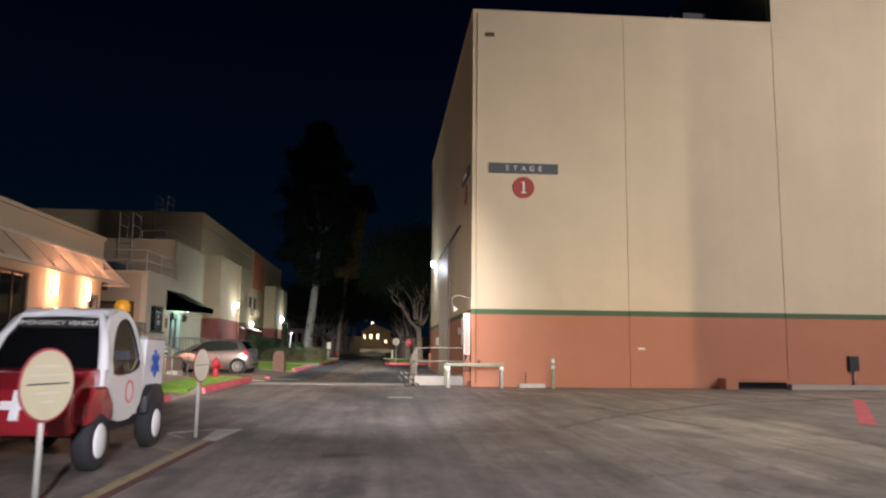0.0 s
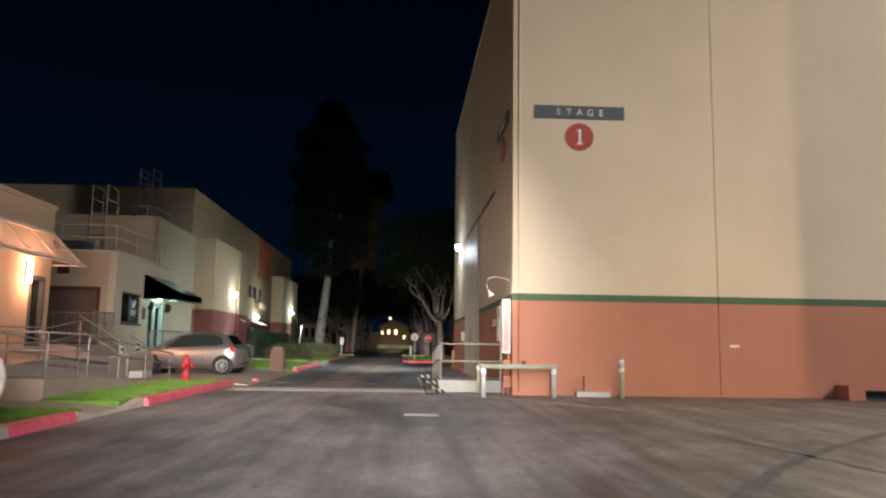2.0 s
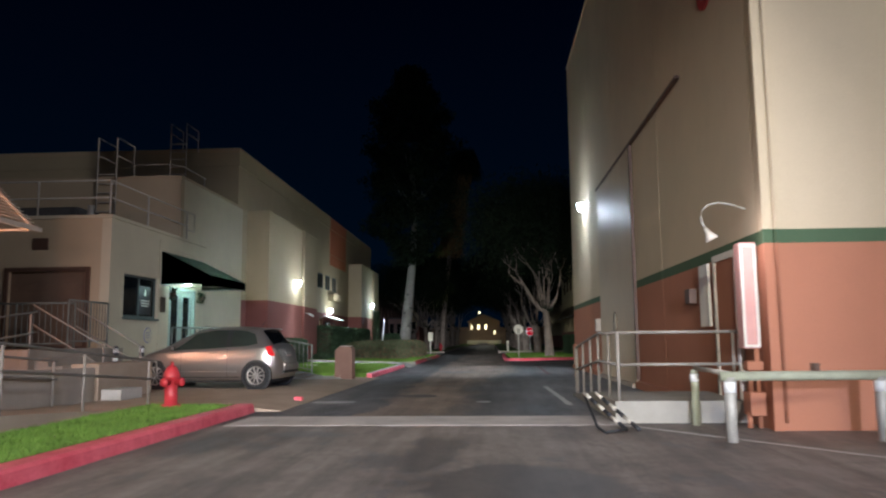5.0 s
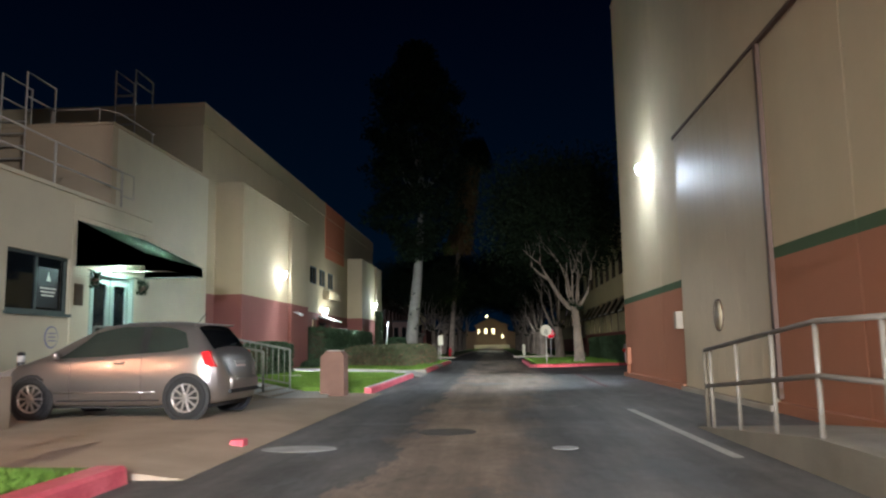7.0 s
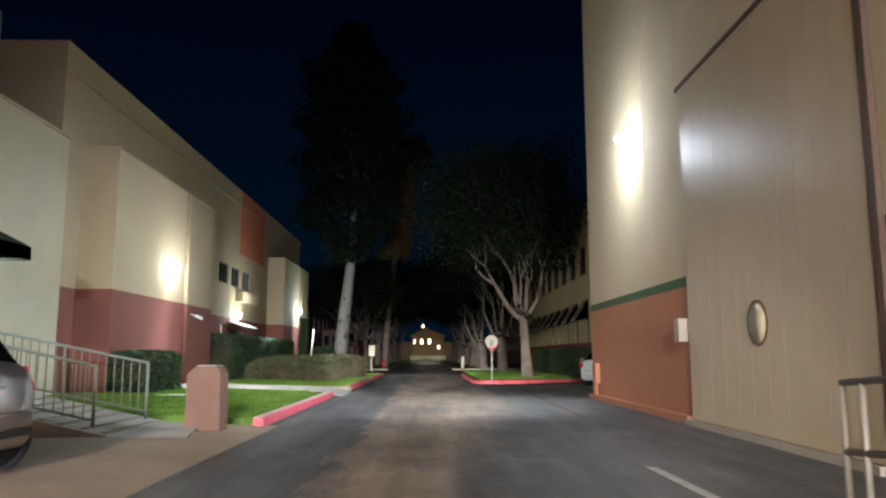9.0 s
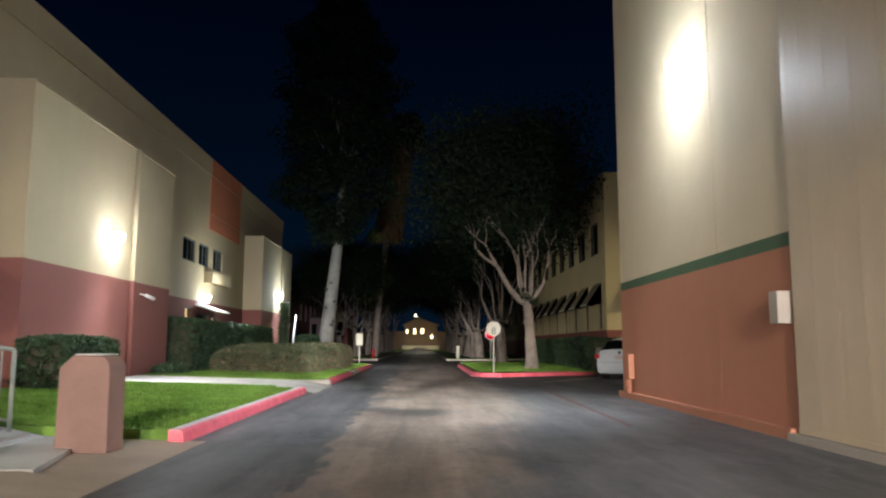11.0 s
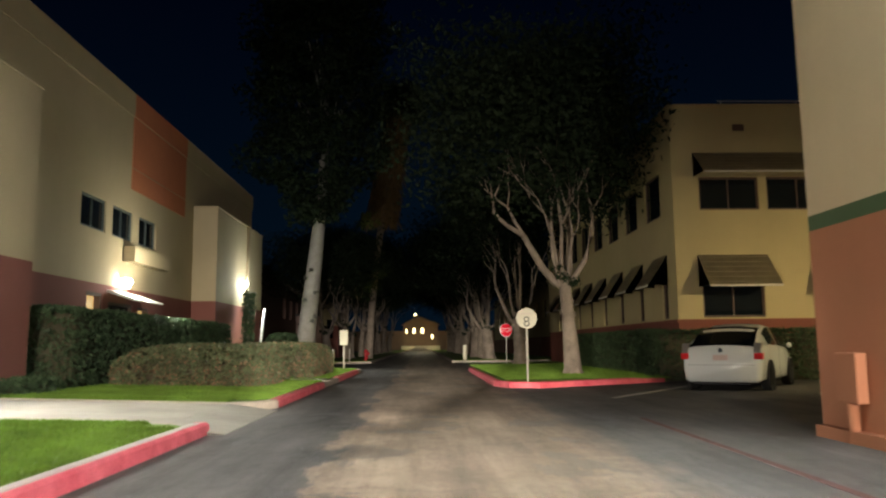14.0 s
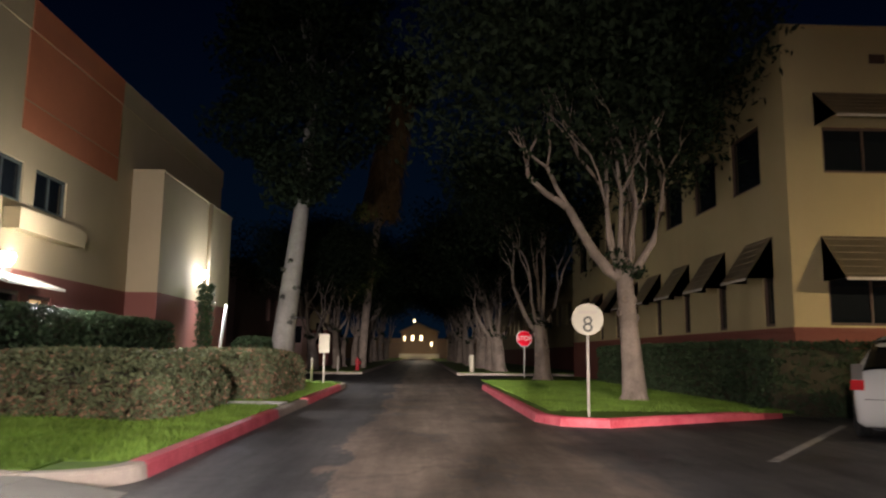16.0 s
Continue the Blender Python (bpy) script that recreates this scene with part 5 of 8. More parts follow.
picket_rail([(-6.42, 36.82, 0.15), (-7.7, 36.82, 0.43), (-9.0, 36.82, 0.70), (-10.15, 36.82, 0.74)], M_PICKET, "grey green steel picket rail along the porch ramp", 0.88)
picket_rail([(-6.32, 38.55, 0.15), (-7.7, 38.55, 0.43), (-9.0, 38.55, 0.70), (-10.15, 38.55, 0.74)], M_PICKET, "grey green steel picket rail between porch ramp and lawn", 0.91)
solid("lawn_slab", box(bmesh.new(), -8.35, -7.5, 44.0, 44.45, 0.18, 0.262), M_PALE, "pale flat concrete slab set in the lawn", "slab", kind="structure", bevel=0.01)

# roof terrace rails and ladder hoops
terrace_rail = thing("terrace_railing", "pale pipe railing round the office roof terrace", "railing")
rz = 4.43
corner = (OX - 0.12, 33.3)
for dz in (0.92, 0.47):
    part("rail", tube(bmesh.new(), [(-16.5, 33.3, rz + dz), (corner[0], corner[1], rz + dz), (corner[0], 38.2, rz + dz)], 0.022, 8), M_RAILPAINT, terrace_rail, smooth=True)
for x, y in ((-16.5, 33.3), (-14.4, 33.3), (-12.3, 33.3), corner, (corner[0], 35.45), (corner[0], 38.2)):
    part("post", tube(bmesh.new(), [(x, y, rz - 0.02), (x, y, rz + 0.92)], 0.028, 8), M_RAILPAINT, terrace_rail, smooth=True)
bm = bmesh.new()
tube(bm, [(corner[0], 38.2, rz + 0.92), (corner[0] + 0.02, 38.75, rz + 0.92), (corner[0] + 0.02, 38.75, rz + 0.35), (corner[0], 38.2, rz + 0.35)], 0.018, 6)
part("rail_return", bm, M_RAILPAINT, terrace_rail, smooth=True)
vent_unit = thing("roof_unit", "dark roof ventilation unit on the office terrace", "ventilation unit")
part("casing", box(bmesh.new(), -13.9, -12.2, 35.0, 36.2, 4.25, 5.0), M_ROOF, vent_unit, bevel=0.03)
part("stack", tube(bmesh.new(), [(-11.6, 34.6, 4.2), (-11.6, 34.6, 4.95)], 0.09, 10), M_STEEL, vent_unit, smooth=True)


def ladder_hoops(x, y, z0, z1, base, label):
    """A steep roof ladder whose two side frames stand up over the parapet."""
    g = thing("roof_ladder", label, "ladder", "roof ladders")
    for dx in (0.0, 0.62):
        part("side_frame", tube(bmesh.new(), [(x + dx, y, base), (x + dx, y, z1), (x + dx, y + 1.15, z1 - 0.02), (x + dx, y + 1.15, z0)], 0.026, 8), M_RAILPAINT, g, smooth=True)
        part("mid_bar", tube(bmesh.new(), [(x + dx, y, (z0 + z1) / 2 + 0.05), (x + dx, y + 1.15, (z0 + z1) / 2 + 0.05)], 0.02, 6), M_RAILPAINT, g, smooth=True)
    n = int((z0 - base) / 0.3)
    for i in range(n + 1):
        z = base + 0.15 + i * 0.3
        part("rung", box(bmesh.new(), x, x + 0.62, y - 0.03, y + 0.08, z, z + 0.03), M_RAILPAINT, g)
    return g


ladder_hoops(-13.1, 37.6, 6.45, 7.72, 4.25, "pale steel roof ladder with raised side frames")
ladder_hoops(-12.9, 42.5, 8.75, 9.62, 6.25, "pale steel roof ladder up the hall parapet")
rr2 = thing("terrace_railing", "low pale pipe railing on the tall office roof", "railing")
part("rail", tube(bmesh.new(), [(-12.3, 38.2, 6.95), (-11.0, 38.2, 6.95), (-10.7, 38.6, 6.95), (-10.7, 40.5, 6.95)], 0.02, 8), M_RAILPAINT, rr2, smooth=True)
for x, y in ((-12.2, 38.2), (-11.0, 38.2), (-10.7, 40.4)):
    part("post", tube(bmesh.new(), [(x, y, 6.2), (x, y, 6.95)], 0.02, 8), M_RAILPAINT, rr2, smooth=True)

# wall notices on the office
ps = thing("window_poster", "dark poster with white bars behind the office window", "poster")
part("sheet", box(bmesh.new(), OX - 0.075, OX - 0.07, 35.0, 35.7, 1.95, 2.75), M_BLACK, ps)
bm = bmesh.new()
prism(bm, [(35.28, 2.48), (35.42, 2.48), (35.35, 2.66)], OX - 0.07, OX - 0.066, "x")
part("emblem", bm, M_LETTER, ps)
for i in range(3):
    part("text_bar", box(bmesh.new(), OX - 0.07, OX - 0.066, 35.08 + 0.03 * i, 35.62 - 0.03 * i, 2.32 - i * 0.07, 2.355 - i * 0.07), M_LETTER, ps)
ov = thing("wall_medallion", "pale round notice on the office wall", "sign")
part("disc", lathe(bmesh.new(), [(0.22, 0.0), (0.22, 0.02)], 24, (OX + 0.002, 35.4, 1.38), "x"), M_MEDAL, ov)
part("face", lathe(bmesh.new(), [(0.19, 0.0), (0.19, 0.006)], 24, (OX + 0.022, 35.4, 1.38), "x"), M_WHITE_WALL, ov)
for i in range(3):
    part("text_bar", box(bmesh.new(), OX + 0.028, OX + 0.033, 35.28, 35.52, 1.44 - i * 0.07, 1.465 - i * 0.07), M_MEDAL, ov)
for y in (36.62, 38.8):
    hp = thing("hanging_plant", "small dark leafy plant hanging beside the office door", "plant", "hanging plants")
    part("hook", tube(bmesh.new(), [(OX, y, 2.84), (OX + 0.16, y, 2.82), (OX + 0.18, y, 2.70)], 0.008, 6), M_BLACK, hp)
    part("pot", lathe(bmesh.new(), [(0.06, 2.50), (0.10, 2.62), (0.105, 2.64)], 12, (OX + 0.18, y, 0)), M_BROWN, hp, smooth=True)
    rg = random.Random(int(y))
    bm = bmesh.new()
    for i in range(120):
        a, q = rg.uniform(0, math.tau), rg.uniform(0.02, 0.17)
        c = Vector((OX + 0.19 + q * math.cos(a) * 0.8, y + q * math.sin(a), 2.66 + rg.uniform(-0.22, 0.12)))
        d = Vector((rg.uniform(-1, 1), rg.uniform(-1, 1), rg.uniform(-1, 0.4))).normalized() * 0.055
        e = d.cross(Vector((rg.uniform(-1, 1), rg.uniform(-1, 1), rg.uniform(-1, 1)))).normalized() * 0.02
        bm.faces.new([bm.verts.new(p) for p in (c - d, c + e, c + d, c - e)])
    me = bpy.data.meshes.new("foliage")
    bm.to_mesh(me)
    bm.free()
    me.materials.append(M_LEAF)
    ob = new("foliage", me)
    ob.parent = hp
    tagged(ob, kind="stuff")

# ---- annex on the right ----
annex = thing("annex_building", "two-storey ochre stucco annex with tan window awnings", "building")
RX, RY, RH = 5.75, 60.0, 8.2
front_holes = [(6.55, 8.35, 5.0, 6.0), (8.6, 10.5, 5.0, 6.0), (6.5, 8.35, 1.8, 2.85), (10.0, 11.9, 1.8, 2.85), (11.6, 13.5, 5.0, 6.0), (13.6, 15.5, 5.0, 6.0), (13.4, 15.3, 1.8, 2.85)]
part("wall", wall_cells(bmesh.new(), "y", RY, RY + 0.25, RX, 30, 0, RH, front_holes), M_RIGHT, annex)
side_holes = []
for i in range(8):
    y = 60.85 + i * 2.55
    side_holes += [(y - 0.02, y + 0.52, 1.8, 2.95), (y + 0.35, y + 1.95, 5.0, 6.4)]
part("wall", wall_cells(bmesh.new(), "x", RX, RX + 0.25, RY + 0.25, 82, 0, RH, side_holes), M_RIGHT, annex)
part("wall", box(bmesh.new(), RX, 30, 82, 82.25, 0, RH), M_RIGHT, annex)
part("wall", box(bmesh.new(), 29.75, 30, RY + 0.25, 82, 0, RH), M_RIGHT, annex)
part("roof", box(bmesh.new(), RX + 0.25, 29.75, RY + 0.25, 82, RH - 0.4, RH - 0.2), M_ROOF, annex)
bm = bmesh.new()
box(bm, RX - 0.03, 30, RY - 0.03, RY + 0.27, RH, RH + 0.06)
box(bm, RX - 0.03, RX + 0.27, RY + 0.27, 82.2, RH, RH + 0.06)
part("parapet_cap", bm, M_RIGHT, annex)
bm = bmesh.new()
box(bm, RX - 0.06, 30, RY - 0.06, RY - 0.001, 1.66, 1.76)
box(bm, RX - 0.06, RX - 0.001, RY, 82.2, 1.66, 1.76)
part("base_ledge", bm, M_RIGHT, annex)
bm = bmesh.new()
box(bm, 7.68, 8.02, RY - 0.02, RY, 7.42, 7.62)
for i in range(4):
    box(bm, 7.7, 8.0, RY - 0.03, RY - 0.02, 7.44 + i * 0.045, 7.46 + i * 0.045)
part("wall_vent", bm, M_BROWN, annex, "small brown louvred vent")
rail = thing("roof_railing", "thin pale pipe railing on the annex roof", "railing")
part("rail", tube(bmesh.new(), [(7.6, 60.8, 8.62), (20, 60.8, 8.62)], 0.022, 8), M_RAILPAINT, rail, smooth=True)
for i in range(6):
    part("post", tube(bmesh.new(), [(7.7 + i * 2.4, 60.8, 7.8), (7.7 + i * 2.4, 60.8, 8.62)], 0.02, 6), M_RAILPAINT, rail, smooth=True)
for a, b, z0, z1 in front_holes:
    window(annex, "y", RY, a, b, z0, z1, -1, M_BROWN, M_GLASS, 1, False)
for a, b, z0, z1 in side_holes:
    window(annex, "x", RX, a, b, z0, z1, -1, M_BROWN, M_GLASS, 0, False)


def canvas_awning(m, w, drop, out, label):
    """A wedge awning with closed ends; the wall is its back, +y, and its top edge at z = 0."""
    a = thing("window_awning", label, "awning", "annex awnings", m)
    bm = bmesh.new()
    v = [bm.verts.new(p) for p in ((-w / 2, 0, 0), (w / 2, 0, 0), (w / 2, -out, -drop), (-w / 2, -out, -drop), (-w / 2, 0, -drop), (w / 2, 0, -drop))]
    for f in ((0, 1, 2, 3), (0, 3, 4), (1, 5, 2)):
        bm.faces.new([v[i] for i in f])
    bmesh.ops.solidify(bm, geom=bm.faces[:], thickness=0.01)
    part("canvas", bm, M_AWNTAN, a)
    for i in range(6):
        f = (i + 0.5) / 6
        part("seam", box(bmesh.new(), -w / 2, w / 2, -out * f - 0.008, -out * f + 0.008, -drop * f + 0.002, -drop * f + 0.014), M_AWNTAN, a)
    part("valance", box(bmesh.new(), -w / 2, w / 2, -out - 0.012, -out, -drop - 0.05, -drop + 0.01), M_SLAT, a, "pale front edge bar")
    return a


for cx, z, w, d, o in ((8.55, 6.75, 4.3, 0.75, 0.85), (13.5, 6.75, 4.2, 0.75, 0.85), (7.45, 3.65, 2.1, 0.95, 0.85), (10.95, 3.65, 2.1, 0.95, 0.85), (14.4, 3.65, 2.1, 0.95, 0.85)):
    canvas_awning(pose(cx, RY - 0.003, z), w, d, o, "tan canvas wedge awning over an annex window")
for i in range(8):
    canvas_awning(pose(RX - 0.003, 61.45 + i * 2.55, 3.75, 0, 0, -90), 1.35, 0.92, 0.62, "tan canvas wedge awning on the tree-lined annex side")

# ---- plants ----
def leaf_cloud(points, size, seed, n_each, spread):
    """Many small leaves scattered round centres, as one mesh of quads. spread: how far they go from a centre."""
    rng = np.random.default_rng(seed)
    c = np.repeat(np.array(points, float), n_each, axis=0)
    k = len(c)
    d = rng.normal(size=(k, 3))
    d /= np.linalg.norm(d, axis=1)[:, None]
    c = c + d * (spread * rng.random(k) ** 0.45)[:, None] * np.array([1, 1, 0.75])
    a = rng.normal(size=(k, 3))
    a /= np.linalg.norm(a, axis=1)[:, None]
    b = np.cross(a, rng.normal(size=(k, 3)))
    b /= np.linalg.norm(b, axis=1)[:, None]
    s = size * (0.6 + 0.8 * rng.random(k))[:, None]
    quad = np.stack([c - a * s, c + b * s * 0.42, c + a * s, c - b * s * 0.42], 1)
    return quad.reshape(-1, 3), np.arange(k * 4).reshape(-1, 4)


def mesh_from(name, verts, faces, mat):
    me = bpy.data.meshes.new(name)
    me.from_pydata(verts.tolist(), [], faces.tolist())
    me.materials.append(mat)
    return me


def grow(bm, tips, p, d, r, length, level, rng, top):
    """One limb that bends a little and then forks."""
    pts = [p]
    n = 4
    for i in range(n):
        d = (d + Vector((rng.uniform(-0.30, 0.30), rng.uniform(-0.30, 0.30), rng.uniform(-0.02, 0.22)))).normalized()
        p = p + d * length / n
        pts.append(p)
    end = r * (0.62 if level < top else 0.35)
    tube(bm, pts, r, 9 if level < 2 else 6, end)
    if level >= 2:
        tips.append(tuple(pts[-1]))
        tips.append(tuple(pts[2]))
    if level < top:
        for i in range(3 if level < 2 else 2):
            turn = Euler((rng.uniform(-0.55, 0.55), rng.uniform(-0.55, 0.55), 0)).to_matrix()
            grow(bm, tips, pts[-1] if i < 2 else pts[-2], (turn @ d).normalized(), end * (0.95 if i == 0 else 0.75), length * rng.uniform(0.68, 0.85), level + 1, rng, top)


def bole(bm, path, radii, seg=16, seed=0):
    """A trunk whose girth swells and pinches unevenly along its path."""
    rng = random.Random(seed)
    ph = [rng.uniform(0, math.tau) for _ in range(4)]
    rows = []
    for i, (p, r) in enumerate(zip(path, radii)):
        row = []
        for k in range(seg):
            a = math.tau * k / seg
            q = r * (1 + 0.09 * math.sin(3 * a + ph[0] + i * 0.3) + 0.06 * math.sin(5 * a + ph[1] - i * 0.4) + rng.uniform(-0.03, 0.03))
            row.append(bm.verts.new((p[0] + q * math.cos(a), p[1] + q * math.sin(a), p[2])))
        rows.append(row)
    for a, b in zip(rows, rows[1:]):
        for k in range(seg):
            bm.faces.new((a[k], a[(k + 1) % seg], b[(k + 1) % seg], b[k]))
    bm.faces.new(rows[0][::-1])
    bm.faces.new(rows[-1])
    return bm


def street_tree(m, seed, label, limbs, fork=3.0, r=0.215, crown=1.45, leaf=0.10, n_leaf=85, group="street trees", bough=None):
    """limbs: (turn in degrees, reach, rise, girth) of each main limb from the fork."""
    rng = random.Random(seed)
    t = thing("street_tree", label, "tree", group, m)
    bm = bmesh.new()
    k = 9
    path, radii = [], []
    for i in range(k + 1):
        f = i / k
        path.append((-0.20 * f ** 1.6, 0.05 * math.sin(f * 5), -0.1 + (fork + 0.35) * f))
        radii.append(r * (1.22 - 0.42 * f + 0.75 * max(0.0, 0.16 - f) ** 1.0 + 0.32 * max(0.0, f - 0.72)))
    bole(bm, path, radii, 18, seed)
    for i in range(6):
        a = math.tau * i / 6 + rng.uniform(-0.3, 0.3)
        tube(bm, [(0, 0, 0.42), (r * 0.95 * math.cos(a), r * 0.95 * math.sin(a), 0.16), (r * 1.75 * math.cos(a), r * 1.75 * math.sin(a), -0.08)], r * 0.45, 8, r * 0.2)
    tips = []
    for turn, reach, rise, girth in limbs:
        a = radians(turn)
        c, d = math.cos(a), math.sin(a)
        base = Vector((-0.18 + 0.05 * c, 0.05 * d, fork - rng.uniform(0.15, 0.45)))
        pts = [base]
        bend = rng.uniform(-0.25, 0.25)
        for f in (0.22, 0.45, 0.7, 1.0):
            q = reach * (1.15 * f - 0.15 * f * f)
            pts.append(base + Vector((q * c - bend * d * f * (1 - f), q * d + bend * c * f * (1 - f), rise * (0.55 * f + 0.45 * f * f))) + Vector((rng.uniform(-0.06, 0.06), rng.uniform(-0.06, 0.06), rng.uniform(-0.05, 0.05))))
        tube(bm, pts, girth, 11, girth * 0.62)
        way = (pts[-1] - pts[-3]).normalized()
        for b in range(2):
            bent = Euler((rng.uniform(-0.5, 0.5), rng.uniform(-0.5, 0.5), 0)).to_matrix() @ way
            grow(bm, tips, pts[-1] if b < 2 else pts[-2], (bent + Vector((0, 0, 0.25))).normalized(), girth * (0.60 if b == 0 else 0.46), rng.uniform(0.9, 1.5), 2, rng, 4)
    part("trunk", bm, M_BARK, t, smooth=True)
    for i in range(7):
        a, f = rng.uniform(math.pi, math.tau), rng.uniform(0.42, 0.95)
        q = r * (1.2 - 0.40 * f)
        k = part("knot", lathe(bmesh.new(), [(0.085, -0.04), (0.095, 0.02), (0.07, 0.045), (0.04, 0.01), (0.01, 0.0)], 12), M_BARK, t, "round healed branch scar", smooth=True)
        k.matrix_basis = pose(-0.20 * f ** 1.6 + q * math.cos(a), q * math.sin(a), f * fork) @ Vector((math.cos(a), math.sin(a), 0.1)).to_track_quat("Z", "Y").to_matrix().to_4x4()
    keep = [(q[0] * rng.uniform(1.1, 2.0), q[1] * rng.uniform(1.1, 2.0), q[2] + rng.uniform(0.5, 3.6)) for q in tips if q[2] > fork + 1.7 for _ in (0, 1)]
    if bough:
        # a leafy bough hanging to one side
        (bx, by, bz), (rx, ry, rz), n_b = bough
        for _ in range(n_b):
            d = Vector((rng.gauss(0, 1), rng.gauss(0, 1), rng.gauss(0, 1))).normalized() * rng.random() ** 0.4
            keep.append((bx + rx * d.x, by + ry * d.y, bz + rz * d.z))
    v, f = leaf_cloud(keep, leaf, seed, n_leaf, crown)
    # tufts of young shoots at the fork
    tv, tf = leaf_cloud([(-0.25, -0.25, fork + 0.05), (0.1, -0.28, fork - 0.1), (-0.35, -0.05, fork + 0.35)], leaf * 0.7, seed + 1, 80, 0.24)
    v, f = np.concatenate([v, tv]), np.concatenate([f, tf + len(v)])
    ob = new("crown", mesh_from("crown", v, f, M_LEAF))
    ob.parent = t
    tagged(ob, "loose dark green leaves", kind="stuff")
    return t


tree_a = street_tree(pose(2.98, 62.0, 0.12), 11, "large street tree with pale knotted trunk and spreading crown",
                     [(186, 1.30, 1.6, 0.150), (130, 0.40, 1.9, 0.085), (255, 0.20, 2.0, 0.085), (60, 0.5, 1.9, 0.09), (352, 0.85, 1.6, 0.12), (210, 0.5, 1.8, 0.075), (300, 0.4, 1.7, 0.075), (15, 0.28, 2.0, 0.08)],
                     bough=((0.9, 2.2, 6.6), (0.9, 2.6, 1.3), 70))
tree_b = street_tree(pose(3.15, 75.7, 0.12), 23, "street tree with pale grey trunk and dark crown",
                     [(170, 1.0, 1.9, 0.125), (80, 0.7, 2.0, 0.10), (290, 0.5, 2.3, 0.11), (20, 0.9, 1.9, 0.105), (235, 0.6, 2.1, 0.09)], fork=2.3, r=0.29)
far_right = [(2.8, 89.6), (2.7, 94.2), (2.6, 99.6), (2.8, 106), (2.7, 113), (2.8, 121), (2.7, 130), (2.8, 141), (2.7, 154), (2.8, 170)]
far_left = [(-8.2, 89.5), (-7.4, 95), (-7.7, 101), (-7.4, 108), (-7.6, 116), (-7.5, 126), (-7.6, 138), (-7.5, 152), (-7.6, 170)]
for i, (x, y) in enumerate(far_right + far_left):
    src = tree_a if i % 2 else tree_b
    c = copy_thing(src, pose(x, y, 0.12, 0, 0, 67 * i))
    c.scale = ((1.2, 1.2, 0.92) if x > 0 else (1.0, 1.0, 0.85)) if y < 118 else (1.4, 1.4, 1.25)
    tagged(c, "street tree with pale trunk in the far avenue", group="avenue trees")


def hedge(name, x0, x1, y0, y1, z0, z1, seed, label, size=0.045, dens=260, rounded=0.15, leaf=None, twig=None, dome=0.0, dry=0.0):
    """A clipped hedge: an inner block of twigs under a shell of small leaves, slightly uneven."""
    rng = np.random.default_rng(seed)
    g = thing(name, label, "hedge", "clipped hedges")
    ins = max(0.10, rounded * 0.48)
    part("twig_core", box(bmesh.new(), x0 + ins, x1 - ins, y0 + ins, y1 - ins, z0 - 0.05, z1 - ins - 0.35 * dome), twig or M_HEDGETWIG, g, bevel=min(0.24, max(0.12, rounded * 0.55)) + 0.2 * dome, kind="stuff")
    lx, ly, lz = x1 - x0, y1 - y0, z1 - z0
    faces = [(lx * ly, 0), (lx * lz, 1), (lx * lz, 2), (ly * lz, 3), (ly * lz, 4)]
    pts = []
    for area, k in faces:
        n = int(area * dens)
        u, w = rng.random(n), rng.random(n)
        if k == 0:
            p = np.stack([x0 + lx * u, y0 + ly * w, np.full(n, z1)], 1)
        elif k in (1, 2):
            p = np.stack([x0 + lx * u, np.full(n, y0 if k == 1 else y1), z0 + lz * w], 1)
        else:
            p = np.stack([np.full(n, x0 if k == 3 else x1), y0 + ly * u, z0 + lz * w], 1)
        pts.append(p)
    p = np.concatenate(pts)
    # round the upper edges
    mid = np.array([(x0 + x1) / 2, (y0 + y1) / 2, (z0 + z1) / 2])
    half = np.array([lx / 2, ly / 2, lz / 2])
    q = p - mid
    core = np.clip(q, -(half - rounded), half - rounded)
    core[:, 2] = np.clip(q[:, 2], -half[2], half[2] - rounded)
    off = q - core
    ln = np.linalg.norm(off, axis=1)[:, None]
    q = np.where(ln > 1e-6, core + off / np.maximum(ln, 1e-6) * rounded, q)
    wave = 0.03 * np.sin(p[:, :1] * 3.1 + p[:, 1:2] * 2.3) + 0.025 * np.sin(p[:, 2:3] * 5 + p[:, :1] * 4)
    q = q * (1 + wave * 0.5)
    # the clipped top sinks towards the ends
    sink = 1 - dome * (np.abs(q[:, 0] / half[0]) ** 4 + np.abs(q[:, 1] / half[1]) ** 6) / 1.4
    q[:, 2] = -half[2] + (q[:, 2] + half[2]) * np.clip(sink, 0.3, 1.0)
    p = q + mid
    v, f = leaf_cloud(p, size, seed, 4, 0.09)
    ob = new("leaves", mesh_from("leaves", v, f, leaf or M_HEDGE))
    ob.parent = g
    tagged(ob, "small clipped green leaves", kind="stuff")
    if dry:
        # bare brown twigs, thickest at the foot
        low = p[rng.random(len(p)) < dry * np.clip(1.25 - (p[:, 2] - z0) / lz, 0.0, 1.0)]
        v, f = leaf_cloud(low, size * 1.1, seed + 50, 4, 0.10)
        ob = new("dry_growth", mesh_from("dry_growth", v, f, M_DRYTWIG))
        ob.parent = g
        tagged(ob, "dry brown twigs and dead leaves", kind="stuff")
    return g


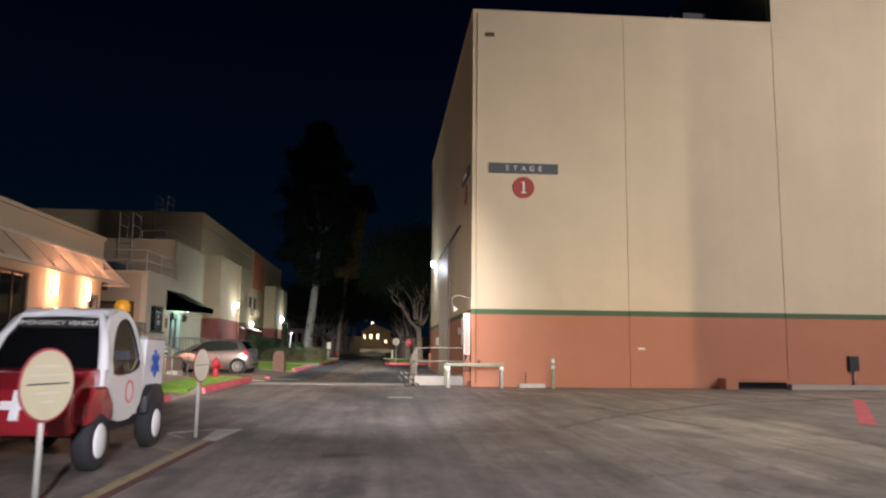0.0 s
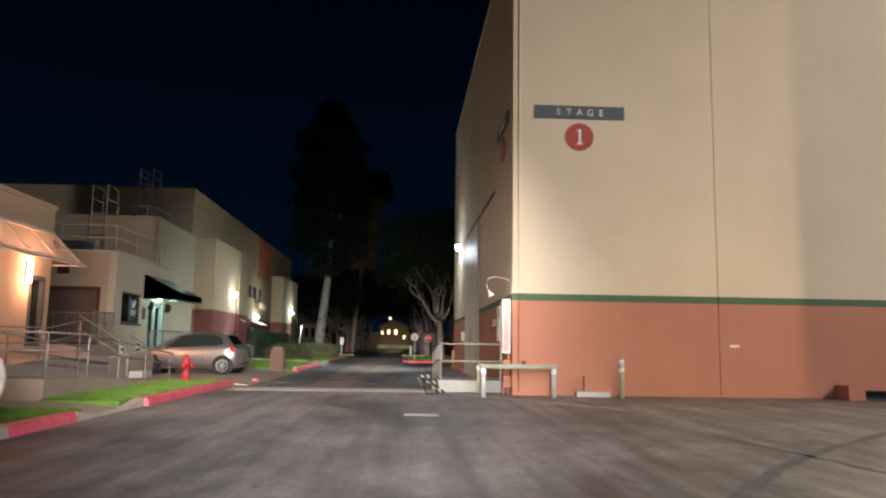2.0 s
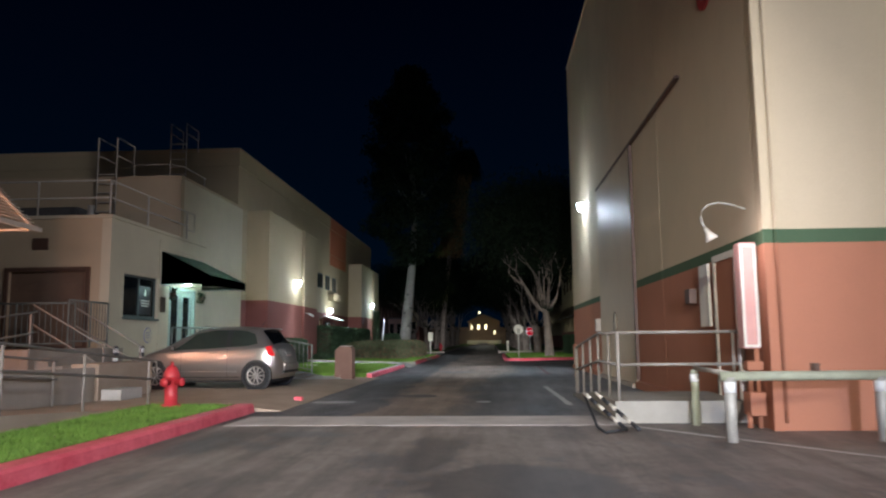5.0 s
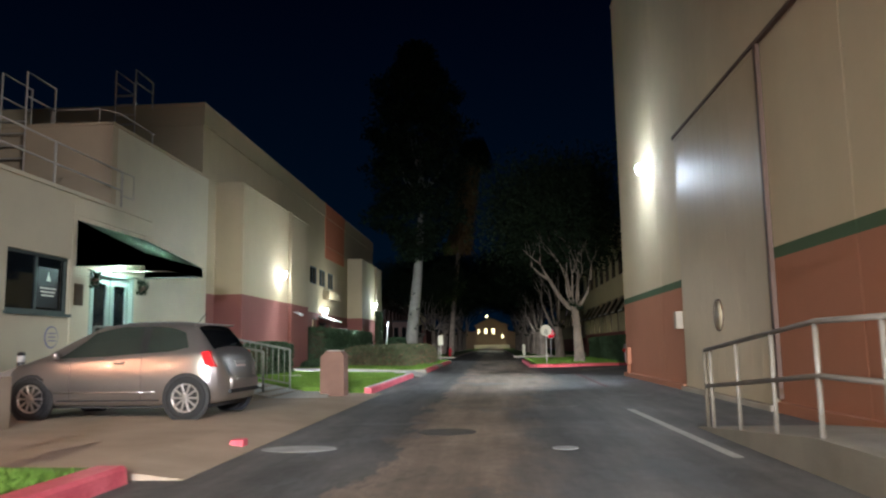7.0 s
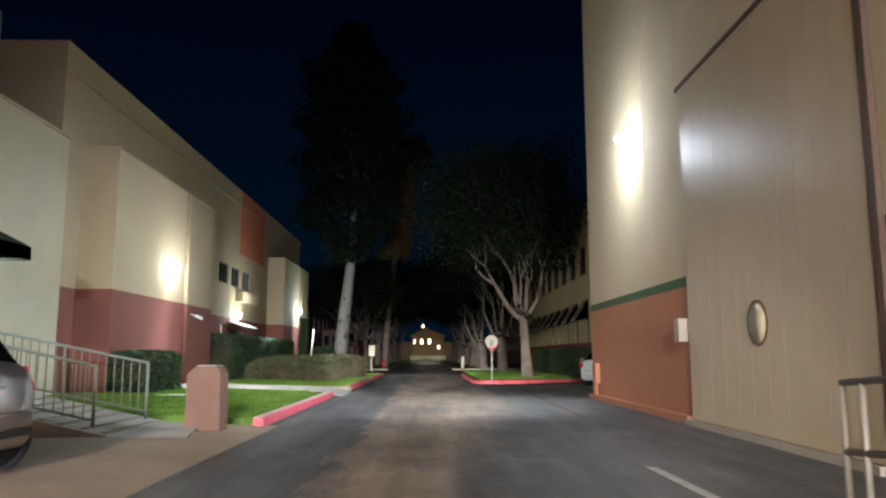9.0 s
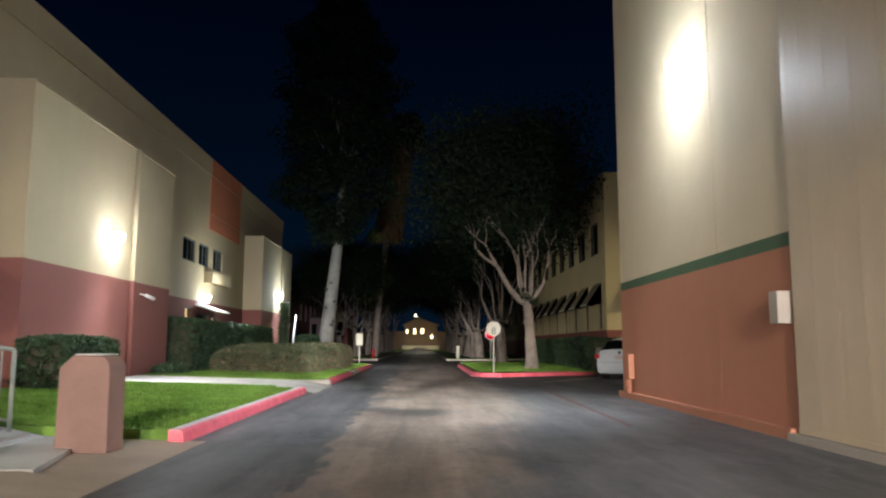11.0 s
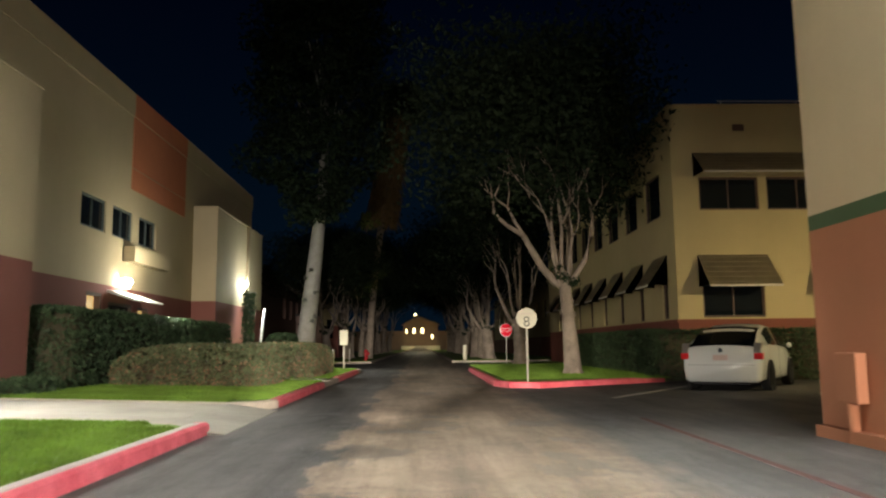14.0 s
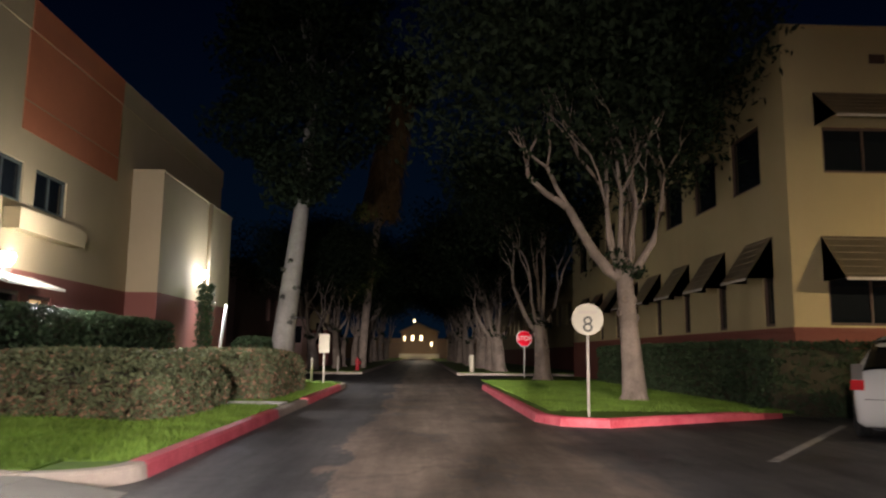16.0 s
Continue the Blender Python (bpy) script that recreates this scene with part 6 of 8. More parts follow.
hedge("hedge", -8.9, -5.38, 55.5, 59.25, 0.18, 1.12, 1, "low rounded clipped hedge with bare twigs on the lawn", 0.04, 300, 0.46, M_HEDGELOW, M_TWIGLOW, 0.42, 0.28)
hedge("hedge", -7.5, -4.98, 60.35, 65.2, 0.18, 1.16, 2, "low square clipped hedge near the street corner", 0.045, 300, 0.26, M_HEDGELOW, M_TWIGLOW, 0.14, 0.40)
hedge("hedge", -10.1, -9.0, 54.2, 66.9, 0.22, 1.95, 3, "tall square clipped hedge in front of the hall doors", 0.05, 160, 0.15)
hedge("hedge", -9.55, -8.6, 44.6, 47.2, 0.2, 1.25, 4, "square clipped hedge against the hall bay", 0.05, 200, 0.12)
hedge("hedge", 5.0, 5.62, 60.4, 74.0, 0.1, 1.45, 6, "long clipped hedge along the annex side", 0.05, 140, 0.12)
hedge("hedge", 4.9, 22.0, 59.35, 59.85, 0.0, 1.42, 7, "long clipped hedge behind the parked car", 0.05, 140, 0.12)
hedge("shrub", -9.55, -8.9, 52.0, 53.7, 0.25, 0.52, 8, "low loose shrub at the foot of the hall", 0.05, 200, 0.2)
hedge("shrub", -9.3, -8.0, 74.5, 77.5, 0.0, 1.7, 9, "dark bushy shrub near the palm", 0.06, 160, 0.4)

# slim cypress by the far bay
cyp = thing("cypress", "slim columnar cypress beside the far hall bay", "tree")
part("trunk", tube(bmesh.new(), [(-9.1, 70.2, 0.2), (-9.1, 70.2, 2.8)], 0.07, 8, 0.03), M_BARK, cyp, smooth=True)
cpts = [(-9.1 + 0.16 * math.cos(i * 2.4), 70.2 + 0.16 * math.sin(i * 2.4), 0.4 + 3.0 * i / 70) for i in range(70)]
v, f = leaf_cloud(cpts, 0.05, 5, 60, 0.17)
ob = new("crown", mesh_from("crown", v, f, M_HEDGE))
ob.parent = cyp
tagged(ob, kind="stuff")


def tall_tree(m, label, seed):
    """A tall tree with a thick bare trunk and a dense column of dark leaves high above it."""
    rng = random.Random(seed)
    t = thing("tall_tree", label, "tree", "", m)
    bm = bmesh.new()
    tube(bm, [(-0.08, 0, -0.1), (-0.05, 0, 0.5), (0.06, 0, 2.0), (0.26, 0.05, 4.0), (0.47, 0.02, 6.0), (0.66, 0, 8.0), (0.80, 0.05, 10.5), (0.85, 0.0, 17.0)], 0.56, 18, 0.20)
    for i in range(10):
        z = rng.uniform(11.0, 17.0)
        a = rng.uniform(0, math.tau)
        q = rng.uniform(1.2, 2.6)
        tube(bm, [(0.8, 0, z), (0.8 + q * 0.5 * math.cos(a), q * 0.5 * math.sin(a), z + 0.9), (0.8 + q * math.cos(a), q * math.sin(a), z + 2.4)], 0.12, 7, 0.03)
    part("trunk", bm, M_PALMBARK, t, smooth=True)
    for i in range(7):
        z = 0.6 + rng.random() * 4.5
        a = rng.uniform(-2.4, -0.7)
        r = 0.56 - 0.022 * z
        v, f = leaf_cloud([(0.08 * z - 0.08 + r * math.cos(a), r * math.sin(a), z)], 0.07, seed + i, 26, 0.14)
        ob = new("bark_tuft", mesh_from("bark_tuft", v, f, M_SIGNTEXT))
        ob.parent = t
    pts = []
    for i in range(900):
        f = rng.random() ** 0.8
        z = 7.6 + 16.5 * f
        w = 3.4 * min(1.0, f * 3.5 + 0.3, (1 - f) * 3.2 + 0.15) * rng.random() ** 0.4 * (1 + 0.18 * math.sin(z * 1.9) + 0.12 * math.sin(z * 4.3 + 1))
        a = rng.uniform(0, math.tau)
        pts.append((0.6 + w * math.cos(a), w * math.sin(a), z))
    v, f = leaf_cloud(pts, 0.15, seed, 50, 0.8)
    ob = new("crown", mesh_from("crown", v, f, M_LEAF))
    ob.parent = t
    tagged(ob, "dense column of dark leaves", kind="stuff")
    return t


def skirted_palm(m, label, height, lean, skirt, seed):
    """A leaning palm with drooping fronds and a long hanging skirt of dry ones."""
    rng = random.Random(seed)
    t = thing("palm_tree", label, "tree", "", m)
    k = 12
    axis = [Vector((lean * (i / k) ** 1.5, 0, height * i / k)) for i in range(k + 1)]
    part("trunk", tube(bmesh.new(), axis, 0.30, 12, 0.2), M_BARK, t, smooth=True)

    def at(z):
        return lean * max(0.0, min(1.0, z / height)) ** 1.5
    def strands(n, z0, z1, wide, long, mat, name, note, dx=0.0):
        vs, fs = [], []
        for i in range(n):
            z = rng.uniform(z0, z1)
            f = (z - z0) / (z1 - z0)
            q = wide * (1.0 - 0.35 * f) * math.sqrt(rng.random())
            a = rng.uniform(0, math.tau)
            c = Vector((at(z) + dx + q * math.cos(a), q * math.sin(a), z))
            d = Vector((0.22 * math.cos(a), 0.22 * math.sin(a), -1)) + Vector((rng.uniform(-0.3, 0.3), rng.uniform(-0.3, 0.3), 0))
            d = d.normalized() * rng.uniform(0.5, 1.0) * long
            b = rng.uniform(0, math.tau)
            s = Vector((math.cos(b), math.sin(b), 0)) * rng.uniform(0.03, 0.07)
            n0 = len(vs)
            vs.extend([tuple(c - s * 0.4), tuple(c + s * 0.4), tuple(c + d * 0.6 + s), tuple(c + d), tuple(c + d * 0.6 - s)])
            fs.append((n0, n0 + 1, n0 + 2, n0 + 3, n0 + 4))
        me = bpy.data.meshes.new(name)
        me.from_pydata(vs, [], fs)
        me.materials.append(mat)
        ob = new(name, me)
        ob.parent = t
        tagged(ob, note, kind="stuff")
    strands(3600, height - skirt, height, 1.25, 1.3, M_SKIRT, "dry_skirt", "hanging skirt of dry brown fronds")
    # these tips carry the lamplight on them as a brighter yellow green
    strands(420, height - skirt - 0.3, height - skirt + 0.7, 1.1, 0.7, M_FRONDLIT, "low_fronds", "hanging frond tips coloured yellow green as if lit", -0.9)
    strands(900, height - 1.0, height + 1.6, 1.9, 2.2, M_LEAF, "fronds", "drooping dark green fronds")
    return t


tall_tree(pose(-7.65, 76.6, 0.0), "tall tree with thick pale trunk and dense dark crown", 3)
skirted_palm(pose(-5.9, 97.0, 0.0), "very tall palm with a hanging skirt of dry fronds", 21.0, 2.6, 10.0, 4)


def grass_blades(y0, y1, x0, x1, z0, z1, n, seed):
    """Short blades standing on a lawn that rises from x1 to x0."""
    rng = np.random.default_rng(seed)
    x = x0 + (x1 - x0) * rng.random(n)
    y = y0 + (y1 - y0) * rng.random(n)
    z = z1 + (z0 - z1) * (x - x0) / (x1 - x0)
    a = rng.random(n) * math.tau
    w, h = 0.012, 0.025 + 0.035 * rng.random(n)
    lean = rng.normal(size=(n, 2)) * 0.02
    b0 = np.stack([x - w * np.cos(a), y - w * np.sin(a), z - 0.005], 1)
    b1 = np.stack([x + w * np.cos(a), y + w * np.sin(a), z - 0.005], 1)
    t = np.stack([x + lean[:, 0], y + lean[:, 1], z + h], 1)
    v = np.stack([b0, b1, t], 1).reshape(-1, 3)
    ob = new("grass", mesh_from("grass", v, np.arange(n * 3).reshape(-1, 3), M_GRASS))
    return tagged(ob, "short green clipped grass blades on the lawn", "grass", kind="stuff")


grass_blades(38.9, 47.25, -9.6, -4.62, 0.14, 0.275, 60000, 1)
grass_blades(51.95, 59.25, -9.6, -4.52, 0.14, 0.275, 50000, 2)
grass_blades(19.55, 27.05, -6.24, -4.89, 0.14, 0.15, 9000, 3)
grass_blades(11.0, 17.85, -6.85, -4.89, 0.14, 0.16, 9000, 8)
grass_blades(58.6, 74.0, 0.5, 5.0, 0.14, 0.14, 50000, 4)
grass_blades(51.39, 51.95, -9.6, -5.1, 0.16, 0.275, 5000, 5)
grass_blades(60.25, 69.5, -9.0, -4.52, 0.14, 0.26, 30000, 7)
grass_blades(47.25, 47.73, -9.6, -5.1, 0.16, 0.275, 6000, 6)

# ---- vehicles ----
def car_rings(stations):
    """Half cross-sections of a car body: x along it, then (y, z) from the sill to the roof's middle."""
    rings = []
    for x, z0, zb, zr, w, wr in stations:
        m = z0 + (zb - z0) * 0.45
        rings.append((x, [(w * 0.86, z0), (w * 0.97, z0 + 0.06), (w, m), (w * 0.985, zb - 0.05), (w * 0.95, zb), (wr + (w * 0.95 - wr) * 0.5, zb + (zr - zb) * 0.52), (wr, zr - 0.035), (wr * 0.85, zr), (wr * 0.4, zr + 0.022), (0.0, zr + 0.028)]))
    return rings


def body_shell(rings):
    bm = bmesh.new()
    loops = []
    for x, half in rings:
        pts = [(x, y, z) for y, z in half] + [(x, -y, z) for y, z in half[-2::-1]]
        loops.append([bm.verts.new(p) for p in pts])
    k = len(loops[0])
    for a, b in zip(loops, loops[1:]):
        for j in range(k):
            bm.faces.new((a[j], a[(j + 1) % k], b[(j + 1) % k], b[j]))
    bm.faces.new(loops[0][::-1])
    bm.faces.new(loops[-1])
    return bm


def at_station(rings, x):
    for (xa, a), (xb, b) in zip(rings, rings[1:]):
        if xa <= x <= xb:
            f = (x - xa) / (xb - xa)
            return [(p[0] + (q[0] - p[0]) * f, p[1] + (q[1] - p[1]) * f) for p, q in zip(a, b)]
    return rings[-1][1]


def side_glass(rings, low, high, side, out=0.016):
    """A side window from its lower and upper outlines, each a list of x with a share of the height from belt to roof."""
    bm = bmesh.new()

    def put(x, f):
        h = at_station(rings, x)
        b, m, t = h[4], h[5], h[6]
        g = f * 2
        y, z = (b[0] + (m[0] - b[0]) * g, b[1] + (m[1] - b[1]) * g) if g < 1 else (m[0] + (t[0] - m[0]) * (g - 1), m[1] + (t[1] - m[1]) * (g - 1))
        return bm.verts.new((x, side * (y + out), z))
    def fill(line):
        out_ = []
        for (xa, fa), (xb, fb) in zip(line, line[1:]):
            out_ += [(xa + (xb - xa) * i / 4, fa + (fb - fa) * i / 4) for i in range(4)]
        return out_ + [line[-1]]
    lines = [fill(low), fill(high)]
    rows = []
    for g in range(5):
        rows.append([put(a[0] + (b[0] - a[0]) * g / 4, a[1] + (b[1] - a[1]) * g / 4) for a, b in zip(*lines)])
    for lo, hi in zip(rows, rows[1:]):
        for i in range(len(lo) - 1):
            bm.faces.new((lo[i], lo[i + 1], hi[i + 1], hi[i]))
    bmesh.ops.solidify(bm, geom=bm.faces[:], thickness=0.006)
    return bm


def end_glass(rings, xs, out=0.010, share=0.9):
    """The windscreen or rear window: a strip over the body between stations."""
    bm = bmesh.new()
    rows = []
    for x in xs:
        h = at_station(rings, x)
        row = [(h[6][0] * share, h[6][1] + 0.012), (h[7][0] * share, h[7][1]), (h[8][0] * share, h[8][1]), (0, h[9][1])]
        row = row + [(-y, z) for y, z in row[-2::-1]]
        rows.append([bm.verts.new((x, y, z + out)) for y, z in row])
    for a, b in zip(rows, rows[1:]):
        for j in range(len(a) - 1):
            bm.faces.new((a[j], a[j + 1], b[j + 1], b[j]))
    bmesh.ops.solidify(bm, geom=bm.faces[:], thickness=0.006)
    return bm


def wheel(parent, x, y, side, r, rim_mat, spokes=10):
    w = part("wheel", lathe(bmesh.new(), [(r - 0.09, -0.10), (r - 0.02, -0.10), (r, -0.07), (r, 0.07), (r - 0.02, 0.10), (r - 0.10, 0.095), (r - 0.11, 0.03)], 28, (0, 0, 0), "y"), M_RUBBER, parent, "black tyre", smooth=True)
    w.matrix_basis = pose(x, y, r) if side > 0 else pose(x, y, r, 0, 0, 180)
    part("rim", lathe(bmesh.new(), [(r - 0.085, 0.06), (r - 0.085, 0.092), (r - 0.125, 0.085), (r - 0.13, 0.06)], 28, (0, 0, 0), "y"), rim_mat, w, smooth=True)
    for i in range(spokes):
        a = math.tau * i / spokes
        bm = tube(bmesh.new(), [(0.04 * math.cos(a), 0.085, 0.04 * math.sin(a)), ((r - 0.11) * math.cos(a), 0.078, (r - 0.11) * math.sin(a))], 0.017, 6)
        part("spoke", bm, rim_mat, w)
    part("hub", lathe(bmesh.new(), [(0.055, 0.06), (0.055, 0.095), (0.02, 0.10)], 16, (0, 0, 0), "y"), rim_mat, w, smooth=True)
    part("brake_disc", lathe(bmesh.new(), [(r - 0.12, 0.02), (r - 0.12, 0.035)], 20, (0, 0, 0), "y"), M_DARK, w)
    return w


def arch(parent, x, y, side, r):
    bm = bmesh.new()
    lathe(bm, [(r + 0.035, -0.05), (r + 0.035, 0.006), (r - 0.0, 0.008), (r - 0.0, -0.05)], 28, (x, side * y, r), "y")
    part("wheel_arch", bm, M_BLACK, parent)
    part("wheel_well", lathe(bmesh.new(), [(r + 0.05, -0.05), (r + 0.05, 0.003)], 28, (x, side * y, r), "y"), M_DARK, parent)


def passenger_car(name, m, st, paint, label, wheels, r, glass_low, glass_high, quarter_low, quarter_high, rear_xs, front_xs, width, share=0.9):
    c = thing(name, label, "car", "", m)
    rings = car_rings(st)
    part("body", body_shell(rings), paint, c, smooth=True)
    for side in (1, -1):
        part("door_window", side_glass(rings, glass_low, glass_high, side), M_CARGLASS, c)
        part("quarter_window", side_glass(rings, quarter_low, quarter_high, side), M_CARGLASS, c)
        for x in wheels:
            arch(c, x, at_station(rings, x)[2][0], side, r)
            wheel(c, x, side * (at_station(rings, x)[2][0] - 0.07), side, r, M_CHROME)
        xm = front_xs[-1] - 0.28
        hm = at_station(rings, xm)
        bm = lathe(bmesh.new(), [(0.02, -0.05), (0.055, -0.045), (0.065, 0.02), (0.04, 0.045)], 12, (0, 0, 0), "x")
        part("mirror", bm, paint, c, smooth=True).matrix_basis = pose(xm, side * (hm[4][0] + 0.12), hm[4][1] + 0.07)
        xd = (glass_low[0][0] + glass_low[-1][0]) / 2 - 0.35
        hd = at_station(rings, xd)
        part("door_handle", box(bmesh.new(), xd - 0.09, xd + 0.09, side * (hd[3][0] + 0.012) - 0.012, side * (hd[3][0] + 0.012) + 0.012, hd[3][1] - 0.06, hd[3][1] - 0.03), paint, c, bevel=0.006)
        # door seams
        for x in (glass_low[0][0] - 0.03, glass_low[-1][0] - 0.22):
            h = at_station(rings, x)
            bm = bmesh.new()
            tube(bm, [(x, side * (p[0] + 0.001), p[1]) for p in h[1:5]], 0.004, 4)
            part("door_seam", bm, M_DARK, c)
        part("sill_strip", tube(bmesh.new(), [(x, side * (at_station(rings, x)[1][0] + 0.002), at_station(rings, x)[1][1] + 0.02) for x in (wheels[0] + 0.42, (wheels[0] + wheels[1]) / 2, wheels[1] - 0.42)], 0.012, 6), M_BLACK, c)
    part("rear_window", end_glass(rings, rear_xs, 0.010, share), M_CARTGLASS, c)
    part("windscreen", end_glass(rings, front_xs), M_CARGLASS, c)
    part("underbody", box(bmesh.new(), 0.25, st[-1][0] - 0.3, -width * 0.8, width * 0.8, 0.16, 0.28), M_DARK, c)
    return c, rings


def rounded_box(x0, x1, y0, y1, z0, z1, r=0.012):
    bm = box(bmesh.new(), x0, x1, y0, y1, z0, z1)
    bmesh.ops.bevel(bm, geom=bm.edges[:], offset=r, segments=2, affect="EDGES", profile=0.5)
    return bm


hatch_st = [(0.0, 0.40, 0.56, 0.60, 0.46, 0.40), (0.04, 0.30, 0.64, 0.68, 0.60, 0.52), (0.10, 0.25, 0.82, 0.86, 0.70, 0.60), (0.17, 0.23, 0.93, 0.97, 0.765, 0.63), (0.26, 0.22, 0.975, 1.06, 0.805, 0.63),
            (0.38, 0.22, 0.985, 1.22, 0.832, 0.61), (0.50, 0.22, 0.985, 1.365, 0.843, 0.60), (0.62, 0.21, 0.98, 1.40, 0.846, 0.60), (1.1, 0.2, 0.955, 1.435, 0.85, 0.61), (1.65, 0.2, 0.925, 1.435, 0.85, 0.615),
            (2.1, 0.2, 0.90, 1.36, 0.85, 0.61), (2.55, 0.2, 0.885, 1.17, 0.845, 0.61), (2.95, 0.2, 0.875, 0.955, 0.835, 0.66), (3.3, 0.22, 0.80, 0.85, 0.80, 0.60), (3.58, 0.24, 0.67, 0.72, 0.73, 0.50), (3.74, 0.30, 0.52, 0.57, 0.60, 0.42)]
hatch, hr = passenger_car("hatchback_car", pose(-5.40, 32.60, 0.10, 0, 0, 177) @ Matrix.Scale(0.98, 4), hatch_st, M_BEIGECAR, "champagne three-door hatchback parked on the concrete driveway", (0.56, 3.02), 0.315,
                          [(1.30, 0.05), (1.85, 0.04), (2.62, 0.10)], [(1.30, 0.94), (1.85, 0.94), (2.12, 0.90)],
                          [(0.56, 0.16), (0.8, 0.06), (1.22, 0.05)], [(0.66, 0.72), (0.86, 0.90), (1.22, 0.94)], (0.225, 0.30, 0.38, 0.49), (2.08, 2.3, 2.55, 2.86), 0.85, 1.0)
for side in (1, -1):
    bm = prism(bmesh.new(), [(0.13, 0.76), (0.30, 0.78), (0.36, 0.98), (0.24, 1.0)], side * 0.745 - 0.06, side * 0.745 + 0.068, "y")
    part("tail_lamp", bm, M_REDLENS, hatch, "red tail lamp", bevel=0.008)
    bm = prism(bmesh.new(), [(3.32, 0.66), (3.66, 0.58), (3.62, 0.70), (3.27, 0.81)], side * 0.70 - 0.05, side * 0.70 + 0.06, "y")
    part("head_lamp", bm, M_CHROME, hatch, "clear head lamp", bevel=0.008)
part("plate", box(bmesh.new(), 0.055, 0.075, -0.17, 0.17, 0.66, 0.78), M_PLATE, hatch, "plain number plate")
part("bumper_strip", box(bmesh.new(), -0.015, 0.03, -0.55, 0.55, 0.36, 0.42), M_BLACK, hatch, bevel=0.008)
part("bumper", rounded_box(-0.03, 0.10, -0.52, 0.52, 0.42, 0.60, 0.04), M_BEIGECAR, hatch, smooth=True)
part("hatch_handle", rounded_box(0.07, 0.11, -0.22, 0.22, 0.80, 0.845, 0.012), M_CHROME, hatch, "bright tailgate handle")
part("rear_wiper", tube(bmesh.new(), [(0.235, 0.0, 1.085), (0.27, -0.32, 1.10)], 0.008, 6), M_BLACK, hatch)
for side in (1, -1):
    part("pillar_trim", side_glass(hr, [(1.20, 0.05), (1.32, 0.05)], [(1.20, 0.94), (1.32, 0.94)], side, 0.019), M_BLACK, hatch, "gloss black pillar trim")
    part("side_moulding", tube(bmesh.new(), [(x, side * (at_station(hr, x)[2][0] - 0.004), 0.40) for x in (1.04, 1.5, 2.1, 2.66)], 0.016, 8), M_BEIGECAR, hatch, smooth=True)
part("aerial", tube(bmesh.new(), [(0.80, 0, 1.42), (0.66, 0, 1.58)], 0.006, 6), M_BLACK, hatch)
part("rear_spoiler", rounded_box(0.42, 0.60, -0.55, 0.55, 1.385, 1.415), M_BEIGECAR, hatch)

lift_st = [(0.0, 0.24, 0.62, 0.66, 0.72, 0.64), (0.08, 0.20, 0.86, 0.92, 0.82, 0.70), (0.18, 0.19, 0.96, 1.0, 0.85, 0.70), (0.30, 0.22, 0.99, 1.06, 0.86, 0.68), (0.9, 0.2, 0.99, 1.36, 0.87, 0.62), (1.8, 0.2, 0.97, 1.49, 0.872, 0.61),
           (2.4, 0.2, 0.95, 1.47, 0.872, 0.61), (2.9, 0.2, 0.93, 1.28, 0.87, 0.61), (3.4, 0.2, 0.92, 1.0, 0.85, 0.64), (4.0, 0.22, 0.80, 0.85, 0.81, 0.58), (4.3, 0.25, 0.66, 0.71, 0.70, 0.48), (4.44, 0.32, 0.52, 0.56, 0.56, 0.4)]
H = 55.0
lift, lr = passenger_car("liftback_car", pose(4.86, 54.85, 0.0, 0, 0, H), lift_st, M_WHITECAR, "white liftback car parked by the clipped hedge", (0.85, 3.55), 0.31,
                         [(2.15, 0.06), (2.6, 0.05), (3.2, 0.08)], [(2.15, 0.93), (2.5, 0.92), (2.85, 0.80)],
                         [(1.0, 0.08), (1.6, 0.06), (2.08, 0.06)], [(1.05, 0.75), (1.6, 0.92), (2.08, 0.94)], (0.15, 0.2, 0.3, 0.45, 0.7, 1.0, 1.25), (2.5, 2.8, 3.1, 3.38), 0.87, 1.02)
for side in (1, -1):
    bm = prism(bmesh.new(), [(0.02, 0.70), (0.26, 0.70), (0.30, 0.84), (0.045, 0.84)], side * 0.785 - 0.085, side * 0.785 + 0.085, "y")
    part("tail_lamp", bm, M_REDLENS, lift, "red and clear tail lamp", bevel=0.008)
    bm = prism(bmesh.new(), [(0.05, 0.845), (0.30, 0.845), (0.40, 1.06), (0.17, 1.06)], side * 0.775 - 0.06, side * 0.775 + 0.085, "y")
    part("clear_lamp", bm, M_CHROME, lift, "clear upper half of the tail lamp", bevel=0.008)
    part("reflector", box(bmesh.new(), 0.02, 0.05, side * 0.66 - 0.08, side * 0.66 + 0.08, 0.40, 0.46), M_REDLENS, lift)
part("plate", box(bmesh.new(), 0.0, 0.06, -0.16, 0.16, 0.67, 0.80), M_PLATE, lift, "plain number plate", bevel=0.006)
part("badge", lathe(bmesh.new(), [(0.05, 0.0), (0.05, 0.012)], 14, (0.045, 0, 0.90), "x"), M_SIGNGREY, lift)
part("lower_bumper", box(bmesh.new(), 0.02, 0.2, -0.60, 0.60, 0.15, 0.2), M_BLACK, lift, bevel=0.02)
part("tailgate_seam", box(bmesh.new(), -0.004, 0.03, -0.70, 0.70, 0.575, 0.583), M_DARK, lift)

# ---- emergency cart ----
cart = thing("utility_cart", "small white and dark red emergency cart with amber beacon", "cart", "", pose(-3.42, 7.25, 0.0, 0, 0, 90))
# local x runs from the nose at 0 to the tail; y is across, z up
cw = 0.58


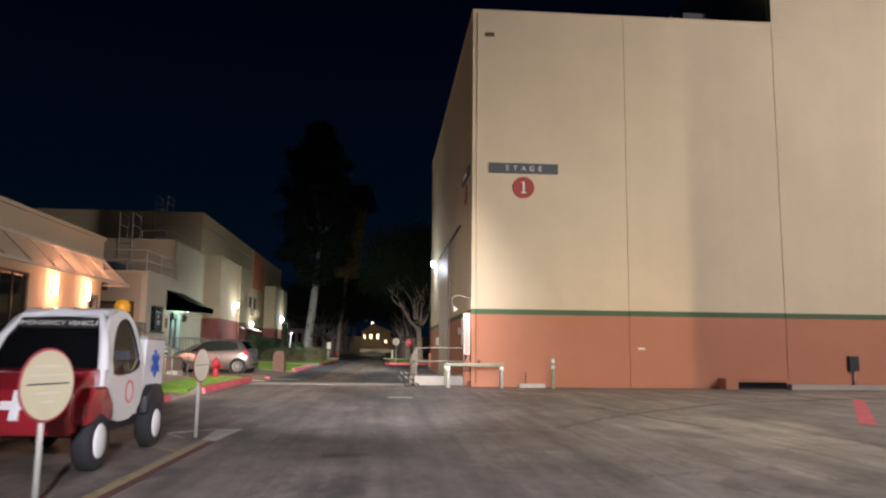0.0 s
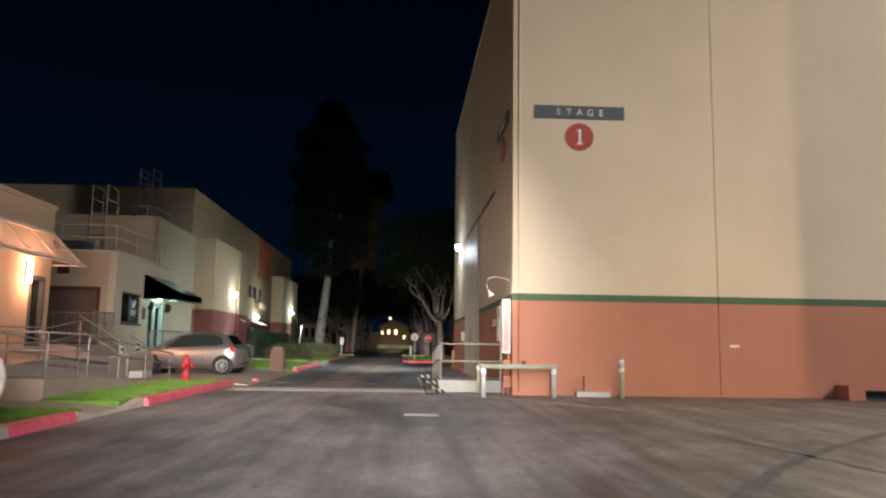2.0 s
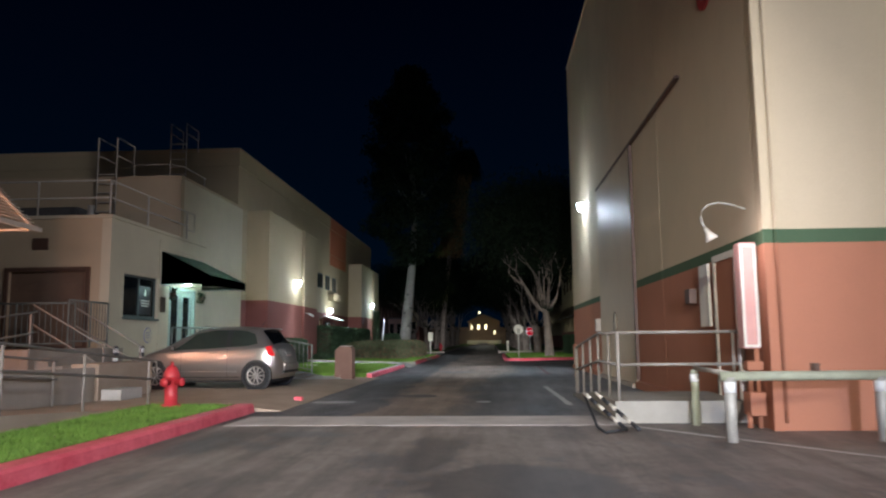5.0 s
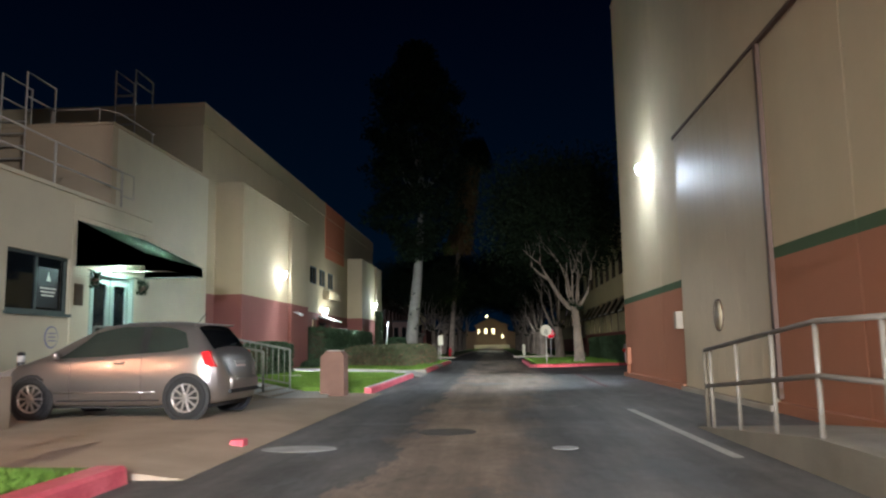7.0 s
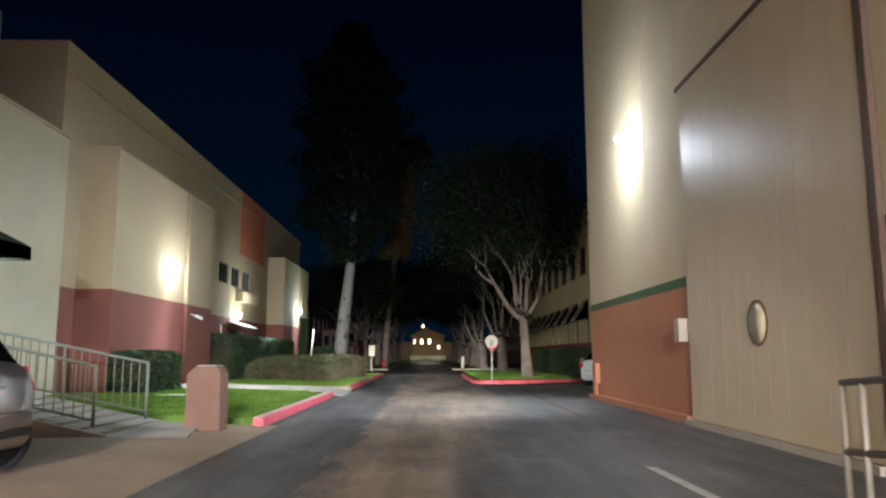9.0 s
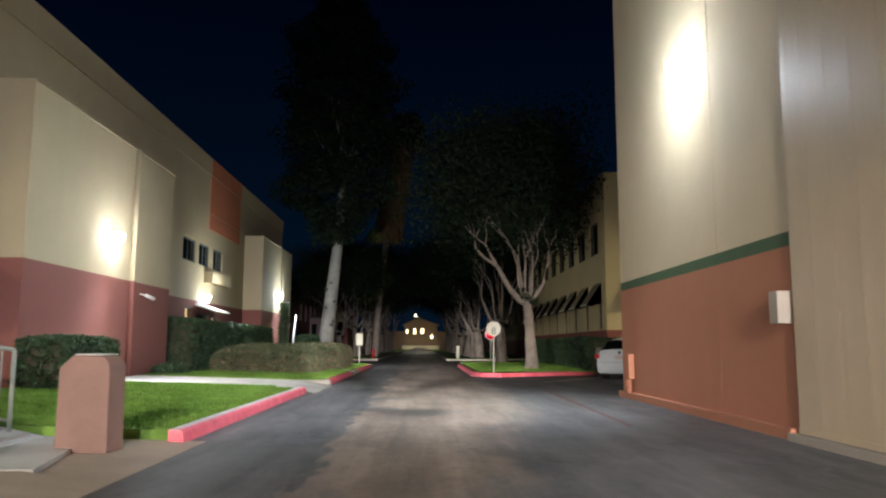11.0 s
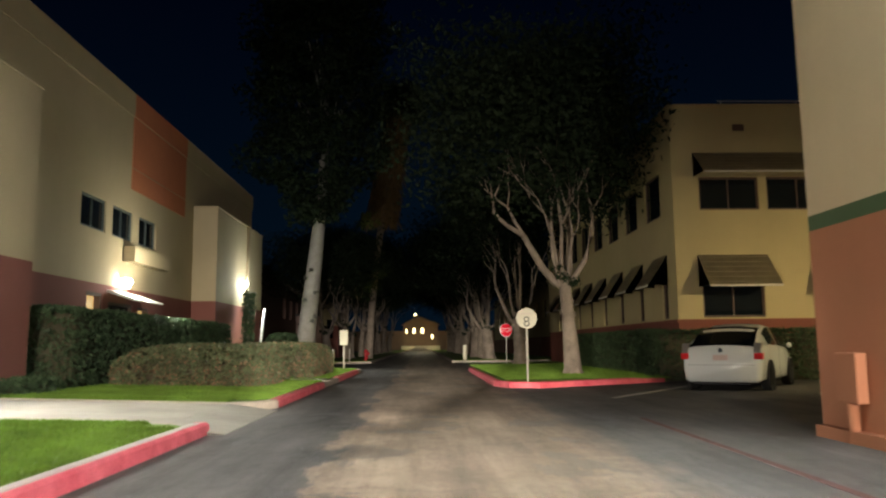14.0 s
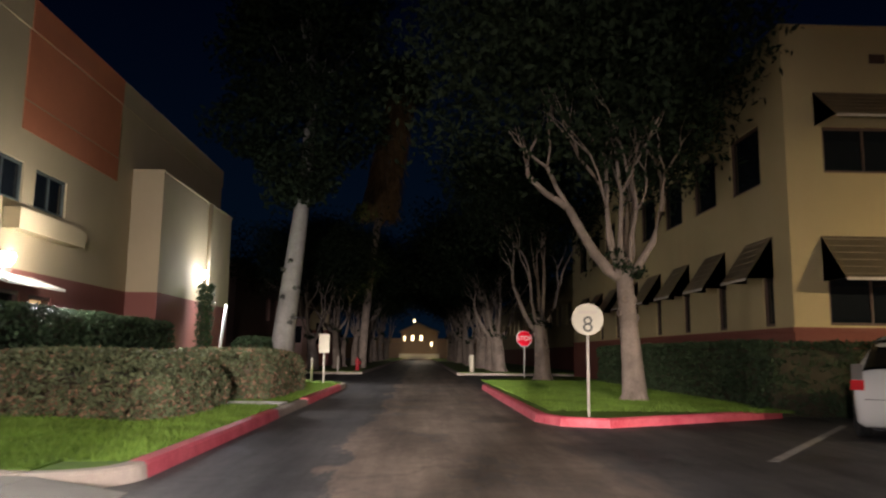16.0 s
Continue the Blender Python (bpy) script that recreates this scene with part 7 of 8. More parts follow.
def chaikin(pts, rounds=2):
    """A closed outline with its corners cut round."""
    for _ in range(rounds):
        out = []
        for (xa, za), (xb, zb) in zip(pts, pts[1:] + pts[:1]):
            out += [(0.75 * xa + 0.25 * xb, 0.75 * za + 0.25 * zb), (0.25 * xa + 0.75 * xb, 0.25 * za + 0.75 * zb)]
        pts = out
    return pts


def rounded(bm, r=0.04):
    bmesh.ops.recalc_face_normals(bm, faces=bm.faces)
    bmesh.ops.bevel(bm, geom=bm.edges[:], offset=r, segments=3, affect="EDGES", profile=0.6)
    return bm


nose = rounded(prism(bmesh.new(), [(0.05, 0.36), (0.0, 0.55), (0.08, 0.78), (0.45, 0.95), (0.95, 1.0), (0.95, 0.36)], -cw + 0.02, cw - 0.02, "y"), 0.06)
part("nose", nose, M_REDCART, cart, "dark red moulded nose", smooth=True)
for s in (1, -1):
    f = rounded(prism(bmesh.new(), [(0.12, 0.45), (0.10, 0.66), (0.28, 0.80), (0.62, 0.80), (0.80, 0.62), (0.80, 0.45)], s * cw - 0.10, s * cw + 0.10, "y"), 0.05)
    part("front_fender", f, M_REDCART, cart, smooth=True)
    f = rounded(prism(bmesh.new(), [(1.98, 0.40), (1.98, 0.62), (2.16, 0.74), (2.5, 0.74), (2.68, 0.6), (2.68, 0.42)], s * cw - 0.08, s * cw + 0.09, "y"), 0.04)
    part("rear_fender", f, M_BLACK, cart, smooth=True)
    # door with a cut-out window: an arched white frame round dark glass
    outer = chaikin([(0.70, 0.40), (0.66, 0.98), (0.84, 1.36), (1.10, 1.65), (1.52, 1.75), (1.82, 1.62), (1.94, 1.25), (1.94, 0.40)])
    inner = chaikin([(0.90, 0.86), (0.92, 1.04), (1.06, 1.33), (1.28, 1.56), (1.56, 1.64), (1.75, 1.53), (1.84, 1.22), (1.84, 0.92)])
    bm = bmesh.new()
    y0, y1 = s * (cw - 0.015), s * (cw + 0.03)
    ov = [[bm.verts.new((x, y, z)) for x, z in outer] for y in (y0, y1)]
    iv = [[bm.verts.new((x, y, z)) for x, z in inner] for y in (y0, y1)]
    k = len(outer)
    for i in range(k):
        j = (i + 1) % k
        bm.faces.new((ov[1][i], ov[1][j], iv[1][j], iv[1][i]))
        bm.faces.new((ov[0][i], iv[0][i], iv[0][j], ov[0][j]))
        bm.faces.new((ov[0][i], ov[0][j], ov[1][j], ov[1][i]))
        bm.faces.new((iv[0][i], iv[1][i], iv[1][j], iv[0][j]))
    part("side_door", bm, M_WHITECAR, cart)
    part("side_window", prism(bmesh.new(), inner, s * cw - 0.006, s * cw + 0.006, "y"), M_CARTGLASS, cart)
    part("seal", tube(bmesh.new(), [(x, s * (cw + 0.012), z) for x, z in inner + inner[:1]], 0.014, 6), M_BLACK, cart)
    part("mirror", rounded(box(bmesh.new(), 0.86, 0.94, s * (cw + 0.16) - 0.09, s * (cw + 0.16) + 0.09, 1.06, 1.20), 0.02), M_BLACK, cart, "black side mirror")
    part("door_sticker", ring(bmesh.new(), 0.10, 0.13, 0.006, (1.45, s * (cw + 0.031) - (0.006 if s < 0 else 0), 0.70), "y", 22), M_PINKSTICK, cart, "pinkish red ring sticker")
    for x in (0.45, 2.27):
        w = part("wheel", lathe(bmesh.new(), [(0.10, -0.09), (0.25, -0.09), (0.28, -0.06), (0.28, 0.06), (0.25, 0.09), (0.18, 0.085)], 24, (0, 0, 0), "y"), M_RUBBER, cart, "black tyre", smooth=True)
        w.matrix_basis = pose(x, s * (cw + 0.02), 0.28, 0, 0, 0 if s > 0 else 180)
        part("hubcap", lathe(bmesh.new(), [(0.168, 0.05), (0.168, 0.09), (0.14, 0.105), (0.02, 0.115)], 22, (0, 0, 0), "y"), M_WHITECAR, w, "white dished hubcap", smooth=True)
    part("head_lamp", lathe(bmesh.new(), [(0.07, 0.0), (0.075, 0.04), (0.05, 0.06)], 14, (0.06, s * 0.40, 0.80), "x"), M_CHROME, cart, smooth=True)
part("windscreen_frame", tube(bmesh.new(), [(0.72, -cw, 0.95), (0.86, -cw, 1.35), (1.08, -cw + 0.08, 1.62), (1.12, 0, 1.68), (1.08, cw - 0.08, 1.62), (0.86, cw, 1.35), (0.72, cw, 0.95)], 0.055, 10), M_WHITECAR, cart, smooth=True)
bm = bmesh.new()
v = [bm.verts.new(p) for p in ((0.70, -cw + 0.03, 0.98), (0.70, cw - 0.03, 0.98), (0.88, cw - 0.03, 1.36), (1.08, cw - 0.10, 1.61), (1.08, -cw + 0.10, 1.61), (0.88, -cw + 0.03, 1.36))]
bm.faces.new((v[0], v[1], v[2], v[5]))
bm.faces.new((v[5], v[2], v[3], v[4]))
bmesh.ops.solidify(bm, geom=bm.faces[:], thickness=0.008)
part("windscreen", bm, M_CARTGLASS, cart)
vis = part("visor_band", box(bmesh.new(), -0.006, 0.0, -0.40, 0.40, -0.07, 0.07), M_BLACK, cart, "black visor band")
vis.matrix_basis = pose(0.985, 0, 1.53, 0, 38, 0)
words("visor_lettering", "EMERGENCY VEHICLE", 0.085, (0.972, 0, 1.53), M_LETTER, cart, turn=(90 - 38, 0, -90), depth=0.002)
part("roof", rounded(prism(bmesh.new(), [(1.05, 1.62), (1.15, 1.72), (1.55, 1.76), (1.85, 1.70), (1.92, 1.60)], -cw + 0.04, cw - 0.04, "y"), 0.03), M_WHITECAR, cart, smooth=True)
part("cab_back", box(bmesh.new(), 1.86, 1.92, -cw + 0.02, cw - 0.02, 0.42, 1.62), M_WHITECAR, cart)
part("floor", box(bmesh.new(), 0.5, 2.9, -cw + 0.06, cw - 0.06, 0.30, 0.44), M_BLACK, cart)
part("seat", rounded(box(bmesh.new(), 1.35, 1.80, -0.48, 0.48, 0.50, 0.82), 0.05), M_BLACK, cart, "black bench seat")
part("seat_back", rounded(box(bmesh.new(), 1.68, 1.83, -0.48, 0.48, 0.80, 1.35), 0.05), M_BLACK, cart)
part("steering_wheel", lathe(bmesh.new(), [(0.17, -0.012), (0.185, 0.0), (0.17, 0.012), (0.155, 0.0)], 20, (1.05, 0.25, 1.02), "x"), M_BLACK, cart)
part("rear_box", rounded(prism(bmesh.new(), [(2.00, 0.60), (2.80, 0.60), (2.90, 1.29), (2.12, 1.29)], -cw + 0.01, cw - 0.01, "y"), 0.025), M_WHITECAR, cart, "white boxed rear bed")
part("rear_chassis", box(bmesh.new(), 1.95, 2.86, -cw + 0.03, cw - 0.03, 0.46, 0.60), M_STEEL, cart, "grey metal rear chassis", bevel=0.02)
part("rear_rack", box(bmesh.new(), 2.08, 2.93, -cw - 0.01, cw + 0.01, 1.29, 1.315), M_STEEL, cart, "grey metal lid edge")
part("rear_bumper", box(bmesh.new(), 2.9, 2.98, -cw + 0.05, cw - 0.05, 0.42, 0.58), M_STEEL, cart)
for s in (1, -1):
    for i in range(3):
        ob = part("star_bar", box(bmesh.new(), -0.036, 0.036, -0.004, 0.004, -0.165, 0.165), M_BLUE, cart, "blue six-armed star bar")
        ob.matrix_basis = pose(2.46, s * (cw + 0.001 + 0.002 * i), 0.99, 0, 60 * i, 0)
for a, b, c, d in ((-0.21, 0.07, 0.60, 0.68), (-0.11, -0.03, 0.50, 0.78)):
    k = 0.003 if c < 0.55 else 0.0
    part("nose_cross", box(bmesh.new(), -0.014 - k, 0.03, a + 0.07, b + 0.07, c - 0.64, d - 0.64), M_BAND, cart, "white cross on the nose").matrix_basis = pose(0.03, -0.07, 0.645, 0, 19, 0)
bz = part("beacon_base", lathe(bmesh.new(), [(0.10, 1.74), (0.10, 1.78)], 18, (1.62, -0.30, 0)), M_BLACK, cart, smooth=True)
part("beacon", lathe(bmesh.new(), [(0.09, 1.78), (0.09, 1.86), (0.07, 1.91), (0.02, 1.93)], 18, (1.62, -0.30, 0)), M_AMBER, cart, "amber beacon dome", smooth=True)

# the cabin leans inwards above the belt
for ob in cart.children:
    if ob.name.startswith(("wheel", "star_bar", "rear_", "beacon", "visor", "nose_cross")):
        continue
    for v in ob.data.vertices:
        if v.co.z > 0.95 and v.co.x < 1.95:
            f = (v.co.z - 0.95) / 0.8
            v.co.y *= 1 - 0.22 * f
            v.co.z = 0.95 + (v.co.z - 0.95) * 0.83
for ob in cart.children:
    if ob.name.startswith("visor"):
        ob.location.z = 0.95 + (ob.location.z - 0.95) * 0.83
    if ob.name.startswith("beacon"):
        ob.location = (0.175, -0.06, -0.19)

# ---- signs, bollards, hydrants ----
def round_sign(m, d, z, face, edge, label, text="", bars=0, post_mat=None, post_h=None):
    """A round sign on a pipe post; it faces -y."""
    s = thing("round_sign", label, "sign", "round signs", m)
    part("post", tube(bmesh.new(), [(0, 0, -0.05), (0, 0, z + d * 0.3)], 0.024, 10), post_mat or M_STEEL, s, smooth=True)
    part("rim", lathe(bmesh.new(), [(d / 2, -0.035), (d / 2, -0.026), (d / 2 - 0.01, -0.024)], 36, (0, 0, z), "y"), edge, s)
    part("face", lathe(bmesh.new(), [(d / 2 - 0.018, -0.041), (d / 2 - 0.018, -0.0345)], 36, (0, 0, z), "y"), face, s)
    if text:
        words("numeral", text, d * 0.70, (0, -0.044, z - d * 0.18), M_SIGNTEXT, s, depth=0.002)
        part("text_bar", box(bmesh.new(), -d * 0.29, d * 0.29, -0.044, -0.0405, z + d * 0.17, z + d * 0.27), M_SLAT, s)
    for i in range(bars):
        w = d * (0.24, 0.34, 0.38, 0.2, 0.12)[i]
        part("text_bar", box(bmesh.new(), -w, w, -0.044, -0.0405, z + d * (0.24 - 0.12 * i), z + d * (0.265 - 0.12 * i)), M_SLAT if i != 2 else M_SIGNTEXT, s)
    return s


round_sign(pose(-2.57, 6.0, 0, 0, 0, 71), 0.56, 0.90, M_SIGNCREAM, M_RIMRED, "round cream sign with red rim on a steel post", bars=5)
round_sign(pose(-2.48, 10.47, 0, 0, 0, 77), 0.455, 0.95, M_SIGNFACE, M_RIMRED, "smaller round cream sign with red rim on a post", bars=5)
round_sign(pose(0.92, 57.4, 0.1, 0, 0, -4), 0.53, 1.64, M_SIGNFACE, M_SIGNFACE, "round cream stage number sign on a pale post", text="8", post_mat=M_RAILPAINT)

stop = thing("stop_sign", "red octagonal stop sign on a thin steel post", "sign", "", pose(2.62, 77.5, 0.12))
part("post", tube(bmesh.new(), [(0, 0.02, -0.1), (0, 0.02, 2.0)], 0.03, 8), M_STEEL, stop, smooth=True)
octo = [(0.37 * math.cos(radians(22.5 + 45 * i)), 1.72 + 0.37 * math.sin(radians(22.5 + 45 * i))) for i in range(8)]
part("border", prism(bmesh.new(), octo, -0.03, -0.022, "y"), M_BAND, stop)
octo = [(0.345 * math.cos(radians(22.5 + 45 * i)), 1.72 + 0.345 * math.sin(radians(22.5 + 45 * i))) for i in range(8)]
part("face", prism(bmesh.new(), octo, -0.035, -0.0295, "y"), M_STOPRED, stop)
words("lettering", "STOP", 0.27, (0, -0.038, 1.72), M_BAND, stop, depth=0.002)


def bollard(x, y, h, r, label, z=0.0, bands=1, mat=None, group="pipe bollards"):
    b = thing("bollard", label, "bollard", group, (x, y, z))
    part("pipe", lathe(bmesh.new(), [(r, -0.05), (r, h - 0.03), (r * 0.8, h - 0.005), (r * 0.3, h)], 16), mat or M_BOLLARD, b, smooth=True)
    for i in range(bands):
        zz = h - 0.16 - i * 0.20
        part("tape_band", lathe(bmesh.new(), [(r + 0.003, zz), (r + 0.003, zz + 0.10)], 16), M_BAND, b, "white reflective band", smooth=True)
    return b


bollard(2.08, 25.35, 0.74, 0.055, "grey green pipe bollard with white band")
gate = thing("pipe_barrier", "grey green pipe barrier on two banded posts", "barrier")
for x, y in ((2.02, 23.65), (3.72, 23.75)):
    part("post", lathe(bmesh.new(), [(0.062, -0.05), (0.062, 0.72)], 16, (x, y, 0)), M_STEEL, gate, "pale worn post", smooth=True)
    part("tape_band", lathe(bmesh.new(), [(0.066, 0.55), (0.066, 0.67)], 16, (x, y, 0)), M_BAND, gate, "white reflective band", smooth=True)
part("bar", tube(bmesh.new(), [(1.92, 23.65, 0.73), (3.80, 23.755, 0.73)], 0.055, 14), M_BOLLARD, gate, smooth=True)
part("latch", lathe(bmesh.new(), [(0.05, 0.0), (0.05, 0.09)], 10, (3.0, 23.72, 0.78)), M_BROWN, gate)
part("bar", tube(bmesh.new(), [(2.04, 23.72, 0.755), (2.08, 25.30, 0.765)], 0.03, 10), M_RAILPAINT, gate, "pale side bar", smooth=True)
bollard(5.36, 23.72, 0.98, 0.058, "single grey green bollard with two white bands", bands=2)
ws = thing("wheel_stop", "pale concrete wheel stop against the stage wall", "wheel stop")
part("block", prism(bmesh.new(), [(24.18, 0), (24.42, 0), (24.39, 0.13), (24.21, 0.13)], 4.38, 5.22, "x"), M_PALE, ws, bevel=0.01)
part("rod", tube(bmesh.new(), [(4.66, 24.62, 0.0), (4.66, 24.62, 0.5)], 0.02, 8), M_BROWN, ws, smooth=True)
bar = thing("striped_guard", "black and white striped guard leaning on the ramp foot", "edge guard")
for dx in (0.0, 0.16):
    for i in range(6):
        p, q = [(1.0 + dx - 0.42 * f, 24.5 + 0.75 * f, 0.04 + 0.40 * f) for f in (i / 6, (i + 1) / 6)]
        part("stripe", tube(bmesh.new(), [p, q], 0.026, 8), M_BLACK if i % 2 == 0 else M_RAILPAINT, bar, smooth=True)
part("hoop", tube(bmesh.new(), [(1.0, 24.5, 0.05), (0.72, 24.3, 0.03), (0.70, 24.9, 0.03), (0.58, 25.25, 0.42)], 0.018, 8), M_BLACK, bar, smooth=True)


def hydrant(x, y, z, s, label):
    h = thing("fire_hydrant", label, "hydrant", "fire hydrants", Matrix.Translation((x, y, z)) @ Matrix.Diagonal((s, s, s, 1)))
    part("barrel", lathe(bmesh.new(), [(0.16, 0.0), (0.16, 0.04), (0.105, 0.05), (0.10, 0.44), (0.135, 0.46), (0.135, 0.50), (0.12, 0.54), (0.09, 0.62), (0.05, 0.66)], 20), M_HYDRANT, h, smooth=True)
    part("top_nut", lathe(bmesh.new(), [(0.03, 0.66), (0.03, 0.72), (0.01, 0.73)], 6), M_HYDRANT, h)
    for a in (0, 90, 180):
        part("outlet", lathe(bmesh.new(), [(0.055, 0.08), (0.055, 0.17), (0.07, 0.175), (0.07, 0.215), (0.03, 0.23)], 14, (0, 0, 0), "x"), M_HYDRANT, h, smooth=True).matrix_basis = pose(0, 0, 0.40, 0, 0, a - 100)
    return h


hydrant(-5.78, 26.75, 0.15, 0.98, "red fire hydrant on the grass verge")
hydrant(-5.6, 89.8, 0.13, 1.1, "small red fire hydrant on the far corner")

# stone pedestal beside the driveway
ped = thing("stone_pedestal", "terracotta concrete pedestal with chamfered top beside the walk", "pedestal", "", pose(-5.13, 37.87, 0.03, 0, 0, -6))
part("block", prism(bmesh.new(), [(-0.28, 0), (0.28, 0), (0.27, 0.88), (0.20, 0.975), (-0.13, 0.985), (-0.27, 0.86)], -0.17, 0.17, "y"), M_TERRA, ped, bevel=0.012)
part("cap", box(bmesh.new(), -0.12, 0.19, -0.15, 0.15, 0.985, 1.0), M_PALE, ped, "thin pale top plate", bevel=0.004)

for i, (x, y) in enumerate(((-9.55, 32.3), (-9.2, 32.9))):
    b = bollard(x, y, 1.0, 0.06, "black bollard with white bands by the office", 0.1, 3, M_BLACK, "office bollards")

# signal box and posts at the corner
sb = thing("utility_box", "pale yellow utility box on a thin post", "utility box", "", (-5.0, 69.6, 0.13))
part("post", tube(bmesh.new(), [(0, 0, -0.05), (0, 0, 1.1)], 0.035, 8), M_RAILPAINT, sb, smooth=True)
part("box", box(bmesh.new(), -0.17, 0.17, -0.11, 0.11, 1.0, 1.62), M_SIGNFACE, sb, bevel=0.015)
for x, y in ((-5.7, 71.8), (-6.4, 86.6)):
    bollard(x, y, 0.85, 0.05, "thin pale post at the street corner", 0.1, 0, M_RAILPAINT, "corner posts")
bollard(1.0, 87.2, 1.0, 0.14, "pale yellow bollard at the far corner", 0.1, 0, M_SIGNFACE, "corner posts")
lp = thing("leaning_post", "white leaning post beside the cypress", "post")
part("pole", tube(bmesh.new(), [(-8.75, 70.6, 0.1), (-8.55, 70.8, 2.75)], 0.05, 10), M_BAND, lp, smooth=True)

cam_w = thing("security_camera", "white security camera on the hall bay", "camera")
part("bracket", tube(bmesh.new(), [(-9.67, 51.2, 2.55), (-9.45, 51.2, 2.5)], 0.02, 8), M_BAND, cam_w, smooth=True)
part("housing", tube(bmesh.new(), [(-9.47, 51.1, 2.5), (-9.33, 51.35, 2.42)], 0.05, 10), M_BAND, cam_w, smooth=True)

# lit house at the avenue's end
end = thing("avenue_house", "low pale house with glowing windows closing the avenue", "house")
EY = 215.0
lit = [(-5.7, -5.35, 4.0, 5.1), (-4.0, -3.45, 4.0, 5.2), (-2.1, -1.5, 4.0, 5.2), (0.3, 0.75, 2.8, 3.7)]
part("wall", wall_cells(bmesh.new(), "y", EY, EY + 0.4, -6.3, 1.9, 0, 6.1, lit), M_BROWNDOOR, end)
part("gable", prism(bmesh.new(), [(-6.3, 6.1), (1.9, 6.1), (-2.6, 7.9)], EY, EY + 0.4, "y"), M_BROWNDOOR, end)
part("side_wing", box(bmesh.new(), -22, -6.3, EY + 1.0, EY + 9, 0, 4.6), M_BROWNDOOR, end)
part("side_wing", box(bmesh.new(), 1.9, 18, EY + 1.0, EY + 9, 0, 4.6), M_BROWNDOOR, end)
for xa, xb in ((-6.8, -2.6), (2.4, -2.6)):
    part("roof", prism(bmesh.new(), [(xa, 5.95), (xb, 7.95), (xb, 8.15), (xa, 6.15)], EY - 0.7, EY + 9, "y"), M_ROOF, end)
for a, b, z0, z1 in lit:
    part("window", box(bmesh.new(), a, b, EY + 0.1, EY + 0.2, z0, z1), M_FARWIN, end, "glowing yellow window")
    part("window_bar", box(bmesh.new(), (a + b) / 2 - 0.03, (a + b) / 2 + 0.03, EY + 0.06, EY + 0.1, z0, z1), M_BROWN, end)
part("porch_slab", box(bmesh.new(), -6.6, 2.2, EY - 5, EY, 0, 1.1), M_PALE, end)
part("porch_step", box(bmesh.new(), -4.2, -1.0, EY - 6, EY - 5, 0, 0.6), M_PALE, end)
part("lantern", lathe(bmesh.new(), [(0.16, 0), (0.3, 0.2), (0.26, 0.5), (0.05, 0.7)], 12, (-3.4, EY - 0.5, 8.1)), M_FARWIN, end, "white roof lantern", smooth=True)
for x in (-5.0, 0.2):
    bulb("house_light", (x, EY - 5.6, 2.6), 190, (1.0, 0.78, 0.34), 0.3)
fb = thing("far_building", "dim pinkish building beside the tree-lined avenue", "building")
part("wall", wall_cells(bmesh.new(), "x", -13.3, -13.0, 90, 135, 0, 6.5, [(99 + 3 * i, 100.4 + 3 * i, 3.4, 5.0) for i in range(11)]), M_TERRA, fb)
part("wall", box(bmesh.new(), -30, -13.3, 90, 90.3, 0, 6.5), M_TERRA, fb)
part("roof", box(bmesh.new(), -30, -12.6, 89.6, 135.4, 6.5, 6.7), M_ROOF, fb)
for i in range(11):
    part("window", box(bmesh.new(), -13.2, -13.16, 99 + 3 * i, 100.4 + 3 * i, 3.4, 5.0), M_GLASS, fb)
fb = thing("far_building", "dim ochre building behind the avenue trees", "building")
part("wall", wall_cells(bmesh.new(), "x", 9.0, 9.3, 97, 150, 0, 7, [(99 + 4 * i, 101 + 4 * i, 3.4, 5.0) for i in range(12)]), M_RIGHT, fb)
part("wall", box(bmesh.new(), 9.3, 30, 97, 97.3, 0, 7), M_RIGHT, fb)
part("roof", box(bmesh.new(), 8.7, 30, 96.6, 150, 7.0, 7.2), M_ROOF, fb)
for i in range(12):
    part("window", box(bmesh.new(), 9.16, 9.2, 99 + 4 * i, 101 + 4 * i, 3.4, 5.0), M_GLASS, fb)

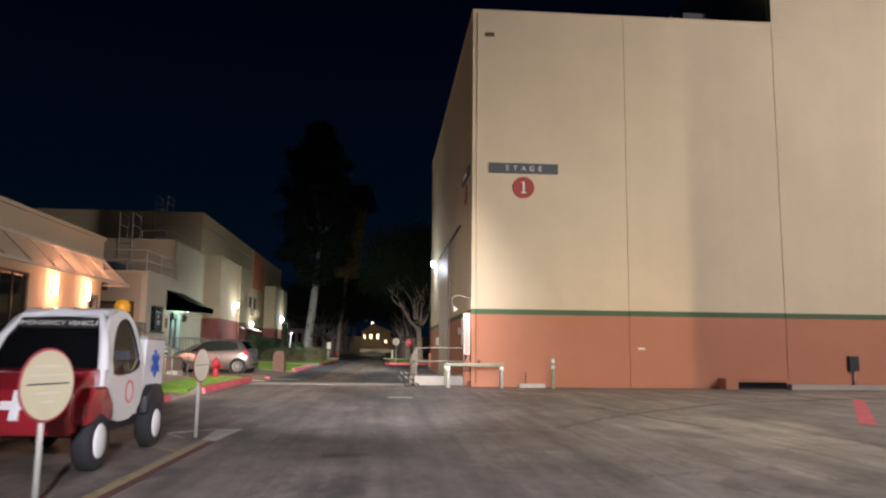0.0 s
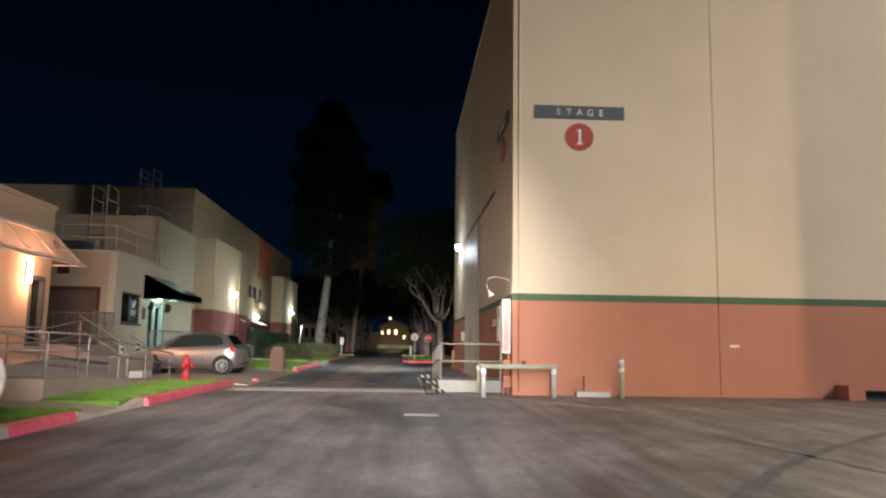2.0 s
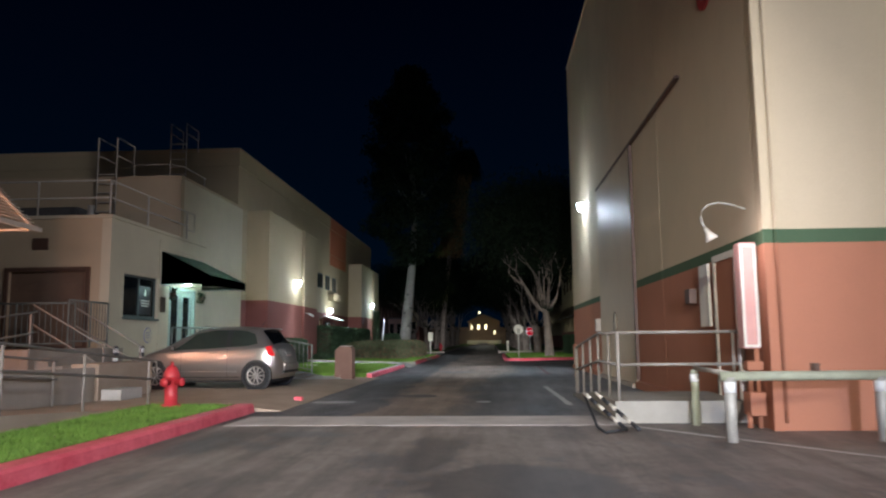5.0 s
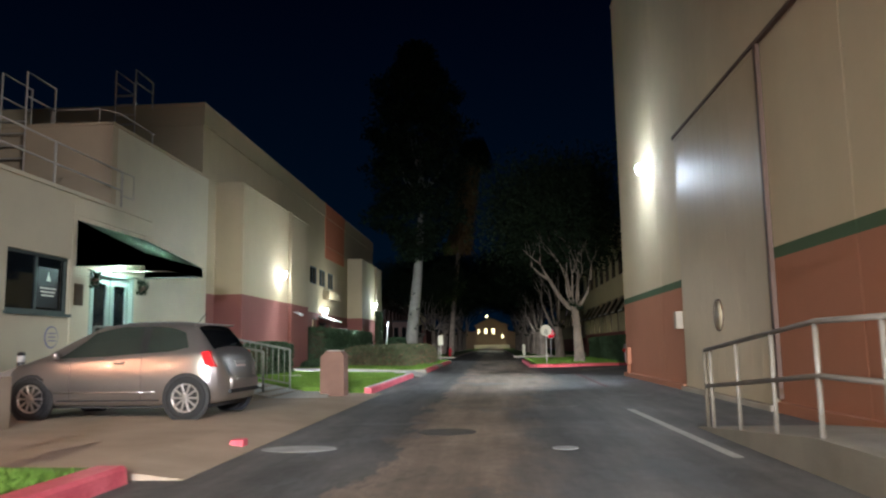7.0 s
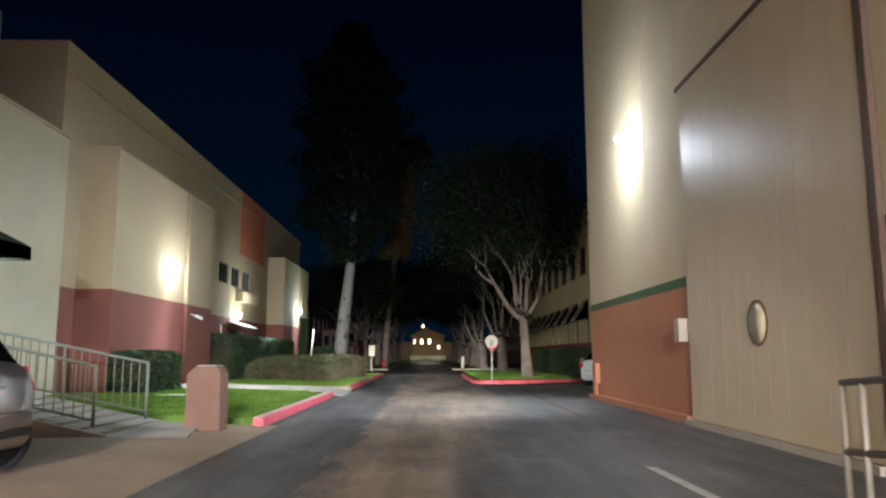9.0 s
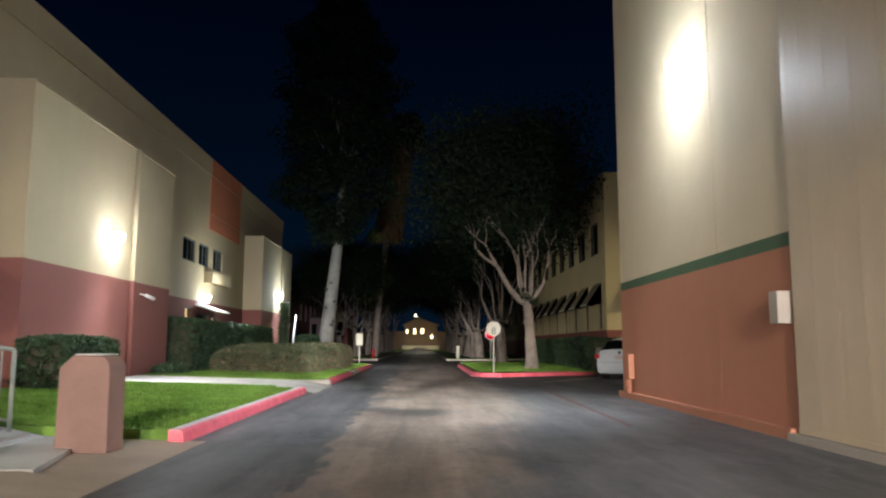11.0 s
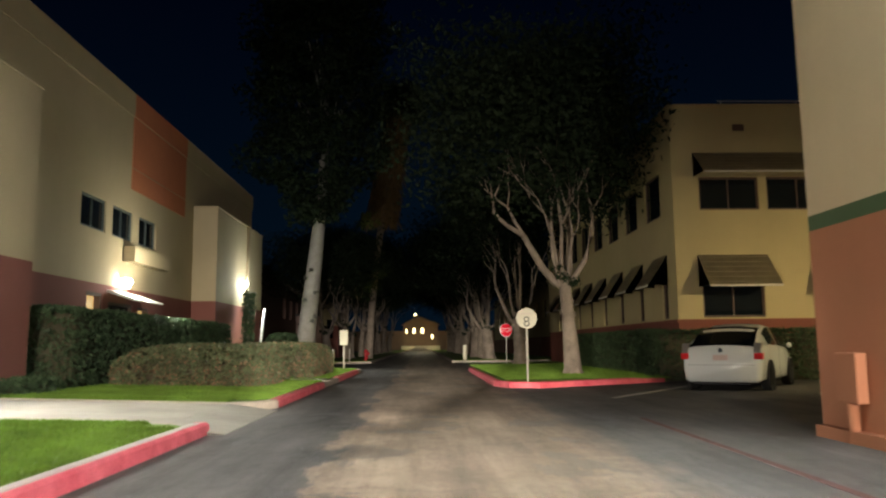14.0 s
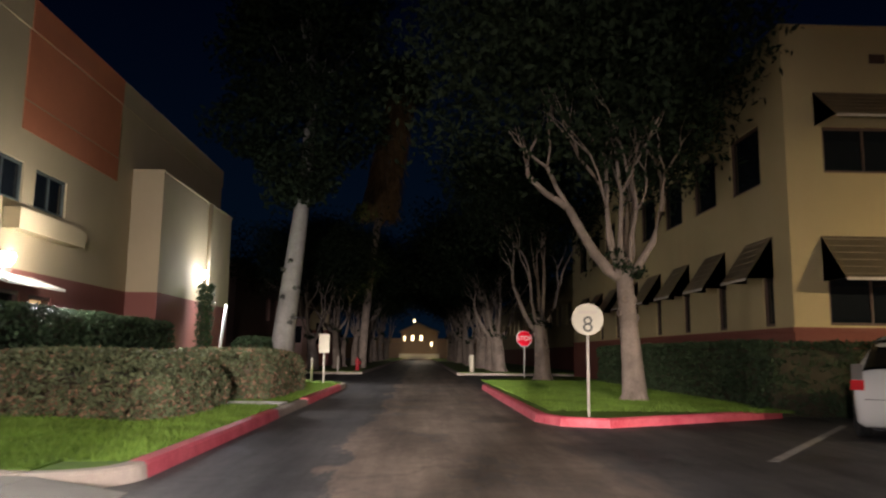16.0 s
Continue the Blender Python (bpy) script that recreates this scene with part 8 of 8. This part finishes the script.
cot = thing("cottage", "low pink stucco cottage with a pale gable behind the avenue trees", "house")
pink_holes = [(-12.75, -12.25, 1.9, 3.2), (-11.85, -11.35, 1.9, 3.2)]
part("wall", wall_cells(bmesh.new(), "y", 105.0, 105.3, -12.9, -10.4, 0, 3.8, pink_holes), M_PINKSTUCCO, cot)
for a, b, z0, z1 in pink_holes:
    part("window", box(bmesh.new(), a, b, 105.12, 105.2, z0, z1), M_GLASS, cot)
part("wall", wall_cells(bmesh.new(), "y", 103.0, 103.3, -10.4, -8.95, 0, 4.0, [(-9.95, -9.4, 1.8, 3.4)]), M_HALL, cot)
part("window", box(bmesh.new(), -9.95, -9.4, 103.12, 103.2, 1.8, 3.4), M_GLASS, cot)
part("gable", prism(bmesh.new(), [(-10.4, 4.0), (-8.95, 4.0), (-9.7, 5.0)], 103.0, 103.3, "y"), M_HALL, cot)
part("wall", box(bmesh.new(), -9.2, -8.95, 103.3, 109.0, 0, 4.0), M_HALL, cot)
part("wall", box(bmesh.new(), -10.4, -10.15, 103.3, 105.0, 0, 4.0), M_HALL, cot)
for xa, xb in ((-10.65, -9.7), (-8.7, -9.7)):
    part("roof", prism(bmesh.new(), [(xa, 3.9), (xb, 5.0), (xb, 5.15), (xa, 4.05)], 102.8, 109.0, "y"), M_ROOF, cot)
part("roof", box(bmesh.new(), -12.95, -10.66, 104.8, 109.0, 3.8, 3.95), M_ROOF, cot)

# plain wall that closes the yard behind the start
solid("wall_south", box(bmesh.new(), -60, 60, -20.4, -20, 0, 9), M_HOUSE, "plain cream wall closing the yard", "wall", kind="structure")
# unseen wall added to cast the upright shade edge on the stage front
solid("wall_yard", box(bmesh.new(), 5.03, 5.4, -8, 4.2, 0, 16), M_HOUSE, "unseen plain cream wall that casts the stage front's shade edge", "wall", kind="structure")

ws = thing("wheel_stop", "pale concrete wheel stop in front of the annex hedge", "wheel stop")
part("block", prism(bmesh.new(), [(58.95, 0), (59.18, 0), (59.15, 0.13), (58.98, 0.13)], 9.9, 11.7, "x"), M_PALE, ws, bevel=0.01)
pk = thing("bay_sign", "small white square parking sign on a short post", "sign")
part("post", tube(bmesh.new(), [(10.02, 59.27, -0.05), (10.02, 59.27, 0.9)], 0.018, 8), M_STEEL, pk, smooth=True)
part("plate", box(bmesh.new(), 9.90, 10.14, 59.235, 59.25, 0.70, 0.95), M_BAND, pk)
part("text_bar", box(bmesh.new(), 9.95, 10.09, 59.231, 59.235, 0.80, 0.84), M_SIGNTEXT, pk)
